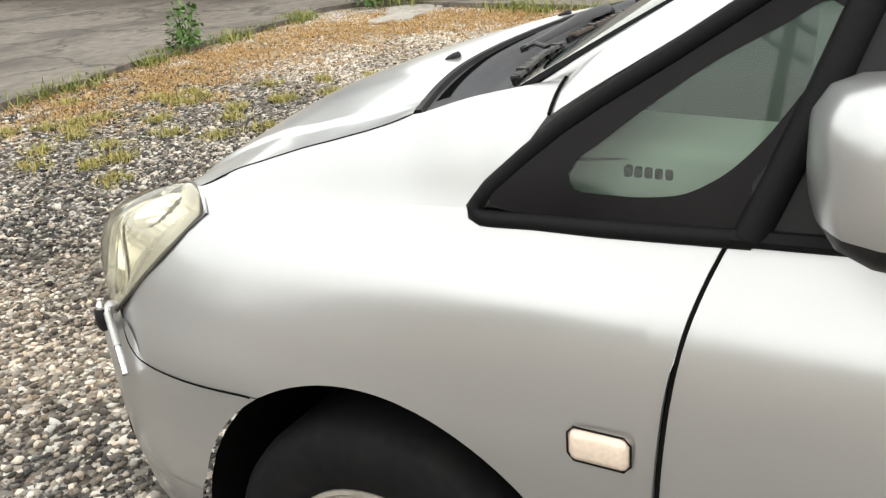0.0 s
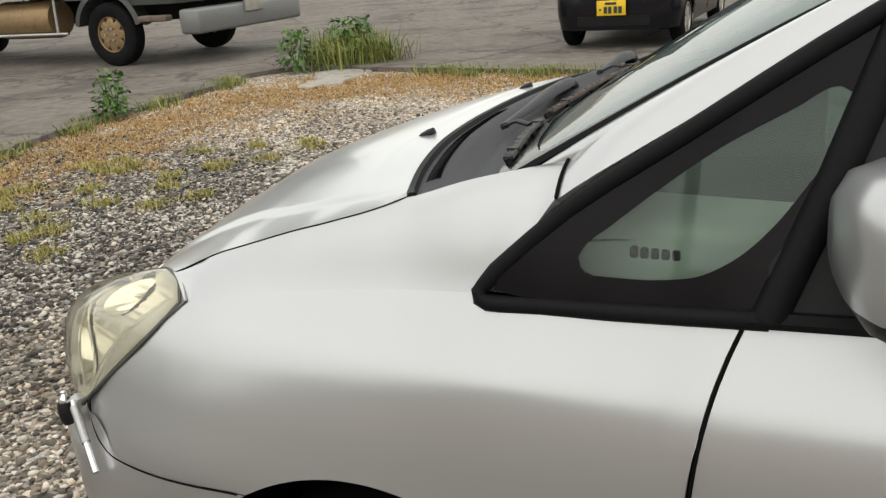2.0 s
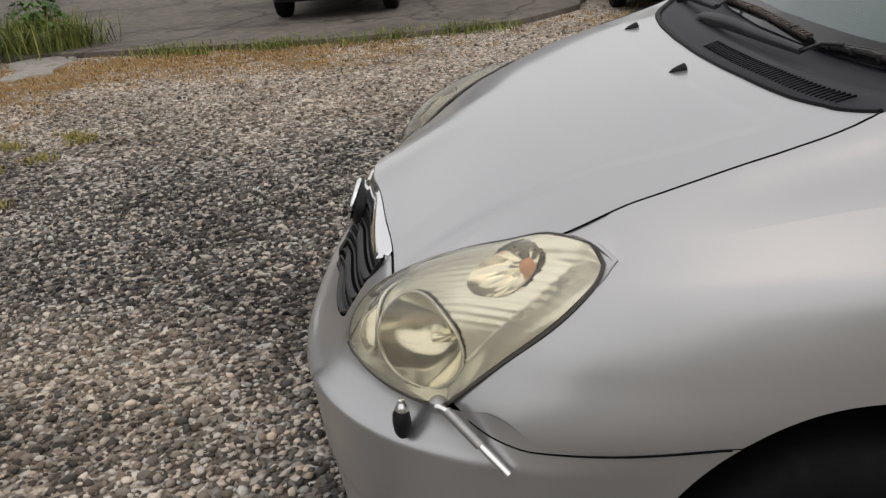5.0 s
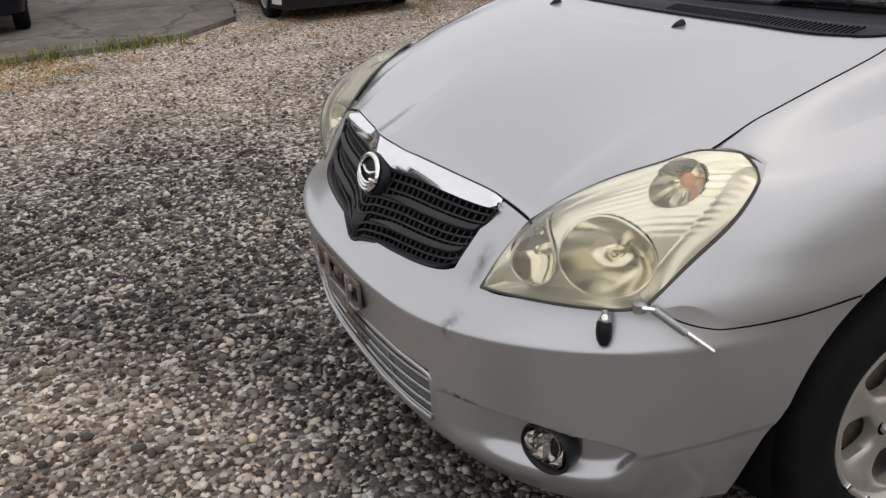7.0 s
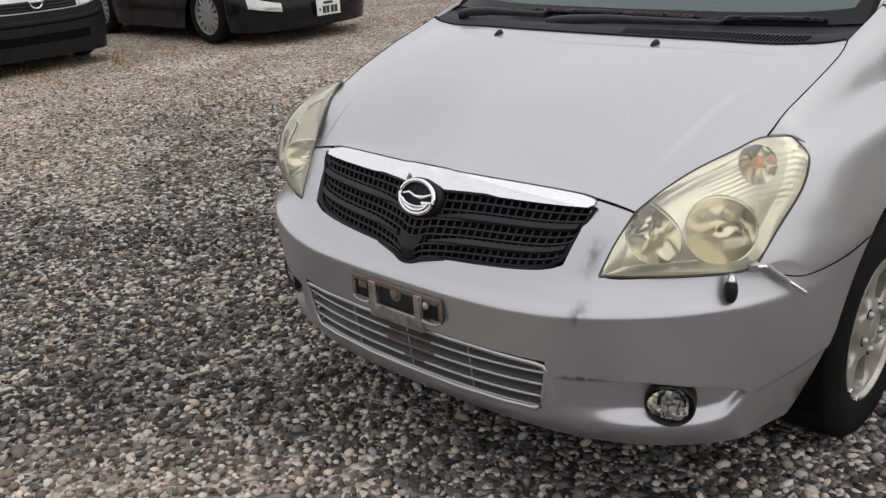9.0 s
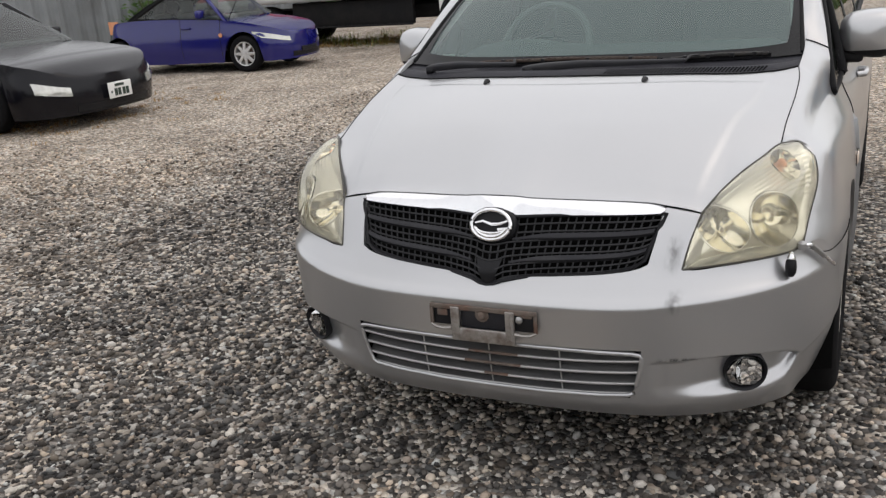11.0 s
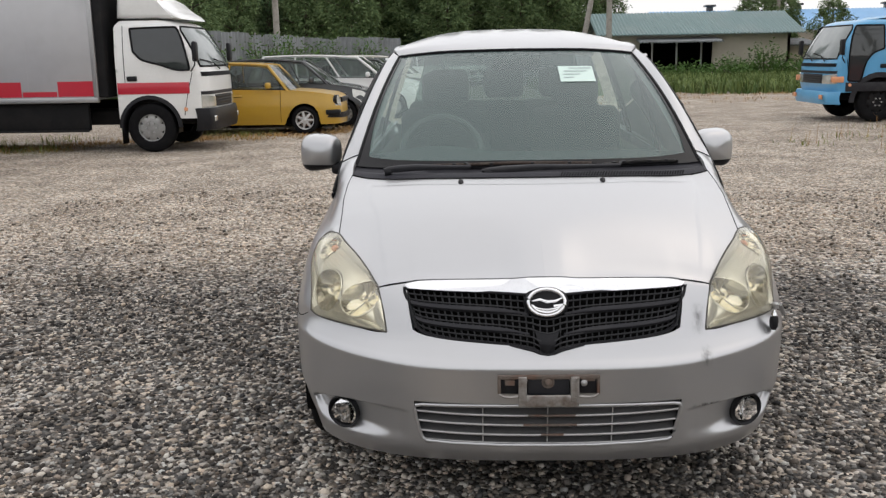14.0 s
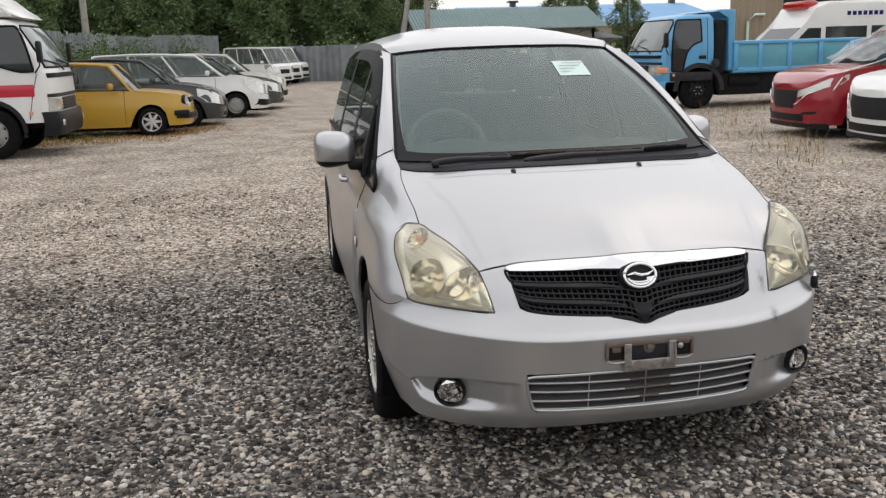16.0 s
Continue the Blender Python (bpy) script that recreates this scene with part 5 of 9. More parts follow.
# -- corner pole and parking sensor on the left of the bumper --
pole = new("corner_pole")
pole.parent = silver_car
tagged(pole, "folded chrome corner pole on a steel foot")
lathe("pole_foot", [(0.012, 0), (0.012, 0.015), (0.006, 0.02), (0, 0.02)], STEEL, pole, "", 12, pose(0.768, 0.215, 0.634) @ pose(0, 0, 0, 0, -90, 0))
tube("pole_rod", [(0.776, 0.214, 0.645), (0.788, 0.228, 0.643), (0.843, 0.312, 0.566)], 0.0055, CHROME, pole, "", 8)
tube("pole_sleeve", [(0.788, 0.228, 0.643), (0.818, 0.274, 0.600)], 0.0075, STEEL, pole, "", 8)
cap = new("corner_camera")
cap.parent = silver_car
lathe("camera_body", [(0.0, -0.026), (0.008, -0.0245), (0.013, -0.015), (0.0145, 0.0), (0.013, 0.016), (0.009, 0.022), (0.0, 0.023)], BLACK_PLASTIC, cap, "small black corner camera", 16, pose(0.748, 0.157, 0.603, 0, -90, 0))
lathe("camera_cap", [(0.0105, 0.0), (0.0105, 0.006), (0.006, 0.012), (0.005, 0.018), (0.0, 0.020)], CHROME, cap, "chrome cap", 16, pose(0.748, 0.159, 0.623, 0, -90, 0))

# -- door mirrors --
for sd in (1, -1):
    mir = new("door_mirror")
    mir.parent = silver_car
    bm = bmesh.new()

    def shell(u, v, sd=sd):
        a = 2 * math.pi * u
        # rounded-square outline in x (out) and z (up), closing toward the front
        ca, sa = math.cos(a), math.sin(a)
        k = 1 / (abs(ca) ** 3.2 + abs(sa) ** 3.2) ** (1 / 3.2)
        w = [0.0, 0.55, 0.82, 0.95, 1.0, 1.0][int(v)] if v >= 1 else 0.0
        yv = [1.385, 1.392, 1.408, 1.435, 1.48, 1.515][int(v)]
        x = (0.868 if sd > 0 else 0.915) + 0.094 * k * ca * w
        z = 1.040 + (0.082 + 0.010 * ca) * k * sa * w - 0.004 * ca
        return Vector((sd * x, yv + 0.30 * (x - 0.885), z))

    rings = [[bm.verts.new(shell(k / 36, lv)) for k in range(36)] for lv in range(1, 6)]
    tip = bm.verts.new(shell(0, 0))
    for k in range(36):
        bm.faces.new([tip, rings[0][k], rings[0][(k + 1) % 36]])
        for r in range(4):
            bm.faces.new([rings[r][k], rings[r][(k + 1) % 36], rings[r + 1][(k + 1) % 36], rings[r + 1][k]])
    bmesh.ops.bisect_plane(bm, geom=bm.verts[:] + bm.edges[:] + bm.faces[:], plane_co=(0, 0, 0.990), plane_no=(0, 0, 1))
    low = [f for f in bm.faces if f.calc_center_median().z < 0.990]
    bmesh.ops.recalc_face_normals(bm, faces=bm.faces)
    me_low = bm.copy()
    bmesh.ops.delete(bm, geom=low, context="FACES")
    part("mirror_cap", bm, SILVER, mir)
    bmesh.ops.delete(me_low, geom=[f for f in me_low.faces if f.calc_center_median().z >= 0.990], context="FACES")
    part("mirror_under", me_low, BLACK_PLASTIC, mir, "black lower half")
    bm = bmesh.new()
    ringo = [shell(k / 36, 5) for k in range(36)]
    cen = sum(ringo, Vector()) / 36
    o = [bm.verts.new(p) for p in ringo]
    o2 = [bm.verts.new(p + Vector((0, 0.012, 0))) for p in ringo]
    i1 = [bm.verts.new(cen + (p - cen) * 0.86 + Vector((0, 0.010, 0))) for p in ringo]
    i2 = [bm.verts.new(cen + (p - cen) * 0.83 - Vector((0, 0.018, 0))) for p in ringo]
    for A, B in ((o, o2), (o2, i1), (i1, i2)):
        for k in range(36):
            bm.faces.new([A[k], A[(k + 1) % 36], B[(k + 1) % 36], B[k]])
    part("mirror_rim", bm, BLACK_PLASTIC, mir, "black rim")
    bm = bmesh.new()
    bm.faces.new([bm.verts.new(cen + (p - cen) * 0.84 + Vector((0, -0.012 + 0.10 * sd * (p.x - cen.x) * 1.0, 0))) for p in ringo])
    part("mirror_glass", bm, MIRROR, mir, "", False)
    bm = bmesh.new()
    box_into(bm, (min(sd * 0.76, sd * 0.86), 1.405, 0.945), (max(sd * 0.76, sd * 0.86), 1.49, 1.0), 0.018)
    part("mirror_stalk", bm, BLACK_PLASTIC, mir)

# -- cabin --


def dash_fn(u, v):
    x = lerp(-0.70, 0.70, u)
    pts = [(0.93, 1.018), (1.10, 1.035), (1.30, 1.05), (1.42, 1.02), (1.46, 0.9), (1.40, 0.6)]
    k = v * 5
    i = min(int(k), 4)
    y, z = lerp(np.array(pts[i]), np.array(pts[i + 1]), k - i)
    hump = 0.035 * math.exp(-(((x + 0.36) / 0.16) ** 2)) * smooth(1.15, 1.35, y) * (z > 1.0)
    drop = 0.10 * smooth(0.55, 0.70, abs(x)) * (y < 1.35)
    return np.array([x, y + (WS_BOT(min(abs(x), 0.66)) - 0.885) * (1 - v), z + hump - drop * 0.6])


sheet("dashboard", dash_fn, 40, 25, DASH, silver_car, "dark grey dashboard", lip=0)
for sd in (1, -1):
    def dash_end(u, v):
        y, z = lerp(1.02, 1.46, u), lerp(0.86, 1.028 - 0.014 * u, v)
        return np.array([0.708 - 0.05 * smooth(0.80, 1.0, v) - 0.02 * smooth(0.35, 0.0, u) - 0.012 * math.exp(-(((y - 1.13) / 0.045) ** 2) - ((z - 0.985) / 0.03) ** 2), y, z])

    dp = sheet("dash_end_panel", dash_end, 24, 14, PALE_TRIM, silver_car, "pale rounded dash end with a vent", sd, 0)
    for k in range(5):
        block("vent_slot", (min(sd * 0.69, sd * 0.711), 1.147 + 0.0128 * k, 0.9535), (max(sd * 0.69, sd * 0.711), 1.1565 + 0.0128 * k, 0.9665), DARK_INSIDE, dp, "", 0.0025)
    sheet("door_trim_top", lambda u, v: np.array([0.752 - 0.03 * v, lerp(1.30, 1.75, u), lerp(0.90, 1.0 - 0.05 * u, v)]), 8, 4, PALE_TRIM, silver_car, "", sd, 0)
st = new("steering_wheel")
st.parent = silver_car
SM = pose(-0.36, 1.56, 1.02, 62, 0, 0)
bm = bmesh.new()
tube_into(bm, [SM @ Vector((0.185 * math.cos(a), 0.185 * math.sin(a), 0)) for a in np.linspace(0, 2 * math.pi, 41)], 0.015, 8, False)
part("wheel_ring", bm, material("wheel_leather", (0.15, 0.15, 0.15), rough=0.6, grain=0.2), st)
bm = bmesh.new()
box_into(bm, (-0.07, -0.06, -0.04), (0.07, 0.05, -0.01), 0.02, SM)
for a in (-10, 190, 270):
    box_into(bm, (0.03, -0.018, -0.02), (0.18, 0.018, -0.005), 0.006, SM @ pose(0, 0, 0, 0, 0, a))
part("wheel_hub", bm, GREY_PLASTIC, st)


def seat(x, y, w):
    s = new("seat")
    s.parent = silver_car
    block("seat_cushion", (x - w / 2, y - 0.28, 0.45), (x + w / 2, y + 0.26, 0.62), CLOTH, s, "", 0.05)
    bm = bmesh.new()
    box_into(bm, (-w / 2, -0.07, 0), (w / 2, 0.07, 0.62), 0.055, pose(x, y + 0.26, 0.58, -16, 0, 0), 3)
    part("seat_back", bm, CLOTH, s)
    bm = bmesh.new()
    box_into(bm, (-0.13, -0.05, 0.63), (0.13, 0.05, 0.82), 0.045, pose(x, y + 0.26, 0.58, -14, 0, 0), 3)
    part("headrest", bm, CLOTH, s)


for x in (-0.36, 0.36):
    seat(x, 2.05, 0.50)
    seat(x, 2.95, 0.52)
seat(0.0, 2.95, 0.30)
bm = bmesh.new()
box_into(bm, (-0.115, -0.015, -0.032), (0.115, 0.015, 0.032), 0.014, pose(0, 1.74, 1.42, 10, 0, 0))
part("inside_mirror", bm, BLACK_PLASTIC, silver_car, "rear view mirror")


def lining(u, v):
    p = roof_fn(u, lerp(0.03, 0.98, v))
    return p - np.array([0.02 * (2 * u - 1), 0, 0.03])


sheet("headlining", lining, 16, 12, PALE_TRIM, silver_car, "pale roof lining", lip=0)
for sd in (1, -1):
    sheet("pillar_trim", lambda u, v: pillar_fn(u, v) - np.array([0.035, -0.01, 0.02]), 4, 16, PALE_TRIM, silver_car, "", sd, 0)
    sheet("door_lining", lambda u, v: (lambda y, z: np.array([flank_x(y, min(z, 0.9)) - 0.05, y, z]))(lerp(1.30, 4.0, u), lerp(0.25, 0.93, v)), 20, 6, PALE_TRIM, silver_car, "", sd, 0)
# inspection paper behind the windscreen


def paper_fn(u, v):
    x = lerp(0.180, 0.338, u)
    t = lerp(0.632, 0.795, v)
    return on_ws(x, t, 0.003)


sheet("paper_notice", paper_fn, 4, 4, PAPER, silver_car, "white paper notice taped inside the windscreen", lip=0)
for v0, u0, u1 in ((0.82, 0.3, 0.95), (0.62, 0.15, 0.8), (0.42, 0.1, 0.6), (0.22, 0.1, 0.4)):
    sheet("notice_line", lambda u, v, v0=v0, u0=u0, u1=u1: paper_fn(lerp(u0, u1, u), v0 + 0.05 * v) + np.array([0, -0.001, 0.002]), 2, 1, material("faint_ink", (0.45, 0.52, 0.52), 0.8) if v0 == 0.82 else bpy.data.materials["faint_ink"], silver_car, "", lip=0)


# ---- ground ----
def gravel_material(name, stones=False):
    """Mixed river gravel: dark grey near the parked car, paler and browner round it."""
    m = bpy.data.materials.new(name)
    m.use_nodes = True
    n, l = m.node_tree.nodes, m.node_tree.links
    b = n["Principled BSDF"]
    b.inputs["Roughness"].default_value = 0.85
    b.inputs["Specular IOR Level"].default_value = 0.3
    geo = n.new("ShaderNodeNewGeometry")
    sep = n.new("ShaderNodeSeparateXYZ")
    l.new(geo.outputs["Position"], sep.inputs[0])

    def math_node(op, a, c):
        k = n.new("ShaderNodeMath")
        k.operation = op
        for i, v in enumerate((a, c)):
            if isinstance(v, (int, float)):
                k.inputs[i].default_value = v
            else:
                l.new(v, k.inputs[i])
        return k.outputs[0]

    def noise_node(scale, detail=4):
        t = n.new("ShaderNodeTexNoise")
        t.inputs["Scale"].default_value, t.inputs["Detail"].default_value = scale, detail
        l.new(geo.outputs["Position"], t.inputs["Vector"])
        return t.outputs["Fac"]

    # how far out in the yard: 0 in the dark strip the car stands on, 1 on the paler gravel
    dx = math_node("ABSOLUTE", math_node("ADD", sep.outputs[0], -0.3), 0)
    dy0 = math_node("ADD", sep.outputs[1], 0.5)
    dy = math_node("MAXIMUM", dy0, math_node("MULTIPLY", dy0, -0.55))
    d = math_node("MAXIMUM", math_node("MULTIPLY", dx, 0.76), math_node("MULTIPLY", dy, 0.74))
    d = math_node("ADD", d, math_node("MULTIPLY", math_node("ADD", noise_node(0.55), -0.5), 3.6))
    # a spread of paler stones off the car's nose
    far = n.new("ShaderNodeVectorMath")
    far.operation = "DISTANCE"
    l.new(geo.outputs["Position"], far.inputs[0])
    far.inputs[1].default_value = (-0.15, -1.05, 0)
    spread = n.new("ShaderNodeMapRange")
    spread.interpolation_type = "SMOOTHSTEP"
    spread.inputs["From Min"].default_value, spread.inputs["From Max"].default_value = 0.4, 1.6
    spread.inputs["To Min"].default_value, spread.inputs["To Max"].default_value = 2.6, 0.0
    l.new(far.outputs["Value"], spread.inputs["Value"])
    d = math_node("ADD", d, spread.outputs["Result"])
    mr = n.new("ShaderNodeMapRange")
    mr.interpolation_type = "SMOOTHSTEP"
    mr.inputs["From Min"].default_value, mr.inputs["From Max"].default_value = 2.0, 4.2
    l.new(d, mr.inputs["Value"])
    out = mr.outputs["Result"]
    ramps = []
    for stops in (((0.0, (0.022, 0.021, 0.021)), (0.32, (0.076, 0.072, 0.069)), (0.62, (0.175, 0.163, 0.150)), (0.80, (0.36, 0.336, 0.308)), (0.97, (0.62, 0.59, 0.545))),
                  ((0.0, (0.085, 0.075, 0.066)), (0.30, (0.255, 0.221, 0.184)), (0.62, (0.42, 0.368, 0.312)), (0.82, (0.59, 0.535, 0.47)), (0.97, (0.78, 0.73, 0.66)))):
        r = n.new("ShaderNodeValToRGB")
        while len(r.color_ramp.elements) < len(stops):
            r.color_ramp.elements.new(0.5)
        for e, (p, c) in zip(r.color_ramp.elements, stops):
            e.position, e.color = p, (*c, 1)
        ramps.append(r)
    if stones:
        pick = geo.outputs["Random Per Island"]
    else:
        v = n.new("ShaderNodeTexVoronoi")
        v.inputs["Scale"].default_value = 48
        l.new(geo.outputs["Position"], v.inputs["Vector"])
        hs = n.new("ShaderNodeSeparateColor")
        l.new(v.outputs["Color"], hs.inputs[0])
        pick = hs.outputs[0]
        bn = n.new("ShaderNodeBump")
        bn.inputs["Strength"].default_value, bn.inputs["Distance"].default_value = 1.0, 0.02
        inv = math_node("SUBTRACT", 1.0, v.outputs["Distance"])
        l.new(inv, bn.inputs["Height"])
        l.new(bn.outputs["Normal"], b.inputs["Normal"])
    shift = math_node("ADD", pick, math_node("MULTIPLY", math_node("ADD", noise_node(1.3), -0.5), 0.7))
    for r in ramps:
        l.new(shift, r.inputs["Fac"])
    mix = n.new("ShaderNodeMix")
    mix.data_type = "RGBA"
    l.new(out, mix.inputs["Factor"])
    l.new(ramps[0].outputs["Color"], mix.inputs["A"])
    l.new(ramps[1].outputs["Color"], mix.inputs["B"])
    col = mix.outputs["Result"]
    if stones:
        g = n.new("ShaderNodeMix")
        g.data_type, g.blend_type = "RGBA", "MULTIPLY"
        rr = n.new("ShaderNodeMapRange")
        rr.inputs["To Min"].default_value, rr.inputs["To Max"].default_value = 0.65, 1.25
        l.new(noise_node(160), rr.inputs["Value"])
        l.new(col, g.inputs["A"])
        cr = n.new("ShaderNodeCombineColor")
        for i in range(3):
            l.new(rr.outputs["Result"], cr.inputs[i])
        g.inputs["Factor"].default_value = 1.0
        l.new(cr.outputs[0], g.inputs["B"])
        col = g.outputs["Result"]
    # each stone's own tint
    wn2 = n.new("ShaderNodeTexWhiteNoise")
    wn2.noise_dimensions = "1D"
    l.new(pick, wn2.inputs["W"])
    warm = n.new("ShaderNodeValToRGB")
    warm.color_ramp.interpolation = "LINEAR"
    for p_, c_ in ((0.25, (1.0, 1.0, 1.0, 1)), (0.5, (1.08, 1.0, 0.90, 1)), (0.75, (0.94, 1.0, 1.04, 1))):
        e = warm.color_ramp.elements.new(p_)
        e.color = c_
    warm.color_ramp.elements[0].color, warm.color_ramp.elements[-1].color = (1.14, 0.98, 0.84, 1), (1.12, 0.98, 0.82, 1)
    l.new(wn2.outputs["Value"], warm.inputs["Fac"])
    tint = n.new("ShaderNodeMix")
    tint.data_type, tint.blend_type = "RGBA", "MULTIPLY"
    tint.inputs["Factor"].default_value = 1.0
    l.new(col, tint.inputs["A"])
    l.new(warm.outputs["Color"], tint.inputs["B"])
    l.new(tint.outputs["Result"], b.inputs["Base Color"])
    return m


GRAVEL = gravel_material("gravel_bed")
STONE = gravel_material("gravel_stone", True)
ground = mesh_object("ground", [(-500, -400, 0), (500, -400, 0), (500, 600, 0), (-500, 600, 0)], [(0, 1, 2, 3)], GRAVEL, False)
tagged(ground, "mixed grey and tan gravel yard surface", "ground", "", "structure")

rng = np.random.default_rng(5)


def icosa():
    t = (1 + 5**0.5) / 2
    v = np.array([(-1, t, 0), (1, t, 0), (-1, -t, 0), (1, -t, 0), (0, -1, t), (0, 1, t), (0, -1, -t), (0, 1, -t), (t, 0, -1), (t, 0, 1), (-t, 0, -1), (-t, 0, 1)]) / math.hypot(1, t)
    f = np.array([(0, 11, 5), (0, 5, 1), (0, 1, 7), (0, 7, 10), (0, 10, 11), (1, 5, 9), (5, 11, 4), (11, 10, 2), (10, 7, 6), (7, 1, 8), (3, 9, 4), (3, 4, 2), (3, 2, 6), (3, 6, 8), (3, 8, 9), (4, 9, 5), (2, 4, 11), (6, 2, 10), (8, 6, 7), (9, 8, 1)])
    return v, f


def quick_mesh(name, verts, faces, mat, smooth_shade=False):
    """A mesh straight from arrays of corners and of equal-sided faces."""
    me = bpy.data.meshes.new(name)
    k = faces.shape[1]
    me.vertices.add(len(verts))
    me.vertices.foreach_set("co", verts.astype(np.float32).ravel())
    me.loops.add(faces.size)
    me.loops.foreach_set("vertex_index", faces.astype(np.int32).ravel())
    me.polygons.add(len(faces))
    me.polygons.foreach_set("loop_start", np.arange(0, faces.size, k, dtype=np.int32))
    if smooth_shade:
        me.polygons.foreach_set("use_smooth", np.ones(len(faces), dtype=bool))
    me.update(calc_edges=True)
    me.materials.append(mat)
    return new(name, me)


def scatter_stones(name, xy, size, label):
    """Rounded, tilted pebbles half sunk in the ground."""
    v0, f0 = icosa()
    n = len(xy)
    kinds = [v0 * (1 + rng.normal(0, 0.13, (12, 1))) for _ in range(12)]
    base = np.array([kinds[k] for k in rng.integers(0, 12, n)])
    sc = np.stack([size * rng.uniform(0.75, 1.35, n), size * rng.uniform(0.7, 1.1, n), size * rng.uniform(0.45, 0.75, n)], 1)
    p = base * sc[:, None, :]
    a, b = rng.uniform(0, 2 * np.pi, n), rng.normal(0, 0.35, n)
    ca, sa, cb, sb = (f(k)[:, None] for k in (a, b) for f in (np.cos, np.sin))
    x, y, z = p[..., 0], p[..., 1], p[..., 2]
    x, z = cb * x + sb * z, -sb * x + cb * z
    x, y = ca * x - sa * y, sa * x + ca * y
    p = np.stack([x + xy[:, :1], y + xy[:, 1:], z + (size * rng.uniform(0.10, 0.45, n))[:, None]], -1)
    faces = (f0[None] + 12 * np.arange(n)[:, None, None]).reshape(-1, 3)
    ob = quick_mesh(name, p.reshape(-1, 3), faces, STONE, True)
    return tagged(ob, label, "gravel", "", "stuff")


def field(x0, x1, y0, y1, per_m2):
    n = int((x1 - x0) * (y1 - y0) * per_m2)
    return np.stack([rng.uniform(x0, x1, n), rng.uniform(y0, y1, n)], 1)


near = np.concatenate([field(-2.6, 0.9, -2.9, 0.6, 2500), field(0.7, 2.0, -2.6, 2.2, 1100), field(-2.6, -0.6, 0.6, 3.0, 1500)])
sz = 0.0058 + 0.019 * rng.beta(1.1, 4.6, len(near))
scatter_stones("gravel", near, sz, "loose rounded grey, white and tan pebbles")
mid = np.concatenate([field(-5.5, -2.6, -4.5, 3.5, 560), field(-2.6, 0.4, -4.6, -2.9, 700), field(-4.5, -0.8, 3.0, 7.5, 260), field(1.0, 4.6, 1.0, 7.0, 260), field(-7.2, -5.5, -3.5, 4.0, 200)])
sz = 0.008 + 0.019 * rng.beta(1.2, 4.4, len(mid))
scatter_stones("gravel", mid, sz, "loose pebbles thinning out over the yard")

# ---- worn concrete yard beside the gravel, a low step up ----
SLAB = material("worn_concrete", (0.150, 0.130, 0.111), rough=0.92, grain=0.7, grain_scale=9, stain=1.0, stain_scale=0.9, stain_colour=(0.058, 0.050, 0.044), bump=1.0, bump_scale=5)


def crack(m, scale, width, depth):
    """Adds a net of thin dark cracks to a material's base colour."""
    n, l = m.node_tree.nodes, m.node_tree.links
    b = n["Principled BSDF"]
    old = b.inputs["Base Color"].links[0].from_socket
    tc, wob, add = n.new("ShaderNodeTexCoord"), n.new("ShaderNodeTexNoise"), n.new("ShaderNodeVectorMath")
    wob.inputs["Scale"].default_value, wob.inputs["Detail"].default_value = 3.0, 5
    sc = n.new("ShaderNodeVectorMath")
    sc.operation = "SCALE"
    sc.inputs["Scale"].default_value = 0.5
    v, r, mix = n.new("ShaderNodeTexVoronoi"), n.new("ShaderNodeMapRange"), n.new("ShaderNodeMix")
    v.feature = "DISTANCE_TO_EDGE"
    v.inputs["Scale"].default_value = scale
    r.inputs["From Max"].default_value, r.inputs["To Min"].default_value, r.inputs["To Max"].default_value = width, depth, 0.0
    mix.data_type = "RGBA"
    mix.inputs["B"].default_value = (0.035, 0.03, 0.026, 1)
    l.new(tc.outputs["Object"], wob.inputs["Vector"])
    l.new(wob.outputs["Color"], sc.inputs[0])
    l.new(tc.outputs["Object"], add.inputs[0])
    l.new(sc.outputs["Vector"], add.inputs[1])
    l.new(add.outputs["Vector"], v.inputs["Vector"])
    l.new(v.outputs["Distance"], r.inputs["Value"])
    l.new(r.outputs["Result"], mix.inputs["Factor"])
    l.new(old, mix.inputs["A"])
    l.new(mix.outputs["Result"], b.inputs["Base Color"])


crack(SLAB, 0.45, 0.02, 0.8)
edge = [(14, -3.6), (3.0, -4.3), (0.0, -4.45), (-2.3, -4.66), (-3.4, -4.83), (-4.3, -5.02), (-5.4, -5.12), (-6.35, -5.2), (-7.3, -5.35), (-7.65, -5.0), (-7.52, -3.7), (-7.3, -2.4), (-7.17, -1.2), (-7.2, -0.1), (-7.5, 0.75), (-8.3, 1.35), (-9.6, 1.6), (-16, 1.7)]
fine = []
edge_rng = np.random.default_rng(17)
for (ax, ay), (bx, by) in zip(edge, edge[1:]):
    k = max(1, int(math.hypot(bx - ax, by - ay) / 0.22))
    for i in range(k):
        t = i / k
        w = 0.022
        fine.append((lerp(ax, bx, t) + edge_rng.normal(0, w), lerp(ay, by, t) + edge_rng.normal(0, w)))
outer = [(-90, 1.7), (-90, -90), (40, -90), (40, -3.6)]
bm = bmesh.new()
ring = [bm.verts.new((x, y, 0.055)) for x, y in fine + outer]
top = bm.faces.new(ring)
low = [bm.verts.new((x, y, -0.05)) for x, y in fine + outer]
for k in range(len(ring)):
    m = (k + 1) % len(ring)
    bm.faces.new([ring[k], ring[m], low[m], low[k]])
bmesh.ops.triangulate(bm, faces=[top])
bmesh.ops.recalc_face_normals(bm, faces=bm.faces)
tagged(part("pavement", bm, SLAB, None, "", False), "worn dusty concrete slab with a broken edge", "pavement", "", "structure")
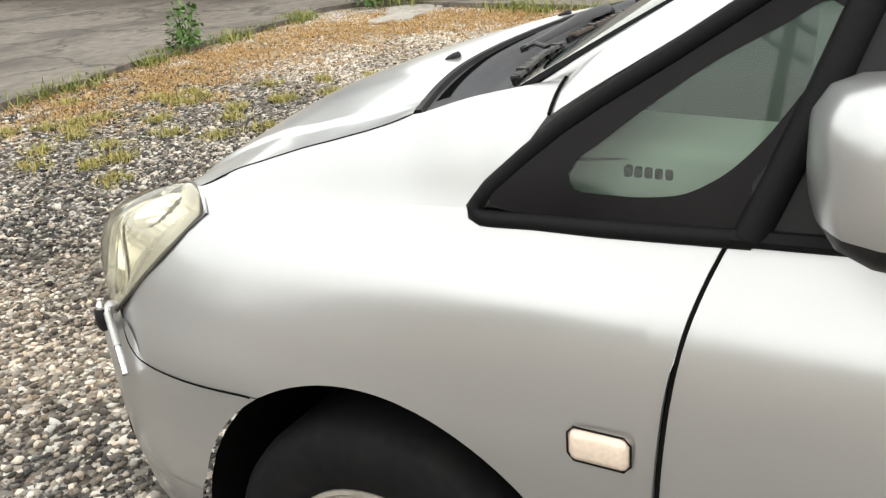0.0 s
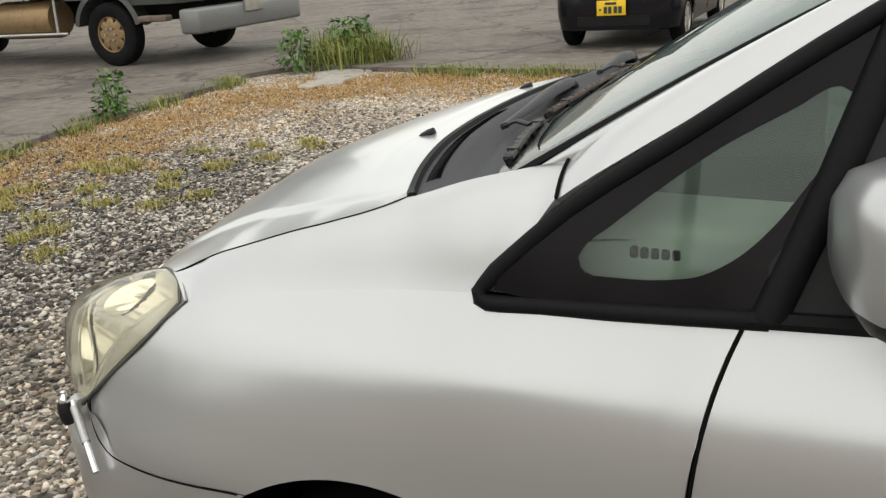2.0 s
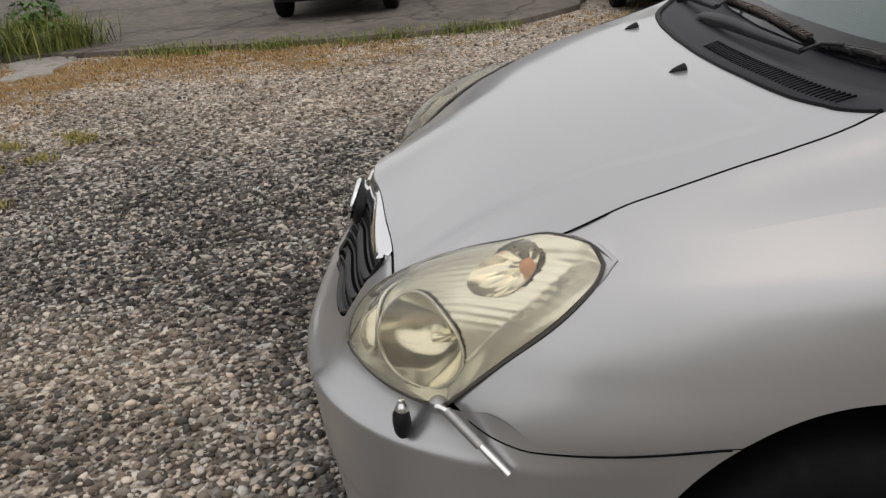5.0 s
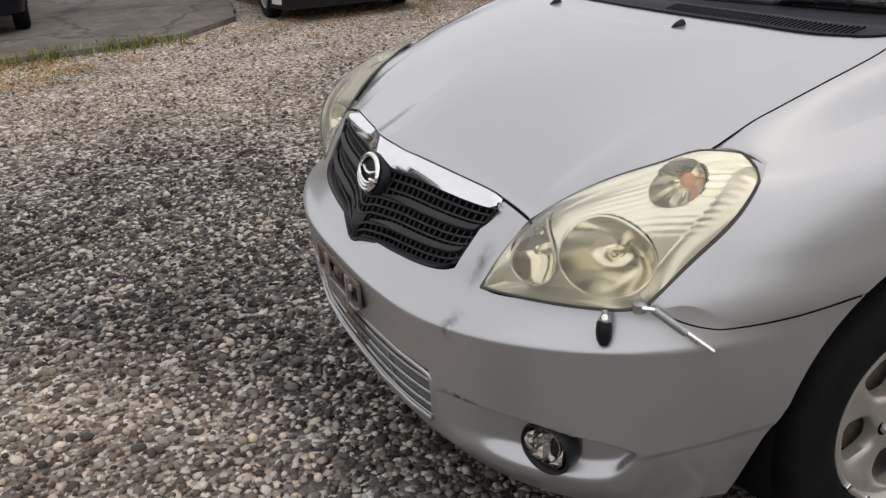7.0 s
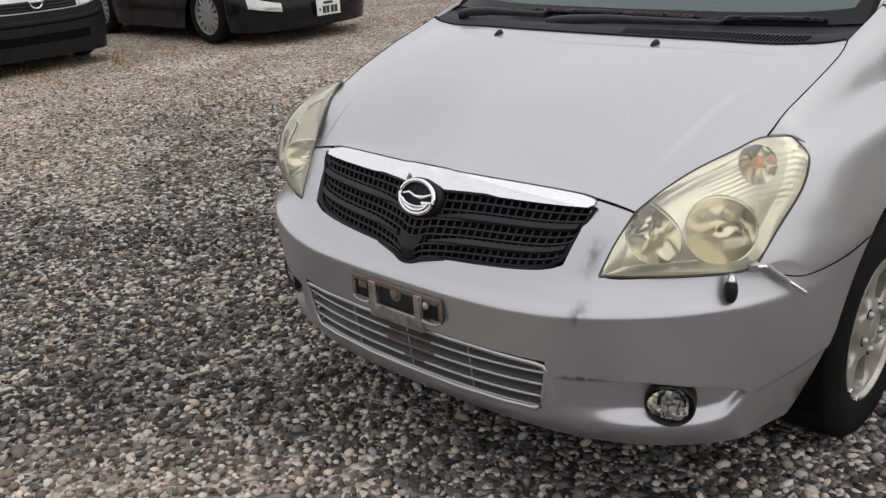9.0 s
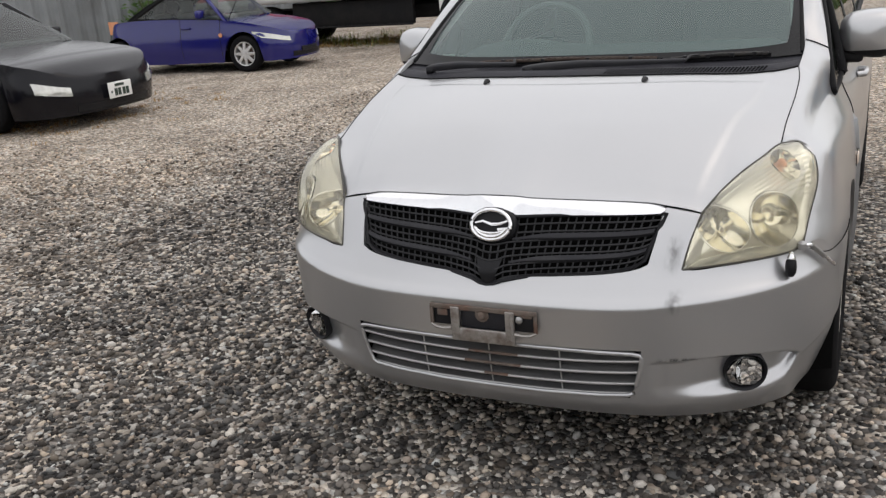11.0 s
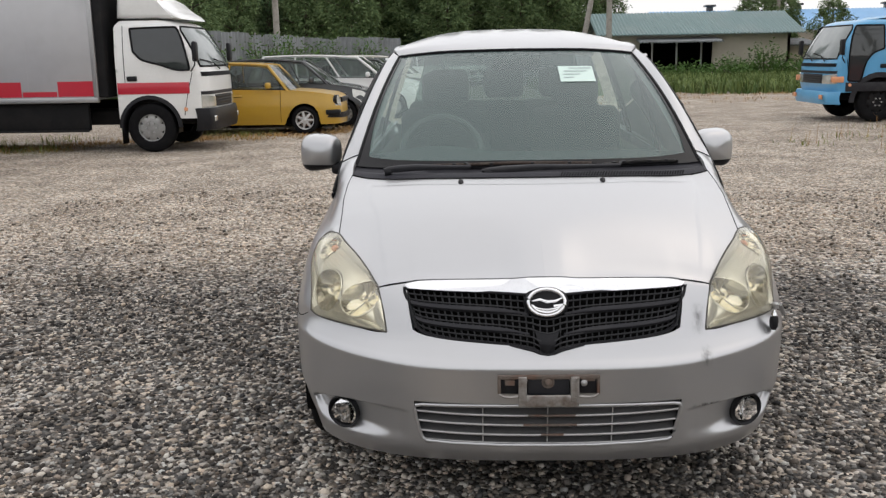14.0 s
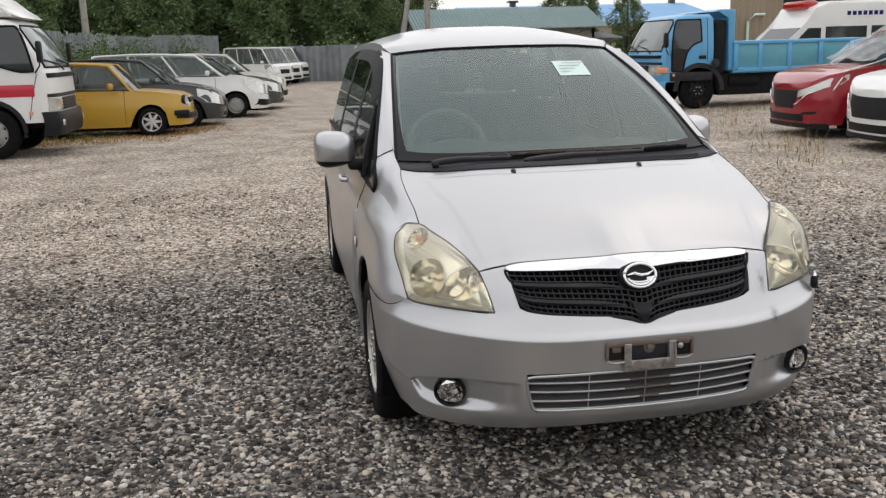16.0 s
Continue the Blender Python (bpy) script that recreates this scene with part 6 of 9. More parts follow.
# thin broken concrete skin on the gravel by the slab's corner
bm = bmesh.new()
for cx, cy, ra, rb, ph in ((-7.35, -4.25, 0.42, 0.30, 1.0), (-6.75, -4.02, 0.38, 0.24, 2.4), (-7.75, -4.0, 0.22, 0.16, 0.2)):
    ring = [(cx + ra * math.cos(a) * (1 + 0.25 * math.sin(3 * a + ph) + 0.12 * math.sin(8 * a) + 0.08 * math.sin(17 * a + 2)), cy + rb * math.sin(a) * (1 + 0.2 * math.cos(4 * a + ph))) for a in np.linspace(0, 2 * math.pi, 44)[:-1]]
    foot, lip = [bm.verts.new((x, y, 0.0)) for x, y in ring], [bm.verts.new((lerp(cx, x, 0.93), lerp(cy, y, 0.93), 0.022 + 0.006 * math.sin(5 * x + 7 * y))) for x, y in ring]
    mid = bm.verts.new((cx, cy, 0.036))
    for k in range(len(ring)):
        m = (k + 1) % len(ring)
        bm.faces.new([foot[k], foot[m], lip[m], lip[k]])
        bm.faces.new([lip[k], lip[m], mid])
bmesh.ops.recalc_face_normals(bm, faces=bm.faces)
PALE_CONCRETE = material("pale_concrete", (0.33, 0.31, 0.275), rough=0.9, grain=0.35, grain_scale=12, stain=0.5, stain_scale=4, bump=0.5, bump_scale=20)
tagged(part("concrete_patch", bm, PALE_CONCRETE, None, "", False), "pale spilled concrete patch lying on the gravel", "concrete patch")


# ---- weeds ----
def leaf_material(name, a, b, rough=0.7):
    m = bpy.data.materials.new(name)
    m.use_nodes = True
    n, l = m.node_tree.nodes, m.node_tree.links
    p = n["Principled BSDF"]
    p.inputs["Roughness"].default_value = rough
    p.inputs["Specular IOR Level"].default_value = 0.25
    g = n.new("ShaderNodeNewGeometry")
    r = n.new("ShaderNodeValToRGB")
    r.color_ramp.elements[0].color, r.color_ramp.elements[1].color = (*a, 1), (*b, 1)
    l.new(g.outputs["Random Per Island"], r.inputs["Fac"])
    l.new(r.outputs["Color"], p.inputs["Base Color"])
    return m


DRY = leaf_material("dry_grass", (0.30, 0.160, 0.055), (0.50, 0.345, 0.150))
GREEN = leaf_material("green_grass", (0.10, 0.14, 0.03), (0.30, 0.30, 0.09))
STRAW = leaf_material("yellowing_grass", (0.20, 0.19, 0.05), (0.44, 0.37, 0.13))
LUSH = leaf_material("lush_leaf", (0.05, 0.11, 0.025), (0.13, 0.22, 0.06))


def blades(name, xy, height, mat, label, category="weeds", lean=0.5, width=0.004, kind="stuff", z0=0.0):
    """Thin bent blades standing at given places."""
    n = len(xy)
    h = height * rng.uniform(0.5, 1.3, n)
    a, s = rng.uniform(0, 2 * np.pi, n), np.abs(rng.normal(0, lean, n))
    d = np.stack([np.cos(a), np.sin(a)], 1)
    w = np.stack([-np.sin(a), np.cos(a)], 1) * (width * rng.uniform(0.6, 1.4, n))[:, None]
    z = np.zeros((n, 1)) + z0
    p0, p1 = np.c_[xy - w, z], np.c_[xy + w, z]
    m = xy + d * (h * s * 0.35)[:, None]
    q0, q1 = np.c_[m - 0.8 * w, z + (h * 0.6)[:, None]], np.c_[m + 0.8 * w, z + (h * 0.6)[:, None]]
    t = np.c_[xy + d * (h * s)[:, None], z + (h * (1 - 0.25 * s.clip(0, 2)))[:, None]]
    v = np.stack([p0, p1, q1, q0, t], 1).reshape(-1, 3)
    o = 5 * np.arange(n)[:, None]
    f = np.concatenate([o + [0, 1, 2], o + [0, 2, 3], o + [3, 2, 4]])
    return tagged(quick_mesh(name, v, f, mat), label, category, "", kind)


def along(pts, per_m, spread):
    out = []
    for (ax, ay), (bx, by) in zip(pts, pts[1:]):
        k = int(math.hypot(bx - ax, by - ay) * per_m)
        t = rng.uniform(0, 1, k)
        out.append(np.stack([lerp(ax, bx, t), lerp(ay, by, t)], 1) + rng.normal(0, 1, (k, 2)) * spread)
    return np.concatenate(out)


def clumped(xy, per, r):
    return np.repeat(xy, per, 0) + rng.normal(0, r, (len(xy) * per, 2))


band = along([(-2.2, -4.3), (-4.3, -4.4), (-6.3, -4.1), (-6.9, -3.2), (-6.7, -2.0), (-6.6, -0.8)], 190, (0.50, 0.56))
blades("dry_grass", clumped(band, 20, 0.07), 0.028, DRY, "low dry orange-brown grass over the gravel", lean=1.9, width=0.0042)
band = along([(-6.9, 0.6), (-7.6, 1.6), (-7.4, 3.5), (-6.9, 6.5)], 22, (0.5, 0.5))
blades("dry_grass", clumped(band, 12, 0.06), 0.035, DRY, "dry brown grass tufts on pale gravel", lean=0.9, width=0.005)
spots = along([(-1.8, -3.4), (-3.2, -3.6), (-3.6, -2.6), (-2.2, -2.4), (-1.4, -3.0), (-1.9, -4.0)], 6, (0.35, 0.35))
blades("grass_tufts", clumped(spots, 95, 0.050), 0.055, STRAW, "small yellow-green grass tufts in the gravel", lean=1.2, width=0.0035)
spots = along(edge[3:9], 4, (0.10, 0.06))
blades("grass_tufts", clumped(spots, 60, 0.10), 0.11, GREEN, "green grass growing along the broken slab edge", lean=1.1, width=0.005)
spots = along([(-7.4, -3.3), (-7.2, -2.2), (-7.1, -0.9), (-7.35, 0.5)], 5, (0.08, 0.12))
blades("grass_tufts", clumped(spots, 80, 0.14), 0.11, GREEN, "green and straw grass along the slab edge", lean=1.0, width=0.005)


def leafy_weed(name, at, height, radius, leaves, label, leaf=0.05):
    w = thing(name, label, "plant", at)
    bm = bmesh.new()
    for k in range(5):
        a = k * 1.3
        tube_into(bm, [(0, 0, 0), (0.3 * radius * math.cos(a), 0.3 * radius * math.sin(a), height * 0.5), (0.55 * radius * math.cos(a + 0.4), 0.55 * radius * math.sin(a + 0.4), height * 0.92)], [0.008, 0.006, 0.003], 5)
    part("stem", bm, LUSH, w)
    verts, faces = [], []
    for k in range(leaves):
        z = height * rng.uniform(0.08, 1.0)
        r = radius * math.sqrt(rng.uniform(0, 1)) * (1.05 - 0.5 * z / height)
        a = rng.uniform(0, 2 * math.pi)
        c = np.array([r * math.cos(a), r * math.sin(a), z])
        d = np.array([math.cos(a + rng.normal(0, 0.7)), math.sin(a + rng.normal(0, 0.7)), rng.normal(-0.1, 0.5)])
        d /= np.linalg.norm(d)
        s = np.cross(d, (0, 0, 1))
        s /= np.linalg.norm(s) + 1e-6
        ln = leaf * rng.uniform(0.6, 1.4)
        o = len(verts)
        verts += [c, c + d * ln * 0.5 + s * ln * 0.3, c + d * ln - np.array([0, 0, 0.2 * ln]), c + d * ln * 0.5 - s * ln * 0.3]
        faces.append((o, o + 1, o + 2, o + 3))
    ob = quick_mesh("leaves", np.array(verts), np.array(faces), LUSH)
    ob.parent = w
    tagged(ob, kind="stuff")
    return w


leafy_weed("leafy_weed", (-4.62, -5.02, 0.03), 0.42, 0.20, 260, "bushy green weed at the slab's broken edge", 0.07)
leafy_weed("leafy_weed", (-7.55, -4.95, 0.03), 0.50, 0.26, 220, "bushy green weed beside tall grass", 0.08)
tall = np.array([(-8.0, -4.75), (-8.3, -4.5), (-7.9, -4.45), (-8.5, -4.8), (-8.1, -4.2)])
blades("tall_grass", clumped(tall, 260, 0.20), 0.42, GREEN, "tall green grass clump on the slab's corner", lean=0.9, width=0.006)
leafy_weed("leafy_weed", (-8.2, -4.55, 0.03), 0.55, 0.38, 420, "bushy green weed within tall grass", 0.09)


# ---- other vehicles: each faces -y in its own space ----
def paint(name, colour, rough=0.3, metal=0.0, stain=0.2, coat=0.5, spec=0.5):
    return material(name, colour, rough=rough, metal=metal, coat=coat, spec=spec, grain=0.06, grain_scale=30, stain=stain, stain_scale=2.5, stain_colour=tuple(0.62 * c + 0.006 for c in colour))


CAR_GLASS = glass("car_glass", (0.60, 0.66, 0.64), haze=0.05)
LAMP_GLASS = material("lamp_glass", (0.62, 0.62, 0.58), rough=0.1, metal=0.5, coat=0.6, grain=0.3, grain_scale=25)
WHITE_PAINT = paint("white_paint", (0.78, 0.78, 0.76))
PLATE = material("plate_white", (0.78, 0.78, 0.76), rough=0.4, grain=0.03)
PLATE_YELLOW = material("plate_yellow", (0.80, 0.52, 0.02), rough=0.4, grain=0.03)
PLATE_INK = material("plate_ink", (0.02, 0.04, 0.03), rough=0.5)
BRIGHT_RIM = material("bright_alloy", (0.66, 0.66, 0.66), rough=0.35, metal=0.5, grain=0.1, grain_scale=40, stain=0.3, stain_scale=9)
STEEL_RIM = material("steel_rim", (0.34, 0.34, 0.33), rough=0.45, metal=0.5, stain=0.5, stain_scale=9)


def plate(parent, at, mat=None, w=0.33, h=0.165, rx=0.0):
    """A number plate whose characters are plain bars."""
    p = new("number_plate")
    p.parent = parent
    p.matrix_basis = pose(*at, rx, 0, 0)
    block("plate_sheet", (-w / 2, -0.004, -h / 2), (w / 2, 0.004, h / 2), mat or PLATE, p, "", 0.003)
    for x0, x1, z0, z1 in ((-0.07, 0.06, 0.035, 0.062), (-0.085, -0.045, -0.06, 0.015), (-0.035, 0.005, -0.06, 0.015), (0.03, 0.07, -0.06, 0.015), (0.08, 0.12, -0.06, 0.015), (-0.135, -0.115, -0.03, -0.005)):
        block("plate_bar", (x0, -0.007, z0), (x1, -0.003, z1), PLATE_INK, p, "", 0.0)


def road_car(name, label, category, at, rz, L, W, deck, cab, wheels, colour, zb=0.2, r=0.29, spokes=0, bumper=None, lamp=(0.3, 0.62, 0.55, 0.95), grille=(0.0, 0.2, 0.5, 0.8),
             plate_mat="white", plate_z=0.42, corner=2.6, seats=True, rim=None, group="", pillars=True, tumble=0.05, glass_mat=None, windows=0, post=None, wing=False):
    """A passenger car. deck: (y, z) pairs of hood, belt and tail; cab: y and z of windscreen foot and head, rear head and foot, and roof half width."""
    car = thing(name, label, category, at, rz, group)
    dk = table(*deck)
    hw = W / 2
    front_round, rear_round = 0.55, 0.5

    def half(y, z):
        k = tumble * smooth(0.5, 1.0, (z - zb) / (dk(y) - zb + 1e-6)) + 0.03 * (1 - smooth(zb, zb + 0.2, z))
        if y < front_round:
            s = max(0.0, 1 - ((front_round - y) / front_round) ** corner) ** (1 / corner)
        elif y > L - rear_round:
            s = max(0.0, 1 - ((y - L + rear_round) / rear_round) ** 3) ** (1 / 3)
        else:
            s = 1.0
        return s * (hw - k)

    def low(y):
        z = zb
        for w in wheels:
            d = (r + 0.055) ** 2 - (y - w) ** 2
            if d > 0:
                z = max(z, r + math.sqrt(d))
        return z

    def nose_lean(v):
        return 0.06 * abs(v - 0.42) ** 1.6

    def side(u, v):
        a = u * math.pi
        # ease the columns: denser round the ends
        y = L / 2 - L / 2 * (math.copysign(abs(math.cos(a)) ** 0.62, math.cos(a)))
        z = lerp(low(y), dk(y), v)
        x = half(y, z)
        return np.array([x, y + (nose_lean(v) if y < 0.5 else -nose_lean(v) if y > L - 0.5 else 0) * (1 if y < 0.5 else 1), z])

    bm = bmesh.new()
    for sd in (1, -1):
        patch_into(bm, side, 72, 10, sd, 0.0)

    def top(u, v):
        y = L / 2 - L / 2 * (math.copysign(abs(math.cos(v * math.pi)) ** 0.62, math.cos(v * math.pi)))
        x = lerp(-1, 1, u) * half(y, dk(y))
        yy = y + (nose_lean(1.0) if y < 0.5 else -nose_lean(1.0) if y > L - 0.5 else 0)
        return np.array([x, yy, dk(y) + 0.022 * (1 - (2 * u - 1) ** 2)])

    patch_into(bm, top, 12, 72, 1, 0.0)
    bmesh.ops.remove_doubles(bm, verts=bm.verts, dist=0.002)
    bmesh.ops.recalc_face_normals(bm, faces=bm.faces)
    body = part("body", bm, colour, car)
    y0, z0, y1, z1, y2, z2, y3, z3, rw = cab
    bw = hw - tumble - 0.03
    # roof, pillars and panes
    def roof(u, v):
        y = lerp(y1, y2, v)
        a = 2 * u - 1
        return np.array([a * rw, y, lerp(z1, z2, v) + 0.05 * math.sin(math.pi * v) + 0.03 * (1 - a * a) - 0.012])

    sheet("roof", roof, 12, 10, colour, car, "", lip=0.04)
    gm = glass_mat or CAR_GLASS
    sheet("windscreen", lambda u, v: np.array([lerp(-1, 1, u) * lerp(bw, rw, v), lerp(y0, y1, v) - 0.05 * (1 - (2 * u - 1) ** 2), lerp(z0, z1, v) + 0.01]), 10, 6, gm, car, "", lip=0)
    sheet("rear_window", lambda u, v: np.array([lerp(-1, 1, u) * lerp(bw, rw, v), lerp(y3, y2, v), lerp(z3, z2, v) + 0.01]), 8, 4, gm, car, "", lip=0)

    def pane(ya, yb, yc, yd, sd):
        """Side pane from the belt (ya to yb) to the roof (yc to yd)."""
        return lambda u, v: np.array([sd * lerp(bw + 0.004, rw + 0.004, v), lerp(lerp(ya, yb, u), lerp(yc, yd, u), v), lerp(lerp(dk(ya), dk(yb), u) + 0.012, lerp(z1, z2, smooth(y1, y2, lerp(yc, yd, u))) + 0.0, v)])

    nwin = windows or (3 if (y3 - y0) > 2.6 else 2)
    for sd in (1, -1):
        cuts = np.linspace(0, 1, nwin + 1)
        for k in range(nwin):
            a, b = cuts[k] + 0.018, cuts[k + 1] - 0.018
            sheet("side_window", pane(lerp(y0 + 0.12, y3 - 0.08, a), lerp(y0 + 0.12, y3 - 0.08, b), lerp(y1, y2, a), lerp(y1, y2, b), sd), 6, 4, gm, car, "", lip=0)
        for c in cuts:
            ya, yc = lerp(y0 + 0.06, y3 - 0.04, c), lerp(y1, y2, c)
            wd = 0.032 if c in (0.0, 1.0) else 0.022
            tube("pillar", [(sd * bw, ya, dk(ya) - 0.02), (sd * lerp(bw, rw, 0.5), lerp(ya, yc, 0.5), lerp(dk(ya), lerp(z1, z2, c), 0.5)), (sd * rw, yc, lerp(z1, z2, c) + 0.005)], wd, colour if c == 0.0 or not post else post, car, "", 6)
        tube("roof_rail", [(sd * rw, lerp(y1, y2, t), lerp(z1, z2, t) + 0.04 * math.sin(math.pi * t)) for t in np.linspace(0, 1, 9)], 0.026, colour, car, "", 6)
        tube("belt_seal", [(sd * (bw + 0.012), y, dk(y) + 0.006) for y in np.linspace(y0 + 0.1, y3 - 0.05, 10)], 0.010, RUBBER, car, "", 5)
        # door seams, handle, mirror, lamp
        for yy in (lerp(y0, y3, 0.08), lerp(y0, y3, 0.47)) + ((lerp(y0, y3, 0.78),) if nwin == 3 else ()):
            tube("door_seam", [(sd * (half(yy, z) + 0.0005), yy, z) for z in np.linspace(max(low(yy), zb + 0.06), dk(yy), 8)], 0.004, RUBBER, car, "", 4)
        yh = lerp(y0, y3, 0.41)
        zh = dk(yh) - 0.13
        block("door_handle", (min(sd * half(yh, zh), sd * (half(yh, zh) + 0.03)), yh - 0.08, zh - 0.015), (max(sd * half(yh, zh), sd * (half(yh, zh) + 0.03)), yh + 0.08, zh + 0.015), colour, car, "", 0.008)
        mx = bw + 0.11
        bm = bmesh.new()
        box_into(bm, (-0.085, -0.05, -0.06), (0.085, 0.05, 0.06), 0.035, pose(sd * mx, y0 + 0.42, dk(y0 + 0.42) + 0.085))
        part("door_mirror", bm, colour, car)
        la, lb, lz0, lz1 = lamp

        def lampfn(u, v, sd=sd):
            x = lerp(la, lb, u) * hw * 2
            x = min(x, hw * 0.985)
            v2 = lerp(lz0, lz1, v) + (lerp(0.0, 0.10, u) if wing else 0.0)
            lo, hi = 0.0, front_round
            for _ in range(18):
                m = (lo + hi) / 2
                if half(m, lerp(zb, dk(m), v2)) < x:
                    lo = m
                else:
                    hi = m
            y = hi
            return np.array([sd * x * 1.004, y + nose_lean(v2) - 0.012, lerp(zb, dk(y), v2)])

        sheet("headlight", lampfn, 8, 5, LAMP_GLASS, car, "", lip=0.02)
        bm = bmesh.new()
        rt = lambda u, v, sd=sd: np.array([sd * half(L - 0.10 + 0.02 * u, 0.7) * 1.005, lerp(L - 0.22, L - 0.02, u), lerp(0.62, 0.82, v)])
        patch_into(bm, rt, 3, 3, 1, 0.01)
        part("tail_lamp", bm, AMBER, car)

    def nosefn(x, v2, out):
        lo, hi = 0.0, front_round
        for _ in range(18):
            m = (lo + hi) / 2
            if half(m, lerp(zb, dk(m), v2)) < abs(x):
                lo = m
            else:
                hi = m
        return np.array([x, hi + nose_lean(v2) - out, lerp(zb, dk(hi), v2)])

    ga, gw, gz0, gz1 = grille
    if gw > 0:
        sheet("grille", lambda u, v: nosefn(lerp(-gw, gw, u) * W * (lerp(0.62, 1.0, v**1.5) if wing else 1.0), lerp(gz0, gz1, v), 0.008), 12, 4, BLACK_PLASTIC, car, "", lip=0.012)
        if wing:
            for sd in (1, -1):
                tube("chrome_wing", [nosefn(sd * W * lerp(gw * 0.72, lb, t), lerp(lerp(gz0, gz1, 0.22), lz0 + 0.06, smooth(0.0, 0.55, t)), 0.016) for t in np.linspace(0, 0.6, 9)], 0.006, CHROME, car, "", 6)
                sheet("fog_slot", lambda u, v, sd=sd: nosefn(sd * lerp(0.27, 0.40, u) * W, lerp(0.25, 0.31, v), 0.006), 6, 3, BLACK_PLASTIC, car, "", lip=0.004)
            sheet("lower_lip", lambda u, v: nosefn(lerp(-0.46, 0.46, u) * W, lerp(-0.08, 0.03, v), 0.02), 20, 4, BLACK_PLASTIC, car, "black plastic lower lip", lip=0.03)
        for k in range(0 if wing else 3):
            v = lerp(gz0, gz1, (k + 0.5) / 3)
            tube("grille_bar", [nosefn(x, v, 0.014) for x in np.linspace(-gw * W, gw * W, 9)], 0.008, GREY_PLASTIC, car, "", 5)
    if bumper:
        sheet("bumper", lambda u, v: nosefn(lerp(-0.485, 0.485, u) * W, lerp(bumper[0], bumper[1], v), 0.035), 24, 5, bumper[2], car, "", lip=0.04)
        if bumper[1] - bumper[0] > 0.5:
            for va, vb, wa in ((0.20, 0.36, 0.30), (0.52, 0.56, 0.40)):
                sheet("air_intake", lambda u, v, va=va, vb=vb, wa=wa: nosefn(lerp(-wa, wa, u) * W, lerp(va, vb, v), 0.039), 14, 3, DARK_INSIDE, car, "", lip=0.004)
            sheet("bumper_trim", lambda u, v: nosefn(lerp(-0.47, 0.47, u) * W, lerp(0.60, 0.63, v), 0.042), 20, 2, GREY_PLASTIC, car, "", lip=0.006)
    else:
        sheet("air_intake", lambda u, v: nosefn(lerp(-0.28, 0.28, u) * W, lerp(0.08, 0.26, v), 0.008), 12, 3, BLACK_PLASTIC, car, "", lip=0.01)
    if plate_mat:
        q = nosefn(0.0, (plate_z - zb) / (dk(0.1) - zb), 0.045)
        plate(car, (0, q[1], plate_z), PLATE_YELLOW if plate_mat == "yellow" else PLATE, rx=0)
    for w in wheels:
        for sd in (1, -1):
            if spokes:
                wheel_into(car, (sd * (hw - 0.10), w, r), sd, radius=r, rim=r * 0.66, width=0.17, spokes=spokes, rim_material=rim or ALLOY, spoke_w=0.022)
            else:
                wheel_into(car, (sd * (hw - 0.10), w, r), sd, radius=r, rim=r * 0.63, width=0.16, spokes=12, rim_material=rim or STEEL_RIM, spoke_w=0.03, hub=r * 0.3)
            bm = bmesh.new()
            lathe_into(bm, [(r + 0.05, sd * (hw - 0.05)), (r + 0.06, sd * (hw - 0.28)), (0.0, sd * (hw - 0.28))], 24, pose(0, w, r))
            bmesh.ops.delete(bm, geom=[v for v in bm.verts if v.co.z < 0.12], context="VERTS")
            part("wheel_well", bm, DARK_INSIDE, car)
    block("underbody", (-hw + 0.22, 0.35, zb - 0.02), (hw - 0.22, L - 0.35, zb + 0.06), DARK_INSIDE, car, "", 0.02)
    if seats:
        for x in (-0.34, 0.34):
            for k, yy in enumerate((lerp(y0, y3, 0.46), lerp(y0, y3, 0.75))):
                bm = bmesh.new()
                zt = lerp(dk(yy), z1, 0.25)
                box_into(bm, (x - 0.22, yy, dk(yy) - 0.3), (x + 0.22, yy + 0.14, zt), 0.05)
                box_into(bm, (x - 0.12, yy + 0.03, zt), (x + 0.12, yy + 0.12, zt + 0.17), 0.04)
                part("seat", bm, CLOTH, car)
        block("dashboard", (-bw + 0.03, y0 + 0.15, dk(y0) - 0.1), (bw - 0.03, y0 + 0.45, dk(y0 + 0.4) + 0.03), DASH, car, "", 0.03)
    return car


BLACK_PAINT = paint("black_paint", (0.006, 0.006, 0.009), rough=0.18, coat=0.0, spec=0.3, stain=0.05)
NAVY = paint("blue_paint", (0.007, 0.008, 0.135), rough=0.2)
MUSTARD = paint("mustard_paint", (0.50, 0.30, 0.028), rough=0.35)
DARK_GREY = paint("dark_grey_paint", (0.03, 0.032, 0.034), rough=0.25)
GREY_GREEN = paint("grey_paint", (0.075, 0.085, 0.08), rough=0.25, metal=0.5)
RED = paint("red_paint", (0.30, 0.012, 0.022), rough=0.2, metal=0.2)
CREAM = paint("cream_paint", (0.72, 0.70, 0.64))

# black kei van on the slab
road_car("kei_van", "black kei van with a yellow number plate standing on concrete", "van", (-8.65, -1.4, 0.055), 90, 3.39, 1.475, ((0, 0.82), (0.35, 0.95), (0.7, 1.02), (3.39, 1.05)),
         (0.55, 1.02, 1.05, 1.66, 3.15, 1.70, 3.33, 1.05, 0.62), (0.62, 3.0), BLACK_PAINT, zb=0.22, r=0.275, lamp=(0.24, 0.49, 0.62, 0.9), grille=(0, 0.2, 0.66, 0.86), plate_mat="yellow", plate_z=0.47, corner=4.0, spokes=8)
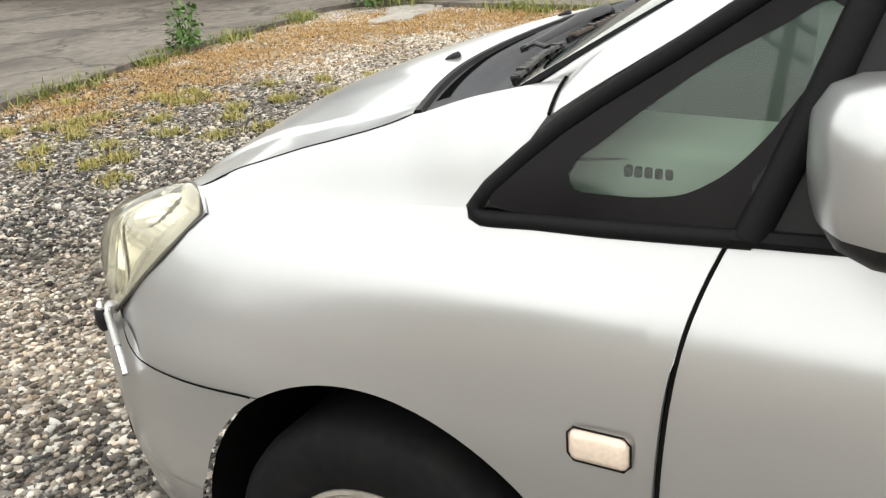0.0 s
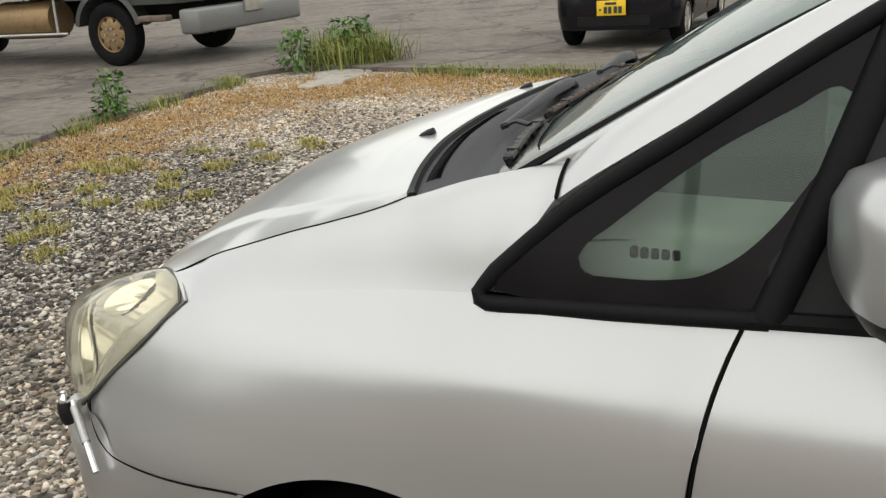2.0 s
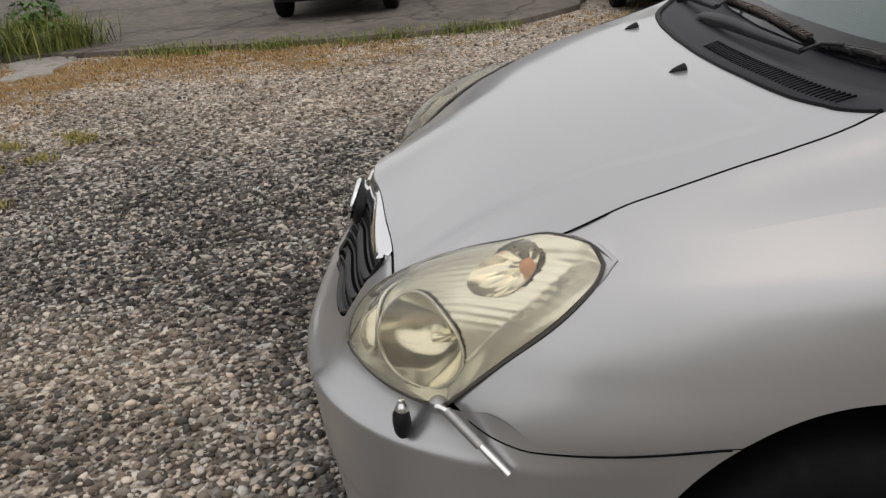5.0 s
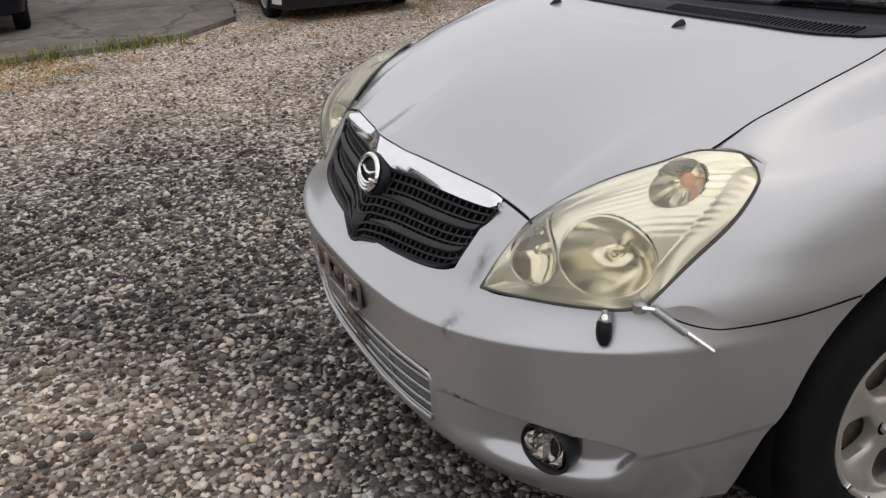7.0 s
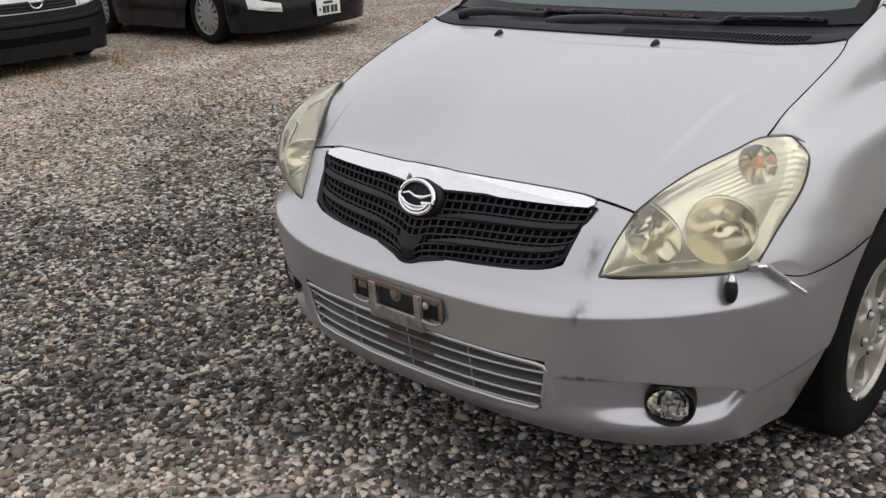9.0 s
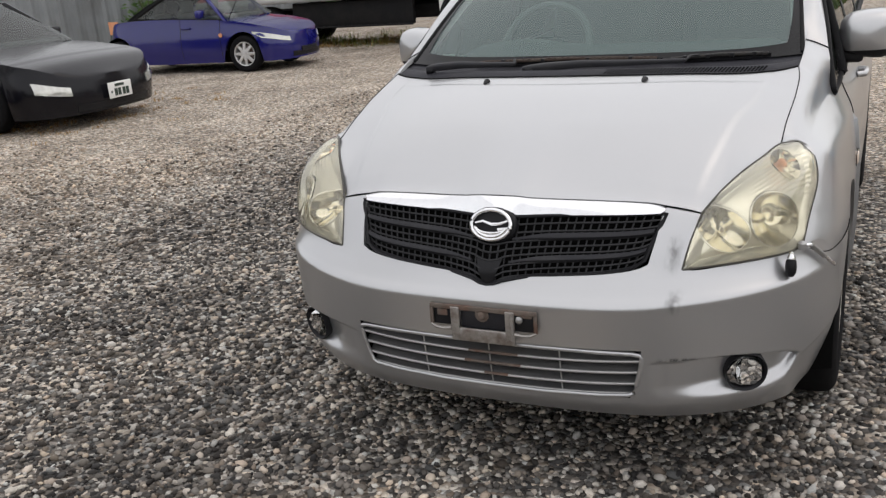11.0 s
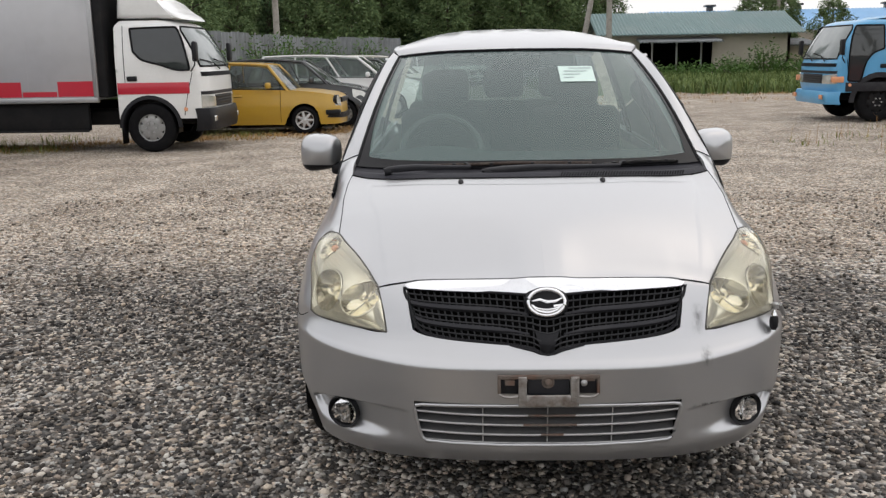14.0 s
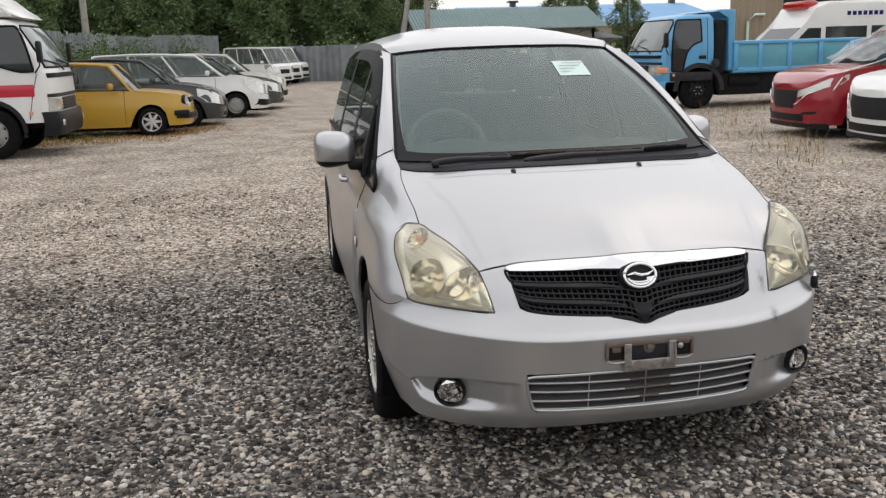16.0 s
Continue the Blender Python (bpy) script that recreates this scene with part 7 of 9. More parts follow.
# white wagon with black bumpers
wagon = road_car("station_wagon", "white station wagon with unpainted black bumpers parked on gravel", "car", (-7.48, 2.5, 0), 90, 4.39, 1.69, ((0, 0.70), (0.25, 0.82), (1.0, 0.93), (4.39, 0.98)),
         (1.0, 0.93, 1.85, 1.44, 4.0, 1.47, 4.32, 1.0, 0.60), (0.78, 3.3), WHITE_PAINT, zb=0.18, r=0.29, lamp=(0.27, 0.49, 0.78, 0.97), grille=(0, 0.25, 0.78, 0.96), bumper=(-0.07, 0.76, BLACK_PLASTIC), plate_mat=None, corner=3.2)
bm = bmesh.new()
ring_into(bm, 0.062, 0.062, 0.009, pose(0, -0.035, 0.675))
box_into(bm, (-0.075, -0.045, 0.665), (0.075, -0.03, 0.685), 0.004)
part("badge", bm, CHROME, wagon, "round chrome badge")
# black sports coupe
road_car("sports_coupe", "low black sports coupe with a white number plate", "car", (-6.42, 5.2, 0), 90, 4.4, 1.80, ((0, 0.50), (0.3, 0.66), (0.8, 0.74), (1.4, 0.80), (2.8, 0.86), (3.6, 0.84), (4.4, 0.70)),
         (1.35, 0.80, 2.05, 1.26, 2.75, 1.27, 3.9, 0.88, 0.53), (0.98, 3.33), BLACK_PAINT, zb=0.15, r=0.32, lamp=(0.30, 0.46, 0.5, 0.72), grille=(0, 0.0, 0.3, 0.4), plate_mat="white", plate_z=0.34, corner=2.4, spokes=14, rim=STEEL_RIM)
# blue open two-seater with a black soft top
convertible = road_car("convertible", "bright blue two-seat convertible with a black soft top", "car", (-6.95, 9.75, 0), 94, 3.295, 1.395, ((0, 0.52), (0.3, 0.64), (0.9, 0.74), (1.3, 0.78), (2.5, 0.82), (3.0, 0.80), (3.295, 0.66)),
                (0.95, 0.77, 1.42, 1.13, 2.1, 1.14, 2.75, 0.83, 0.50), (0.72, 3.0), NAVY, zb=0.15, r=0.265, lamp=(0.30, 0.485, 0.66, 0.80), grille=(0, 0.16, 0.22, 0.42), plate_mat=None, corner=2.6, spokes=8, windows=1, post=RUBBER, rim=BRIGHT_RIM)
for ob in convertible.children:
    if ob.name.split(".")[0] in ("roof", "roof_rail"):
        ob.data.materials[0] = RUBBER
sheet("soft_top", lambda u, v: np.array([lerp(-1, 1, u) * lerp(0.515, 0.60, v), lerp(2.05, 2.8, v), lerp(1.165, 0.83, v**1.3) + 0.02 * (1 - (2 * u - 1) ** 2)]), 10, 8, RUBBER, convertible, "black canvas soft top", lip=0.03)
tube("aerial", [(-0.52, 1.02, 0.76), (-0.50, 0.72, 1.22)], 0.006, RUBBER, convertible)
lathe("side_marker", [(0.03, 0.0), (0.03, 0.012), (0.0, 0.018)], AMBER, convertible, "", 14, pose(-0.692, 1.08, 0.55) @ pose(0, 0, 0, 0, 0, 180))
# mustard small hatchback
yel = road_car("hatchback", "mustard yellow small round-lamp hatchback", "car", (-2.72, 16.12, 0), 90, 3.64, 1.58, ((0, 0.70), (0.25, 0.78), (0.95, 0.85), (1.5, 0.87), (3.64, 0.90)),
               (0.98, 0.85, 1.45, 1.33, 2.95, 1.36, 3.5, 0.92, 0.55), (0.72, 3.02), MUSTARD, zb=0.19, r=0.272, lamp=(0.30, 0.42, 0.66, 0.88), grille=(0, 0.0, 0.6, 0.7), bumper=(0.22, 0.42, BLACK_PLASTIC), plate_mat=None, corner=3.4, spokes=7, rim=BRIGHT_RIM)
for sd in (1, -1):
    rm = pose(sd * 0.60, 0.085, 0.655, 0, 0, sd * 16) @ pose(0, 0, 0, 0, 0, 90)
    lathe("round_headlight", [(0.088, 0.06), (0.088, -0.012), (0.078, -0.020), (0.070, -0.014), (0.0, -0.024)], LAMP_GLASS, yel, "round glass headlight", 20, rm)
    lathe("headlight_ring", [(0.098, 0.05), (0.098, -0.010), (0.090, -0.020), (0.086, -0.010)], BLACK_PLASTIC, yel, "", 20, rm)
    block("bumper_end", (sd * 0.70 - 0.09, 0.02, 0.37), (sd * 0.70 + 0.09, 0.30, 0.47), BLACK_PLASTIC, yel, "", 0.02)
block("nose_grille", (-0.44, 0.010, 0.60), (0.44, 0.07, 0.70), BLACK_PLASTIC, yel, "black slotted nose grille", 0.01)
# dark hatchback, white wagon, grey wagon and more behind it
road_car("hatchback", "dark grey hatchback with round fog lamps", "car", (-2.15, 17.95, 0), 90, 3.9, 1.66, ((0, 0.62), (0.3, 0.78), (1.0, 0.90), (3.9, 0.97)),
         (1.0, 0.90, 1.65, 1.38, 3.2, 1.42, 3.8, 1.0, 0.57), (0.75, 3.15), DARK_GREY, zb=0.17, r=0.28, plate_mat=None, corner=2.8)
road_car("station_wagon", "white commercial wagon with black bumper corners", "car", (-1.25, 20.4, 0), 90, 4.2, 1.69, ((0, 0.76), (0.25, 0.86), (0.95, 0.97), (4.2, 1.0)),
         (0.95, 0.97, 1.65, 1.46, 3.9, 1.50, 4.15, 1.02, 0.60), (0.77, 3.32), WHITE_PAINT, zb=0.2, r=0.29, bumper=(0.12, 0.34, BLACK_PLASTIC), plate_mat=None, corner=3.4)
road_car("sedan", "dark green-grey car in the row", "car", (-0.85, 23.0, 0), 90, 4.3, 1.69, ((0, 0.62), (0.3, 0.76), (1.0, 0.88), (4.3, 0.95)),
         (1.05, 0.88, 1.8, 1.38, 3.3, 1.40, 4.0, 0.96, 0.57), (0.8, 3.35), GREY_GREEN, zb=0.17, r=0.29, plate_mat=None)
road_car("estate_car", "cream estate car in the row with a dark front", "car", (-0.7, 26.5, 0), 90, 4.1, 1.7, ((0, 0.68), (0.3, 0.82), (1.1, 0.94), (4.1, 0.98)),
         (1.1, 0.94, 1.75, 1.44, 3.8, 1.48, 4.05, 1.02, 0.60), (0.76, 3.2), CREAM, zb=0.2, r=0.30, bumper=(0.0, 0.3, BLACK_PLASTIC), plate_mat=None, corner=3.0)
for k in range(3):
    road_car("kei_van", "white kei van at the end of the row", "van", (-0.5 + 0.5 * k, 39.6 + 1.9 * k, 0), 48, 3.2, 1.475, ((0, 0.86), (0.2, 0.98), (3.39, 1.02)),
             (0.22, 0.98, 0.75, 1.66, 3.0, 1.70, 3.16, 1.02, 0.64), (0.62, 2.5), WHITE_PAINT, zb=0.24, r=0.27, plate_mat=None, corner=5.0, seats=False, group="white kei vans")
# red and white crossovers on the far side of the yard
red_suv = road_car("crossover", "dark red crossover with clear plastic taped over its windscreen", "car", (6.58, 10.3, 0), -93, 4.3, 1.77, ((0, 0.78), (0.3, 0.94), (1.2, 1.05), (4.3, 1.08)),
                   (1.15, 1.04, 2.0, 1.56, 3.4, 1.58, 4.2, 1.1, 0.58), (0.9, 3.5), RED, zb=0.2, r=0.33, lamp=(0.21, 0.48, 0.68, 0.84), grille=(0, 0.25, 0.40, 0.86), plate_mat=None, spokes=10, wing=True)
sheet("plastic_cover", lambda u, v: np.array([lerp(-0.75, 0.75, u), lerp(1.02, 2.1, v) - 0.03 * math.sin(9 * u + 5 * v), lerp(1.07, 1.62, v) + 0.035 * math.sin(17 * u + 3 * v) * math.cos(13 * v + 2 * u) + 0.03 * abs(math.sin(9 * u * v + 4 * u)) + 0.03]), 44, 30, glass("plastic_sheet", (0.9, 0.9, 0.9), 0.13, 0.08, (0.8, 0.8, 0.8)), red_suv, "crumpled clear plastic sheet", lip=0)
tube("tie_rope", [(0.62, 1.35, 1.16), (0.70, 0.95, 1.065), (0.80, 0.55, 0.99), (0.88, 0.30, 0.72)], 0.010, PAPER, red_suv, "pale rope")
road_car("crossover", "white crossover with a black lower grille", "car", (6.42, 8.0, 0), -93, 4.4, 1.8, ((0, 0.78), (0.3, 0.94), (1.2, 1.05), (4.4, 1.08)),
         (1.15, 1.04, 2.0, 1.60, 3.5, 1.62, 4.3, 1.1, 0.6), (0.9, 3.55), WHITE_PAINT, zb=0.2, r=0.34, lamp=(0.26, 0.49, 0.70, 0.86), grille=(0, 0.34, 0.38, 0.86), bumper=None, plate_mat=None, spokes=10, wing=True)


# ---- trucks ----
def prism_into(bm, outline, x0, x1, bevel=0.03):
    """A side outline of (y, z) points drawn out from x0 to x1."""
    a = [bm.verts.new((x0, y, z)) for y, z in outline]
    b = [bm.verts.new((x1, y, z)) for y, z in outline]
    fs = [bm.faces.new(a), bm.faces.new(b[::-1])]
    for k in range(len(outline)):
        m = (k + 1) % len(outline)
        fs.append(bm.faces.new([a[m], a[k], b[k], b[m]]))
    if bevel:
        es = [e for f in fs[:2] for e in f.edges]
        bmesh.ops.bevel(bm, geom=es, offset=bevel, segments=3, affect="EDGES", profile=0.6)
    bmesh.ops.recalc_face_normals(bm, faces=bm.faces)


def prism(name, outline, x0, x1, mat, parent, label="", bevel=0.03):
    bm = bmesh.new()
    prism_into(bm, outline, x0, x1, bevel)
    return part(name, bm, mat, parent, label)


def flat_into(bm, outline, x, t):
    prism_into(bm, outline, x, x + t, 0)


DARK_GLASS = material("cab_glass", (0.03, 0.035, 0.036), rough=0.04, spec=0.8, grain=0.2, grain_scale=3)
BOX_ALU = material("box_aluminium", (0.50, 0.50, 0.51), rough=0.42, metal=0.4, grain=0.06, grain_scale=5, stain=0.25, stain_scale=1.5, stain_colour=(0.28, 0.28, 0.29))
STRIPE = paint("red_stripe", (0.50, 0.015, 0.035), rough=0.35)
CHASSIS = material("chassis_black", (0.010, 0.010, 0.011), rough=0.7, spec=0.2, grain=0.3, grain_scale=20, stain=0.4, stain_scale=4, stain_colour=(0.03, 0.027, 0.024))


def truck_wheel(parent, x, y, r, sd, dual=False, rim_mat=None):
    w = wheel_into(parent, (x, y, r), sd, radius=r, rim=r * 0.55, width=0.22, spokes=8, rim_material=rim_mat or STEEL_RIM, spoke_w=0.055, hub=r * 0.30)
    for k in range(6):
        a = 2 * math.pi * k / 6
        lathe("wheel_nut", [(0.016, 0.10), (0.016, 0.135), (0.0, 0.138)], STEEL, w, "", 6, pose(0, r * 0.2 * math.cos(a), r * 0.2 * math.sin(a)))
    return w


def cab_truck(name, label, at, rz, front, colour, window, arch, group=""):
    """Cab-over truck front: a cab rounded in plan, with panes, doors, mirrors and lamps. front: width, length, heights of sill, windscreen foot and roof."""
    t = thing(name, label, "truck", at, rz, group)
    w, ln, zf, zw, zh = front
    hw = w / 2
    fy = table((zf, 0.05), (zf + 0.2, 0.0), (zw - 0.12, 0.015), (zw, 0.05), (zh - 0.12, 0.40), (zh - 0.03, 0.50), (zh, 0.62))
    wide = table((zf, hw - 0.01), (zf + 0.4, hw), (zw, hw), (zh - 0.08, hw - 0.075), (zh, hw - 0.16))

    def face(x, z, out=0.0):
        """The front at x across and height z."""
        k = min(abs(x) / wide(z), 1.0)
        return np.array([x * (1 + out * k * k), fy(z) + 0.26 * (1 - (1 - k**3.5) ** (1 / 3.5)) - out, z])

    def shell(u, v):
        z = lerp(zf, zh, v)
        if u >= 0.55:
            y = lerp(fy(zf) + 0.26, ln, (u - 0.55) / 0.45)
            d = arch[2] ** 2 - (y - arch[0]) ** 2
            z = lerp(max(zf, arch[1] + math.sqrt(d) if d > 0 else zf), zh, v)
        if u < 0.55:
            a = u / 0.55 * math.pi / 2
            x = wide(z) * math.sin(a) ** (2 / 3.5)
            return np.array([x, fy(z) + 0.26 * (1 - math.cos(a) ** (2 / 3.5)), z])
        return np.array([wide(z), lerp(fy(z) + 0.26, ln - 0.06 * smooth(0.93, 1.0, v), (u - 0.55) / 0.45), z])

    bm = bmesh.new()
    for sd in (1, -1):
        patch_into(bm, shell, 60, 36, sd, 0)
    patch_into(bm, lambda u, v: np.array([lerp(-1, 1, u) * (hw - 0.16) * (1 if v > 0.25 else lerp(0.72, 1, v / 0.25)), lerp(0.62, ln - 0.06, v) + 0.2 * abs(2 * u - 1) ** 3.5 * (1 - v), zh + 0.02 * math.sin(math.pi * v)]), 12, 10, 1, 0)
    patch_into(bm, lambda u, v: np.array([lerp(-1, 1, u) * wide(lerp(zf, zh, v)), ln - 0.06 * smooth(0.93, 1.0, v), lerp(zf, zh, v)]), 8, 20, 1, 0)
    bmesh.ops.remove_doubles(bm, verts=bm.verts, dist=0.002)
    bmesh.ops.recalc_face_normals(bm, faces=bm.faces)
    part("cab", bm, colour, t)
    pane = lambda u, v, out=0.008: face(lerp(-0.90, 0.90, u) * wide(lerp(zw, zh, v)), lerp(zw + 0.03, zh - 0.10, v), out)
    sheet("windscreen", pane, 20, 10, CAB_PANE, t, "dusty bowed windscreen", lip=0)
    rim = [pane(u, 0, 0.010) for u in np.linspace(0, 1, 14)] + [pane(1, v, 0.010) for v in np.linspace(0.1, 1, 8)] + [pane(u, 1, 0.010) for u in np.linspace(0.95, 0, 14)] + [pane(0, v, 0.010) for v in np.linspace(0.9, 0, 8)]
    tube("windscreen_seal", rim, 0.016, RUBBER, t, "", 6)
    for sd in (1, -1):
        fl = np.array([sd, 1, 1])
        outline = spline(*window)
        cy, cz = sum(q[0] for q in window[:-1]) / (len(window) - 1), sum(q[1] for q in window[:-1]) / (len(window) - 1)
        bm = bmesh.new()
        ring = [outline(k / 48) for k in range(48)]
        rows = [[bm.verts.new((sd * (wide(lerp(cz, z, s)) + 0.007), lerp(cy, y, s), lerp(cz, z, s))) for y, z in ring] for s in (1.0, 0.8, 0.6, 0.4, 0.2)]
        mid = bm.verts.new((sd * (wide(cz) + 0.007), cy, cz))
        for k in range(48):
            m = (k + 1) % 48
            for a, b in zip(rows, rows[1:]):
                bm.faces.new([a[k], a[m], b[m], b[k]])
            bm.faces.new([mid, rows[-1][k], rows[-1][m]])
        part("side_window", bm, DARK_GLASS, t)
        tube("window_seal", [(sd * (wide(z) + 0.005), y, z) for y, z in ring + ring[:1]], 0.018, RUBBER, t, "", 6)
        y0 = fy(zf) + 0.26
        tube("door_seam", [(sd * (wide(z) + 0.001), y, z) for y, z in ((window[3][0] - 0.04, window[3][1] - 0.05), (y0 + 0.02, zf + 0.42), (y0 + 0.10, zf + 0.05))], 0.006, RUBBER, t, "", 4)
        tube("door_seam", [(sd * (wide(z) + 0.001), ln - 0.14, z) for z in np.linspace(zf + 0.42, zh - 0.08, 8)], 0.006, RUBBER, t, "", 4)
        block("door_handle", (sd * hw - 0.02, ln - 0.34, lerp(zf, zw, 0.80) - 0.035), (sd * hw + 0.02, ln - 0.17, lerp(zf, zw, 0.80) + 0.045), BLACK_PLASTIC, t, "", 0.015)
        tube("mirror_arm", [(sd * (hw - 0.02), 0.27, zw - 0.06), (sd * (hw + 0.10), 0.16, zw + 0.05), (sd * (hw + 0.13), 0.14, zw + 0.20)], 0.012, BLACK_PLASTIC, t, "", 6)
        block("side_mirror", (sd * (hw + 0.13) - 0.085, 0.10, zw + 0.10), (sd * (hw + 0.13) + 0.085, 0.17, zw + 0.42), BLACK_PLASTIC, t, "", 0.03)
        sheet("headlight", lambda u, v: face(lerp(0.54, 0.97, u) * hw, lerp(zf + 0.17, zf + 0.37, v * lerp(0.8, 1.0, u)), 0.012) * fl, 8, 4, LAMP_GLASS, t, "", lip=0.03)
        lathe("side_marker", [(0.032, 0.0), (0.032, 0.012), (0, 0.018)], AMBER, t, "", 14, pose(sd * hw, fy(zf) + 0.33, zf + 0.15, 0, 0, 0 if sd > 0 else 180))
    sheet("grille_panel", lambda u, v: face(lerp(-0.52, 0.52, u) * hw, lerp(zf + 0.17, zf + 0.36, v), 0.008), 12, 3, BLACK_PLASTIC, t, "", lip=0.01)
    for k in range(4):
        z = zf + 0.195 + 0.045 * k
        tube("grille_bar", [face(x, z, 0.016) for x in np.linspace(-0.50 * hw, 0.50 * hw, 9)], 0.008, GREY_PLASTIC, t, "", 5)
    sheet("dark_band", lambda u, v: face(lerp(-0.97, 0.97, u) * hw, lerp(zf + 0.375, zf + 0.43, v), 0.006), 24, 2, GREY_PLASTIC, t, "", lip=0.006)
    sheet("vent_strip", lambda u, v: face(lerp(-0.94, 0.94, u) * hw, lerp(zw - 0.13, zw - 0.06, v), 0.008), 24, 2, RUBBER, t, "", lip=0.006)
    for s in (-0.1, 0.55):
        tube("wiper", [face(s * hw, zw - 0.02, 0.03), face((s - 0.25) * hw, zw + 0.08, 0.035), face((s - 0.75) * hw, zw + 0.14, 0.03)], 0.011, RUBBER, t, "", 5)
    return t


CAB_PANE = material("cab_windscreen", (0.20, 0.225, 0.22), rough=0.06, spec=0.6, grain=0.35, grain_scale=2.5)
BOX_WINDOW = ((1.18, 1.62), (1.22, 1.97), (0.50, 1.99), (0.28, 1.32), (0.42, 1.31), (0.75, 1.40), (1.05, 1.49), (1.18, 1.62))
# box truck with a white cab and red stripes
TB = (-4.42, 13.12, 0)
box_truck = cab_truck("box_truck", "white cab truck with a dull silver cargo box and red stripes", TB, 90, (1.88, 1.48, 0.54, 1.34, 2.10), WHITE_PAINT, BOX_WINDOW, (0.97, 0.40, 0.47))
for sd in (1, -1):
    block("cab_stripe", (sd * 0.942 - 0.006, 0.30, 0.94), (sd * 0.942 + 0.006, 1.47, 1.12), STRIPE, box_truck, "", 0.002)
    truck_wheel(box_truck, sd * 0.82, 0.97, 0.395, sd)
    truck_wheel(box_truck, sd * 0.82, 5.0, 0.385, sd)
    bm = bmesh.new()
    lathe_into(bm, [(0.52, sd * 0.946), (0.46, sd * 0.962), (0.45, sd * 0.945), (0.45, sd * 0.70), (0.0, sd * 0.70)], 32, pose(0, 0.97, 0.40))
    bmesh.ops.delete(bm, geom=[v for v in bm.verts if v.co.z < 0.30], context="VERTS")
    part("wheel_arch", bm, BLACK_PLASTIC, box_truck)
    block("mud_flap", (sd * 0.82 - 0.12, 1.44, 0.14), (sd * 0.82 + 0.12, 1.46, 0.6), RUBBER, box_truck, "", 0.004)
    block("side_skirt", (sd * 0.84 - 0.05, 2.0, 0.36), (sd * 0.84 + 0.05, 4.45, 0.80), CHASSIS, box_truck, "", 0.02)
    tube("side_guard", [(sd * 0.92, 2.0, 0.36), (sd * 0.92, 4.5, 0.36)], 0.02, CHASSIS, box_truck, "", 6)
sheet("front_bumper", lambda u, v: np.array([lerp(-0.96, 0.96, u), -0.07 + 0.27 * (1 - (1 - abs(2 * u - 1) ** 4) ** 0.25) + 0.03 * (2 * v - 1) ** 2, lerp(0.34, 0.70, v)]), 30, 6, BLACK_PLASTIC, box_truck, "dark grey bumper", lip=0.10)
for sd in (1, -1):
    block("fog_lamp", (sd * 0.72 - 0.06, -0.055, 0.48), (sd * 0.72 + 0.06, 0.0, 0.57), LAMP_GLASS, box_truck, "", 0.01)
box = block("cargo_box", (-1.0, 1.80, 0.86), (1.0, 7.1, 3.05), BOX_ALU, box_truck, "ribbed dull aluminium cargo box", 0.012)
for sd in (1, -1):
    for z0, z1 in ((0.82, 0.90), (2.98, 3.06)):
        block("box_rail", (sd * 1.005 - 0.018, 1.78, z0), (sd * 1.005 + 0.018, 7.12, z1), STEEL, box_truck, "", 0.008)
    block("box_corner", (sd * 0.99 - 0.03, 1.76, 0.82), (sd * 0.99 + 0.03, 1.84, 3.06), STEEL, box_truck, "", 0.012)
    for ya, yb, z0, z1 in ((1.84, 2.42, 0.92, 1.16), (2.44, 3.0, 0.92, 1.00), (3.02, 6.6, 0.92, 1.16)):
        block("box_stripe", (sd * 1.0 - 0.004, ya, z0), (sd * 1.0 + 0.005, yb, z1), STRIPE, box_truck, "", 0.0)
    for y in np.arange(2.9, 7.0, 0.62):
        block("box_seam", (sd * 1.0 - 0.002, y - 0.004, 0.92), (sd * 1.0 + 0.0035, y + 0.004, 2.98), BOX_ALU, box_truck, "", 0.0)
block("box_front", (-0.985, 1.62, 0.9), (0.985, 1.80, 2.95), CHASSIS, box_truck, "", 0.02)
block("chassis", (-0.42, 0.3, 0.42), (0.42, 6.9, 0.66), CHASSIS, box_truck, "", 0.02)
block("battery_box", (-0.88, 2.6, 0.40), (-0.5, 3.3, 0.72), CHASSIS, box_truck, "", 0.02)
prism("air_deflector", [(0.42, 2.12), (0.50, 2.20), (0.85, 2.36), (1.15, 2.60), (1.40, 2.86), (1.46, 2.14)], -0.78, 0.78, WHITE_PAINT, box_truck, "white roof air deflector", 0.08)
for k, (x, z) in enumerate(((-0.14, 2.47), (0.0, 2.52), (0.14, 2.47))):
    block("deflector_mark", (x - 0.05, 0.98, z - 0.015), (x + 0.05, 1.04, z + 0.02), STRIPE, box_truck, "", 0.02)

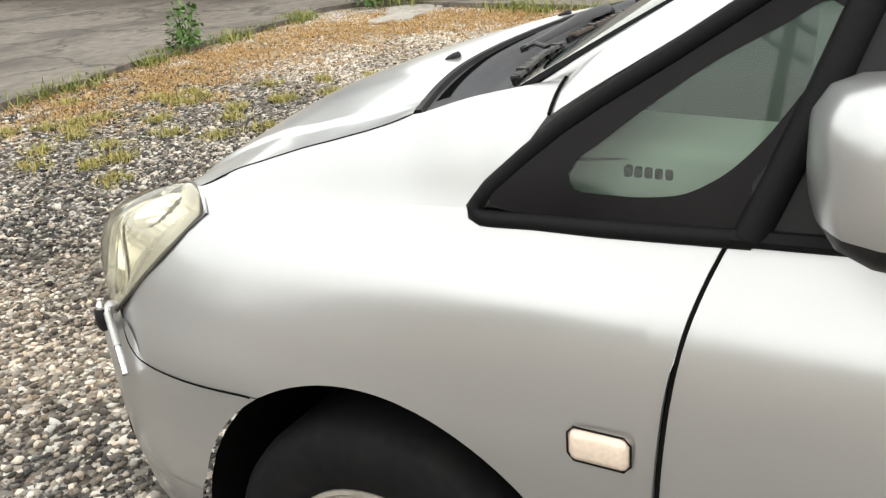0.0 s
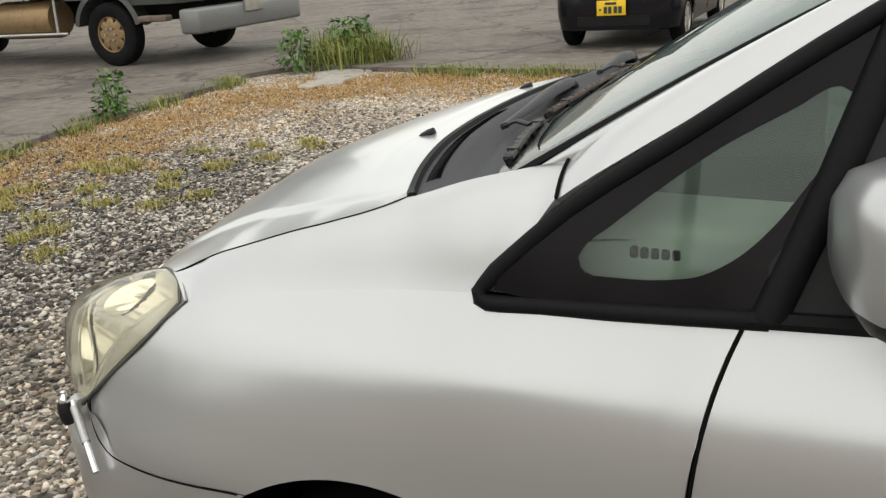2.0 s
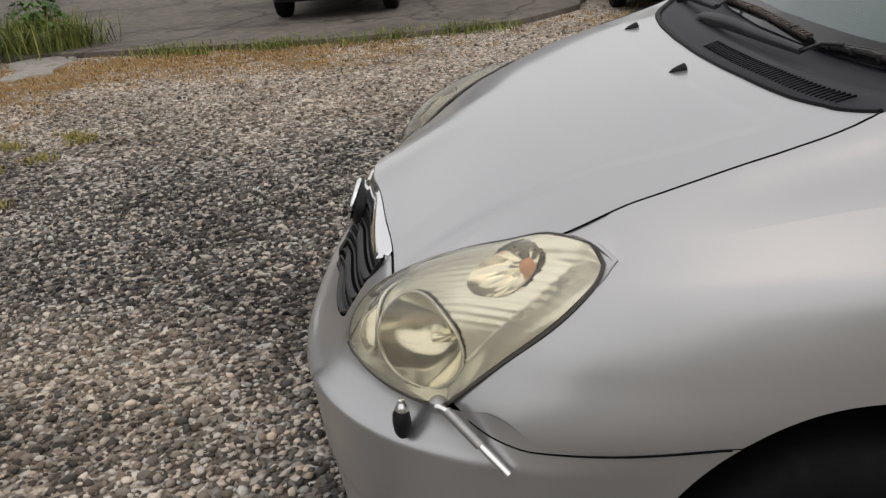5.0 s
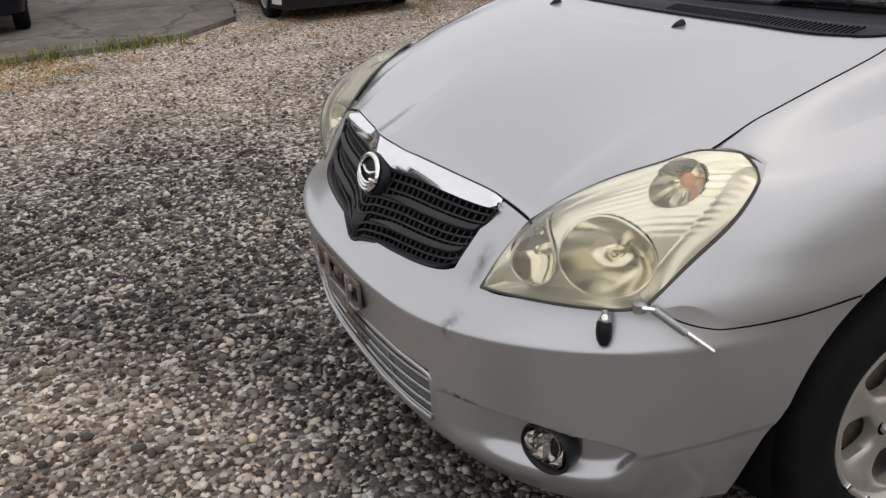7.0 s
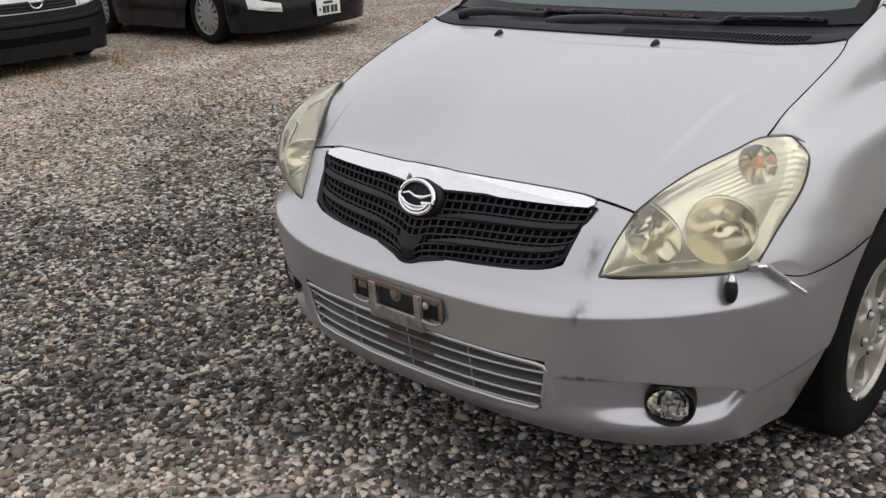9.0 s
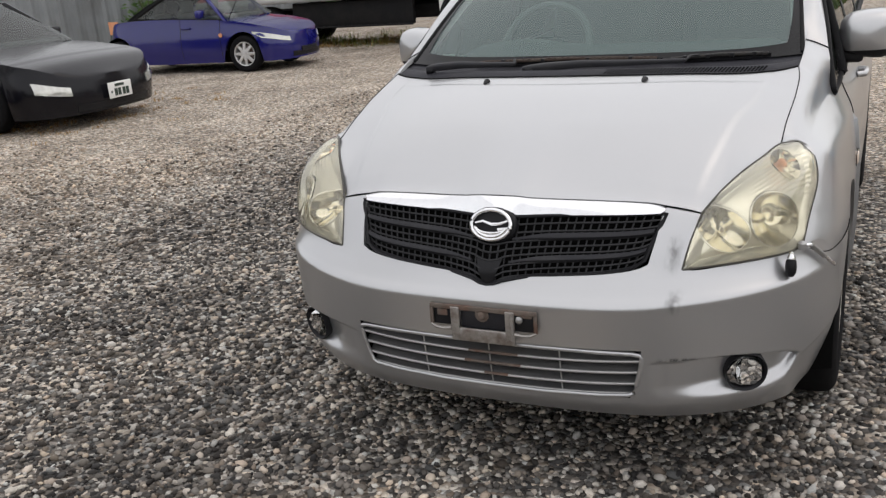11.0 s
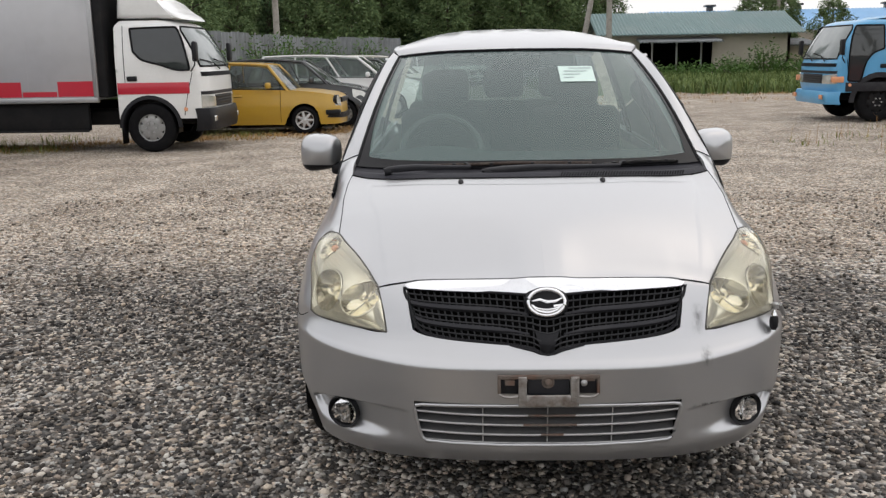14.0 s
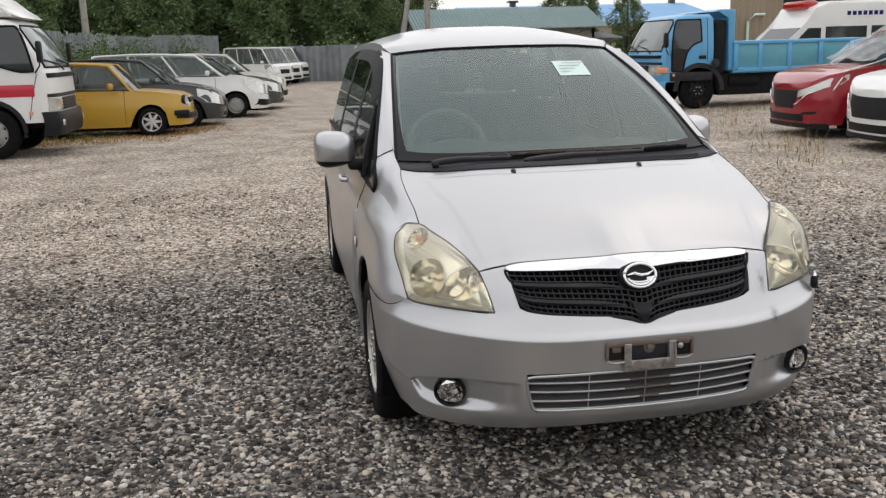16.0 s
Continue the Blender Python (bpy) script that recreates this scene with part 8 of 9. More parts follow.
# light blue tipper truck
SKY_BLUE = paint("sky_blue_paint", (0.10, 0.36, 0.62), rough=0.4, stain=0.5)
TEAL = paint("teal_bed_paint", (0.10, 0.33, 0.42), rough=0.6, stain=0.7)
tip = cab_truck("tipper_truck", "light blue tipper truck with a worn teal bed", (7.06, 17.25, 0), -90, (2.05, 1.30, 0.60, 1.24, 2.03), SKY_BLUE, ((1.02, 1.46), (1.0, 1.92), (0.48, 1.92), (0.34, 1.30), (0.34, 0.84), (0.56, 0.82), (0.68, 1.20), (0.82, 1.38), (1.02, 1.46)), (0.98, 0.40, 0.50))
sheet("front_bumper", lambda u, v: np.array([lerp(-1.03, 1.03, u), -0.08 + 0.27 * (1 - (1 - abs(2 * u - 1) ** 4) ** 0.25) + 0.03 * (2 * v - 1) ** 2, lerp(0.36, 0.62, v)]), 30, 6, SKY_BLUE, tip, "light blue bumper", lip=0.10)
for sd in (1, -1):
    block("bumper_lamp", (sd * 0.75 - 0.08, -0.10, 0.46), (sd * 0.75 + 0.08, -0.07, 0.55), AMBER, tip, "", 0.01)
    block("indicator", (sd * 1.0 - 0.05, 0.02, 0.80), (sd * 1.0 + 0.045, 0.26, 0.92), AMBER, tip, "", 0.015)
    block("lower_door_panel", (sd * 1.025 - 0.008, 0.30, 0.62), (sd * 1.025 + 0.008, 1.29, 0.80), GREY_PLASTIC, tip, "", 0.004)
    truck_wheel(tip, sd * 0.86, 0.98, 0.40, sd, rim_mat=CHASSIS)
    truck_wheel(tip, sd * 0.80, 4.9, 0.40, sd, rim_mat=CHASSIS)
    bm = bmesh.new()
    lathe_into(bm, [(0.60, sd * 1.028), (0.50, sd * 1.036), (0.49, sd * 1.02), (0.49, sd * 0.75), (0.0, sd * 0.75)], 32, pose(0, 0.98, 0.40))
    bmesh.ops.delete(bm, geom=[v for v in bm.verts if v.co.z < 0.32], context="VERTS")
    part("wheel_arch", bm, GREY_PLASTIC, tip)
    # bed sides with ribs
    block("bed_side", (sd * 1.0 - 0.03, 1.78, 0.80), (sd * 1.0 + 0.03, 6.1, 1.40), TEAL, tip, "worn teal steel side", 0.012)
    block("bed_top_rail", (sd * 1.02 - 0.045, 1.76, 1.36), (sd * 1.02 + 0.045, 6.12, 1.44), SKY_BLUE, tip, "", 0.015)
    block("bed_low_rail", (sd * 1.02 - 0.045, 1.76, 0.76), (sd * 1.02 + 0.045, 6.12, 0.86), SKY_BLUE, tip, "", 0.015)
    for y in (1.82, 2.4, 3.1, 3.85, 4.6, 5.35, 6.07):
        block("bed_post", (sd * 1.03 - 0.035, y - 0.05, 0.80), (sd * 1.03 + 0.035, y + 0.05, 1.40), SKY_BLUE, tip, "", 0.012)
    lathe("spare_tank", [(0.16, -0.35), (0.17, -0.3), (0.17, 0.3), (0.16, 0.35)], CHASSIS, tip, "", 16, pose(sd * 0.78, 2.1, 0.60, 0, 0, 90))
block("bed_floor", (-0.98, 1.78, 0.74), (0.98, 6.1, 0.82), TEAL, tip, "", 0.01)
prism("headboard", [(1.66, 0.82), (1.66, 1.95), (1.36, 2.08), (1.40, 2.12), (1.80, 2.12), (1.80, 0.82)], -1.0, 1.0, SKY_BLUE, tip, "", 0.02)
block("tailboard", (-0.98, 6.06, 0.80), (0.98, 6.12, 1.40), TEAL, tip, "", 0.01)
block("chassis", (-0.40, 0.3, 0.42), (0.40, 6.0, 0.66), CHASSIS, tip, "", 0.02)
# black block drawn low to fill in the shade below the bed
block("under_frame", (-0.86, 1.5, 0.27), (0.86, 4.3, 0.76), CHASSIS, tip, "", 0.04)
block("air_filter", (0.70, 1.34, 0.75), (0.98, 1.60, 1.9), CHASSIS, tip, "", 0.05)
lathe("fender_mirror", [(0.0, -0.06), (0.09, -0.03), (0.10, 0.0), (0.0, 0.02)], GREY_PLASTIC, tip, "", 16, pose(1.10, 1.32, 0.98))

# old dark truck on the slab
OLD = paint("dark_truck_paint", (0.035, 0.037, 0.036), rough=0.45, stain=0.6)
GOLD = material("dusty_gold_rim", (0.30, 0.20, 0.10), rough=0.5, metal=0.5, grain=0.3, grain_scale=30, stain=0.5, stain_scale=8)
old = cab_truck("flatbed_truck", "dark heavy truck with dusty gold wheels standing on concrete", (-9.05, -6.75, 0.055), 180, (2.30, 1.75, 0.80, 1.6, 2.7), OLD, ((1.45, 1.75), (1.45, 2.55), (0.55, 2.55), (0.34, 1.68), (0.6, 1.66), (1.0, 1.70), (1.3, 1.70), (1.45, 1.75)), (1.42, 0.45, 0.56))
block("front_bumper", (-1.18, -0.16, 0.40), (1.18, 0.16, 0.72), BAR_GREY, old, "dented grey steel bumper", 0.04)
block("plate_panel", (-0.2, -0.19, 0.60), (0.2, -0.16, 0.82), PALE_CONCRETE, old, "", 0.01)
for sd in (1, -1):
    truck_wheel(old, sd * 1.02, 1.42, 0.43, sd, rim_mat=GOLD)
    truck_wheel(old, sd * 1.0, 6.4, 0.43, sd, rim_mat=GOLD)
    bm = bmesh.new()
    lathe_into(bm, [(0.60, sd * 1.16), (0.52, sd * 1.17), (0.52, sd * 0.85), (0.0, sd * 0.85)], 32, pose(0, 1.42, 0.45))
    bmesh.ops.delete(bm, geom=[v for v in bm.verts if v.co.z < 0.45], context="VERTS")
    part("wheel_arch", bm, OLD, old)
    block("step", (sd * 1.12 - 0.08, 0.35, 0.58), (sd * 1.12 + 0.05, 0.85, 0.66), RUST, old, "rusty step", 0.015)
    tube("side_guard", [(sd * 1.12, 2.2, 0.46), (sd * 1.12, 5.7, 0.46)], 0.022, STEEL, old, "", 6)
    for y in (2.4, 4.0, 5.5):
        tube("guard_post", [(sd * 1.12, y, 0.46), (sd * 1.10, y, 0.95)], 0.02, STEEL, old, "", 6)
    block("toolbox", (sd * 0.95 - 0.18, 4.2, 0.52), (sd * 0.95 + 0.15, 5.0, 0.92), STEEL, old, "", 0.02)
lathe("fuel_tank", [(0.24, -0.55), (0.27, -0.5), (0.27, 0.5), (0.24, 0.55)], GOLD, old, "dusty tan drum tank", 24, pose(1.0 - 0.12, 3.1, 0.66, 0, 0, 90))
lathe("fuel_tank", [(0.24, -0.55), (0.27, -0.5), (0.27, 0.5), (0.24, 0.55)], GOLD, old, "dusty tan drum tank", 24, pose(-1.0 + 0.12, 3.1, 0.66, 0, 0, 90))
block("chassis", (-0.45, 0.3, 0.55), (0.45, 8.4, 0.85), CHASSIS, old, "", 0.02)
block("flatbed", (-1.2, 2.1, 0.98), (1.2, 8.6, 1.55), OLD, old, "", 0.02)

# ambulance behind the tipper
amb = thing("ambulance", "white high-roof ambulance with a red roof lamp", "ambulance", (12.4, 22.6, 0), -90)
prism("body", [(0.05, 0.35), (0.0, 0.75), (0.12, 0.98), (0.75, 1.15), (1.45, 1.75), (1.75, 2.30), (2.2, 2.46), (5.2, 2.46), (5.3, 2.2), (5.3, 0.35)], -0.94, 0.94, WHITE_PAINT, amb, "", 0.08)
sheet("windscreen", lambda u, v: np.array([lerp(-0.8, 0.8, u), lerp(0.80, 1.40, v) - 0.03, lerp(1.18, 1.72, v) + 0.015]), 6, 5, DARK_GLASS, amb, "", lip=0.02)
for sd in (1, -1):
    for win in ([(1.05, 1.22), (1.55, 1.72), (1.95, 1.72), (1.95, 1.22)], [(2.1, 1.25), (2.1, 1.75), (3.4, 1.75), (3.4, 1.25)], [(3.55, 1.25), (3.55, 1.75), (4.0, 1.75), (4.0, 1.25)], [(4.1, 1.25), (4.1, 1.75), (5.1, 1.75), (5.1, 1.25)]):
        bm = bmesh.new()
        flat_into(bm, win, sd * 0.94 - (0.012 if sd < 0 else 0.002), 0.014)
        part("side_window", bm, DARK_GLASS, amb)
    for k in range(7):
        block("lettering_bar", (sd * 0.925 - 0.02, 2.75 + 0.17 * k, 2.05), (sd * 0.925 + 0.021, 2.87 + 0.17 * k, 2.17), NAVY, amb, "", 0.0)
    lathe("wheel", [(0.33, -0.1), (0.34, -0.08), (0.34, 0.08), (0.33, 0.1)], TYRE, amb, "", 28, pose(sd * 0.82, 0.95, 0.34))
    lathe("wheel", [(0.33, -0.1), (0.34, -0.08), (0.34, 0.08), (0.33, 0.1)], TYRE, amb, "", 28, pose(sd * 0.82, 4.2, 0.34))
    block("headlight", (sd * 0.7 - 0.18, -0.02, 0.72), (sd * 0.7 + 0.18, 0.12, 0.92), LAMP_GLASS, amb, "", 0.03)
bm = bmesh.new()
box_into(bm, (-0.62, 1.62, 2.26), (0.62, 2.05, 2.50), 0.09, None, 3)
part("warning_lamp", bm, paint("lamp_red", (0.45, 0.01, 0.01), rough=0.1), amb, "red roof warning lamp")


# ---- fences, buildings, poles ----
SHEET_STEEL = material("sheet_steel", (0.23, 0.245, 0.255), rough=0.6, metal=0.3, grain=0.2, grain_scale=3, stain=0.6, stain_scale=1.2, stain_colour=(0.10, 0.095, 0.09), random=0.12)


def sheet_fence(points, height, label, pitch=0.9, mat=None):
    """A run of folded steel sheets between posts."""
    f = thing("sheet_fence", label, "fence", (*points[0], 0))
    ox, oy = points[0]
    for (ax, ay), (bx, by) in zip(points, points[1:]):
        ln = math.hypot(bx - ax, by - ay)
        n = max(1, int(ln / pitch))
        dx, dy = (bx - ax) / ln, (by - ay) / ln
        for k in range(n):
            h = height * (1 + rng.normal(0, 0.012))
            verts, faces = [], []
            steps = 12
            for i in range(steps + 1):
                s = (k + i / steps) * ln / n
                o = 0.025 * (1 if (i // 2) % 2 else -1)
                for z in (0.03, h):
                    verts.append((ax - ox + dx * s - dy * o, ay - oy + dy * s + dx * o, z))
            for i in range(steps):
                faces.append((2 * i, 2 * i + 2, 2 * i + 3, 2 * i + 1))
            ob = mesh_object("panel", verts, faces, mat or SHEET_STEEL, False)
            ob.parent = f
            if k % 2 == 0:
                s = k * ln / n
                tube("post", [(ax - ox + dx * s - dy * 0.06, ay - oy + dy * s + dx * 0.06, 0), (ax - ox + dx * s - dy * 0.06, ay - oy + dy * s + dx * 0.06, height + 0.05)], 0.03, STEEL, f, "", 6)
    return f


sheet_fence([(-24, -2), (-15.5, 13.0), (-12.8, 18.0)], 2.6, "tall grey folded steel sheet fence", 0.9)
sheet_fence([(-12.8, 18.0), (-8.2, 27.5), (-7.3, 38.0), (-3.5, 43.0)], 2.35, "grey steel sheet fence overgrown with vines", 0.9)
sheet_fence([(-3.2, 46.0), (6.8, 40.0)], 1.75, "low weathered grey sheet fence", 1.0)

WALL = material("cream_wall", (0.52, 0.48, 0.40), rough=0.85, grain=0.08, grain_scale=3, stain=0.4, stain_scale=0.6, stain_colour=(0.30, 0.27, 0.22))
TEAL_ROOF = material("teal_roof", (0.17, 0.25, 0.25), rough=0.55, grain=0.12, grain_scale=2, stain=0.4, stain_scale=0.5, stain_colour=(0.24, 0.27, 0.26))
BLUE_ROOF = material("blue_roof", (0.22, 0.43, 0.68), rough=0.5, grain=0.08, grain_scale=1, stain=0.2, stain_scale=0.3, stain_colour=(0.35, 0.5, 0.65))
BEIGE = material("beige_siding", (0.34, 0.27, 0.19), rough=0.7, grain=0.08, grain_scale=2, stain=0.3, stain_scale=0.5)


def wavy_roof(name, p00, p10, p01, p11, mat, parent, n=60, amp=0.035):
    """Corrugated sheets from the eave (p00 to p10) to the ridge (p01 to p11)."""
    p00, p10, p01, p11 = (np.array(p, float) for p in (p00, p10, p01, p11))
    verts, faces = [], []
    for i in range(n * 2 + 1):
        t = i / (n * 2)
        a, b = lerp(p00, p10, t), lerp(p01, p11, t)
        o = amp * (1 if i % 2 else -1)
        verts += [a + (0, 0, o), b + (0, 0, o), a + (0, 0, o - 0.06), b + (0, 0, o - 0.06)]
    for i in range(n * 2):
        k = 4 * i
        faces += [(k, k + 4, k + 5, k + 1), (k + 2, k + 3, k + 7, k + 6), (k, k + 2, k + 6, k + 4)]
    ob = mesh_object(name, verts, faces, mat, False)
    ob.parent = parent
    return ob


# cream shed with a teal corrugated roof and a wide dark doorway
shed = thing("shed", "long cream shed with a teal roof and dark open bay", "building", (0, 0, 0))
X0, X1, Y0, YB, ZE, ZR = 7.2, 17.0, 48.0, 54.0, 2.45, 3.55
for a, b, z0, z1 in ((X0, 9.0, 0, ZE), (9.0, 12.9, 2.05, ZE), (12.9, X1, 0, ZE)):
    block("wall", (a, Y0, z0), (b, Y0 + 0.15, z1), WALL, shed, "", 0.0)
bm = bmesh.new()
prism_into(bm, [(Y0, 0), (Y0, ZE), ((Y0 + YB) / 2, ZR), (YB, ZE), (YB, 0)], X1 - 0.15, X1, 0)
part("gable_wall", bm, WALL, shed)
bm = bmesh.new()
prism_into(bm, [(Y0, 0), (Y0, ZE), ((Y0 + YB) / 2, ZR), (YB, ZE), (YB, 0)], X0, X0 + 0.15, 0)
part("gable_wall", bm, WALL, shed)
block("back_wall", (X0, YB - 0.15, 0), (X1, YB, ZE), DARK_INSIDE, shed, "", 0.0)
wavy_roof("roof", (X0 - 0.6, Y0 - 0.7, ZE - 0.06), (X1 + 0.6, Y0 - 0.7, ZE - 0.06), (X0 - 0.6, (Y0 + YB) / 2, ZR + 0.08), (X1 + 0.6, (Y0 + YB) / 2, ZR + 0.08), TEAL_ROOF, shed)
wavy_roof("roof", (X0 - 0.6, YB + 0.7, ZE - 0.06), (X1 + 0.6, YB + 0.7, ZE - 0.06), (X0 - 0.6, (Y0 + YB) / 2, ZR + 0.08), (X1 + 0.6, (Y0 + YB) / 2, ZR + 0.08), TEAL_ROOF, shed)
wavy_roof("bay_canopy", (8.8, Y0 - 1.5, 2.0), (13.1, Y0 - 1.5, 2.0), (8.8, Y0, 2.18), (13.1, Y0, 2.18), SHEET_STEEL, shed, 24)
block("leanto_wall", (X1, 49.4, 0), (X1 + 1.6, 51.5, 1.7), WALL, shed, "", 0.0)
wavy_roof("leanto_roof", (X1, 48.9, 1.75), (X1 + 2.1, 48.9, 1.75), (X1, 52.0, 2.1), (X1 + 2.1, 52.0, 2.1), SHEET_STEEL, shed, 12)
for x in (9.6, 10.9, 12.2):
    tube("bay_post", [(x, Y0 - 0.4, 0), (x, Y0 - 0.4, 2.02)], 0.05, STEEL, shed, "", 6)

# large works hall with a light blue roof
hall = thing("works_hall", "large hall with a light blue sheet roof and roof vents", "building", (0, 0, 0))
block("wall", (17, 78.4, 0), (40.2, 79, 3.2), WALL, hall, "", 0.0)
prism("gable_wall", [(78.4, 0), (78.4, 3.2), (88, 5.1), (97.6, 3.2), (97.6, 0)], 40.0, 40.3, WALL, hall, "", 0.0)
wavy_roof("roof", (17.0, 77.6, 3.15), (40.8, 77.6, 3.15), (17.0, 88, 5.2), (40.8, 88, 5.2), BLUE_ROOF, hall, 70, 0.05)
wavy_roof("roof", (17.0, 98.4, 3.15), (40.8, 98.4, 3.15), (17.0, 88, 5.2), (40.8, 88, 5.2), BLUE_ROOF, hall, 70, 0.05)
for x, y in ((22.8, 88), (31.0, 88), (39.5, 88)):
    bm = bmesh.new()
    box_into(bm, (x - 0.28, y - 0.28, 5.0), (x + 0.28, y + 0.28, 5.55), 0.02)
    box_into(bm, (x - 0.5, y - 0.5, 5.55), (x + 0.5, y + 0.5, 5.75), 0.05)
    part("roof_vent", bm, DARK_GREY, hall)

# beige clad building
works = thing("workshop", "tall beige ribbed-clad building with a pipe", "building", (0, 0, 0))
verts, faces = [], []
for i in range(161):
    x = lerp(19.0, 44.0, i / 160)
    o = 0.04 * (1 if i % 2 else -1)
    verts += [(x, 36 + o, 0), (x, 36 + o, 9.0)]
for i in range(160):
    faces.append((2 * i, 2 * i + 2, 2 * i + 3, 2 * i + 1))
ob = mesh_object("wall", verts, faces, BEIGE, False)
ob.parent = works
prism("side_wall", [(36, 0), (36, 9.0), (36.15, 9.0), (36.15, 0)], 0.0, 28.0, BEIGE, works, "", 0.0).matrix_basis = pose(19.2, 36.1, 0) @ pose(0, 0, 0, 0, 0, 55) @ pose(0, -36, 0)
block("roof", (19.0, 35.8, 9.0), (44.2, 37.2, 9.2), SHEET_STEEL, works, "", 0.0)
tube("drain_pipe", [(19.8, 35.9, 0), (19.8, 35.9, 2.2), (20.1, 35.9, 2.5), (20.6, 35.9, 2.5)], 0.06, PAPER, works, "white pipe")
block("window", (21.5, 35.93, 2.7), (24.5, 36.0, 3.6), DARK_GLASS, works, "", 0.01)


def utility_pole(at, h, lean=0.0, arms=True):
    p = thing("utility_pole", "grey concrete utility pole", "pole", at, 20)
    tube("mast", [(0, 0, 0), (lean * 0.5, 0, h * 0.5), (lean, 0, h)], [0.15, 0.13, 0.10], PALE_CONCRETE, p, "", 10)
    if arms:
        for k in range(3):
            z = h - 0.5 - 0.8 * k
            block("cross_arm", (lean - 0.8, -0.05, z - 0.05), (lean + 0.8, 0.05, z + 0.05), STEEL, p, "", 0.01)
            for x in (-0.7, -0.3, 0.3, 0.7):
                lathe("insulator", [(0.05, 0), (0.06, 0.06), (0.03, 0.12), (0, 0.13)], PAPER, p, "", 8, pose(lean + x, 0, z + 0.05, 0, -90, 0))
    return p


utility_pole((-8.6, 38.5, 0), 9.5)
utility_pole((6.6, 43.0, 0), 9.0)
utility_pole((5.2, 44.5, 0), 8.0, 1.6, False)
utility_pole((19.5, 58.0, 0), 9.0)
# the poles and wires that stand on the other side of the yard, seen in the panes
utility_pole((15.5, -1.5, 0), 9.5)
utility_pole((24.0, 9.0, 0), 9.5)


def wire(a, b, sag, label):
    pts = [(lerp(a[0], b[0], t), lerp(a[1], b[1], t), lerp(a[2], b[2], t) - sag * 4 * t * (1 - t)) for t in np.linspace(0, 1, 17)]
    bm = bmesh.new()
    tube_into(bm, pts, 0.02, 5)
    tagged(part("overhead_wire", bm, RUBBER, None), label, "wire")


for k, dx in enumerate((-0.7, 0.3, 0.7)):
    wire((15.5 + dx, -1.5, 9.1), (24.0 + dx, 9.0, 9.1), 0.35, "black overhead wire hung between two concrete poles")
    wire((15.5 + dx, -1.5, 9.1), (9.0 + dx, -14.0, 9.1), 0.35, "black overhead wire running off over the yard")


# ---- trees and brush ----
CEDAR = leaf_material("cedar_leaf", (0.050, 0.092, 0.042), (0.165, 0.235, 0.105), 0.8)
BAMBOO = leaf_material("bamboo_leaf", (0.060, 0.105, 0.040), (0.190, 0.255, 0.105), 0.8)
BARK = material("bark", (0.075, 0.058, 0.042), rough=0.95, grain=0.4, grain_scale=12, bump=0.8, bump_scale=15)


def leaf_cloud(centres, outward, size, droop, n_per, spread):
    """Small pointed leaves round many twig ends."""
    n = len(centres) * n_per
    c = np.repeat(centres, n_per, 0) + rng.normal(0, spread, (n, 3))
    d = np.repeat(outward, n_per, 0) + rng.normal(0, 0.55, (n, 3))
    d[:, 2] -= droop
    d /= np.linalg.norm(d, axis=1, keepdims=True)
    s = np.cross(d, rng.normal(0, 1, (n, 3)))
    s /= np.linalg.norm(s, axis=1, keepdims=True) + 1e-6
    ln = (size * rng.uniform(0.6, 1.5, n))[:, None]
    v = np.stack([c, c + d * ln * 0.45 + s * ln * 0.2, c + d * ln, c + d * ln * 0.45 - s * ln * 0.2], 1).reshape(-1, 3)
    f = (4 * np.arange(n)[:, None] + np.arange(4)[None])
    return v, f


def make_tree(name, label, kind, h, radius, n, size, mat):
    t = thing(name, label, "tree", (0, 0, -100))
    bm = bmesh.new()
    tube_into(bm, [(0, 0, 0), (0.05, 0.03, h * 0.5), (0, 0, h * 0.97)], [0.02 * h, 0.013 * h, 0.002 * h], 7)
    lv = []
    for k in range(26):
        z = h * rng.uniform(0.12, 0.92)
        a = rng.uniform(0, 2 * math.pi)
        r = radius * (1 - z / h) ** 0.7 if kind == "cedar" else radius * (0.4 + 0.6 * math.sin(math.pi * z / h))
        tube_into(bm, [(0, 0, z), (r * 0.8 * math.cos(a), r * 0.8 * math.sin(a), z + (0.12 if kind == "cedar" else 0.25) * r)], [0.05, 0.01], 4)
    part("trunk", bm, BARK, t)
    z = h * rng.beta(1.1, 1.3, n) * 0.96 + 0.03 * h
    a = rng.uniform(0, 2 * np.pi, n)
    if kind == "cedar":
        rr = radius * (1 - z / h).clip(0.02, 1) ** 0.75 * (0.75 + 0.25 * np.sin(z * 5.3 + 2 * np.sin(a)))
        rr *= rng.uniform(0.35, 1.0, n) ** 0.5
        drp = 0.35
    else:
        lobe = 0.6 + 0.4 * np.sin(3 * a + z * 0.9) * np.sin(z * 1.7 + 1)
        rr = radius * (0.35 + 0.65 * np.sin(np.pi * (z / h) ** 1.2)) * lobe * rng.uniform(0.3, 1.0, n) ** 0.5
        drp = 0.7
    c = np.stack([rr * np.cos(a), rr * np.sin(a), z], 1)
    o = np.stack([np.cos(a), np.sin(a), 0.15 + 0 * a], 1)
    v, f = leaf_cloud(c, o, size, drp, 5, size * 0.55)
    ob = quick_mesh("crown", v, f, mat)
    ob.parent = t
    tagged(ob, kind="stuff")
    return t


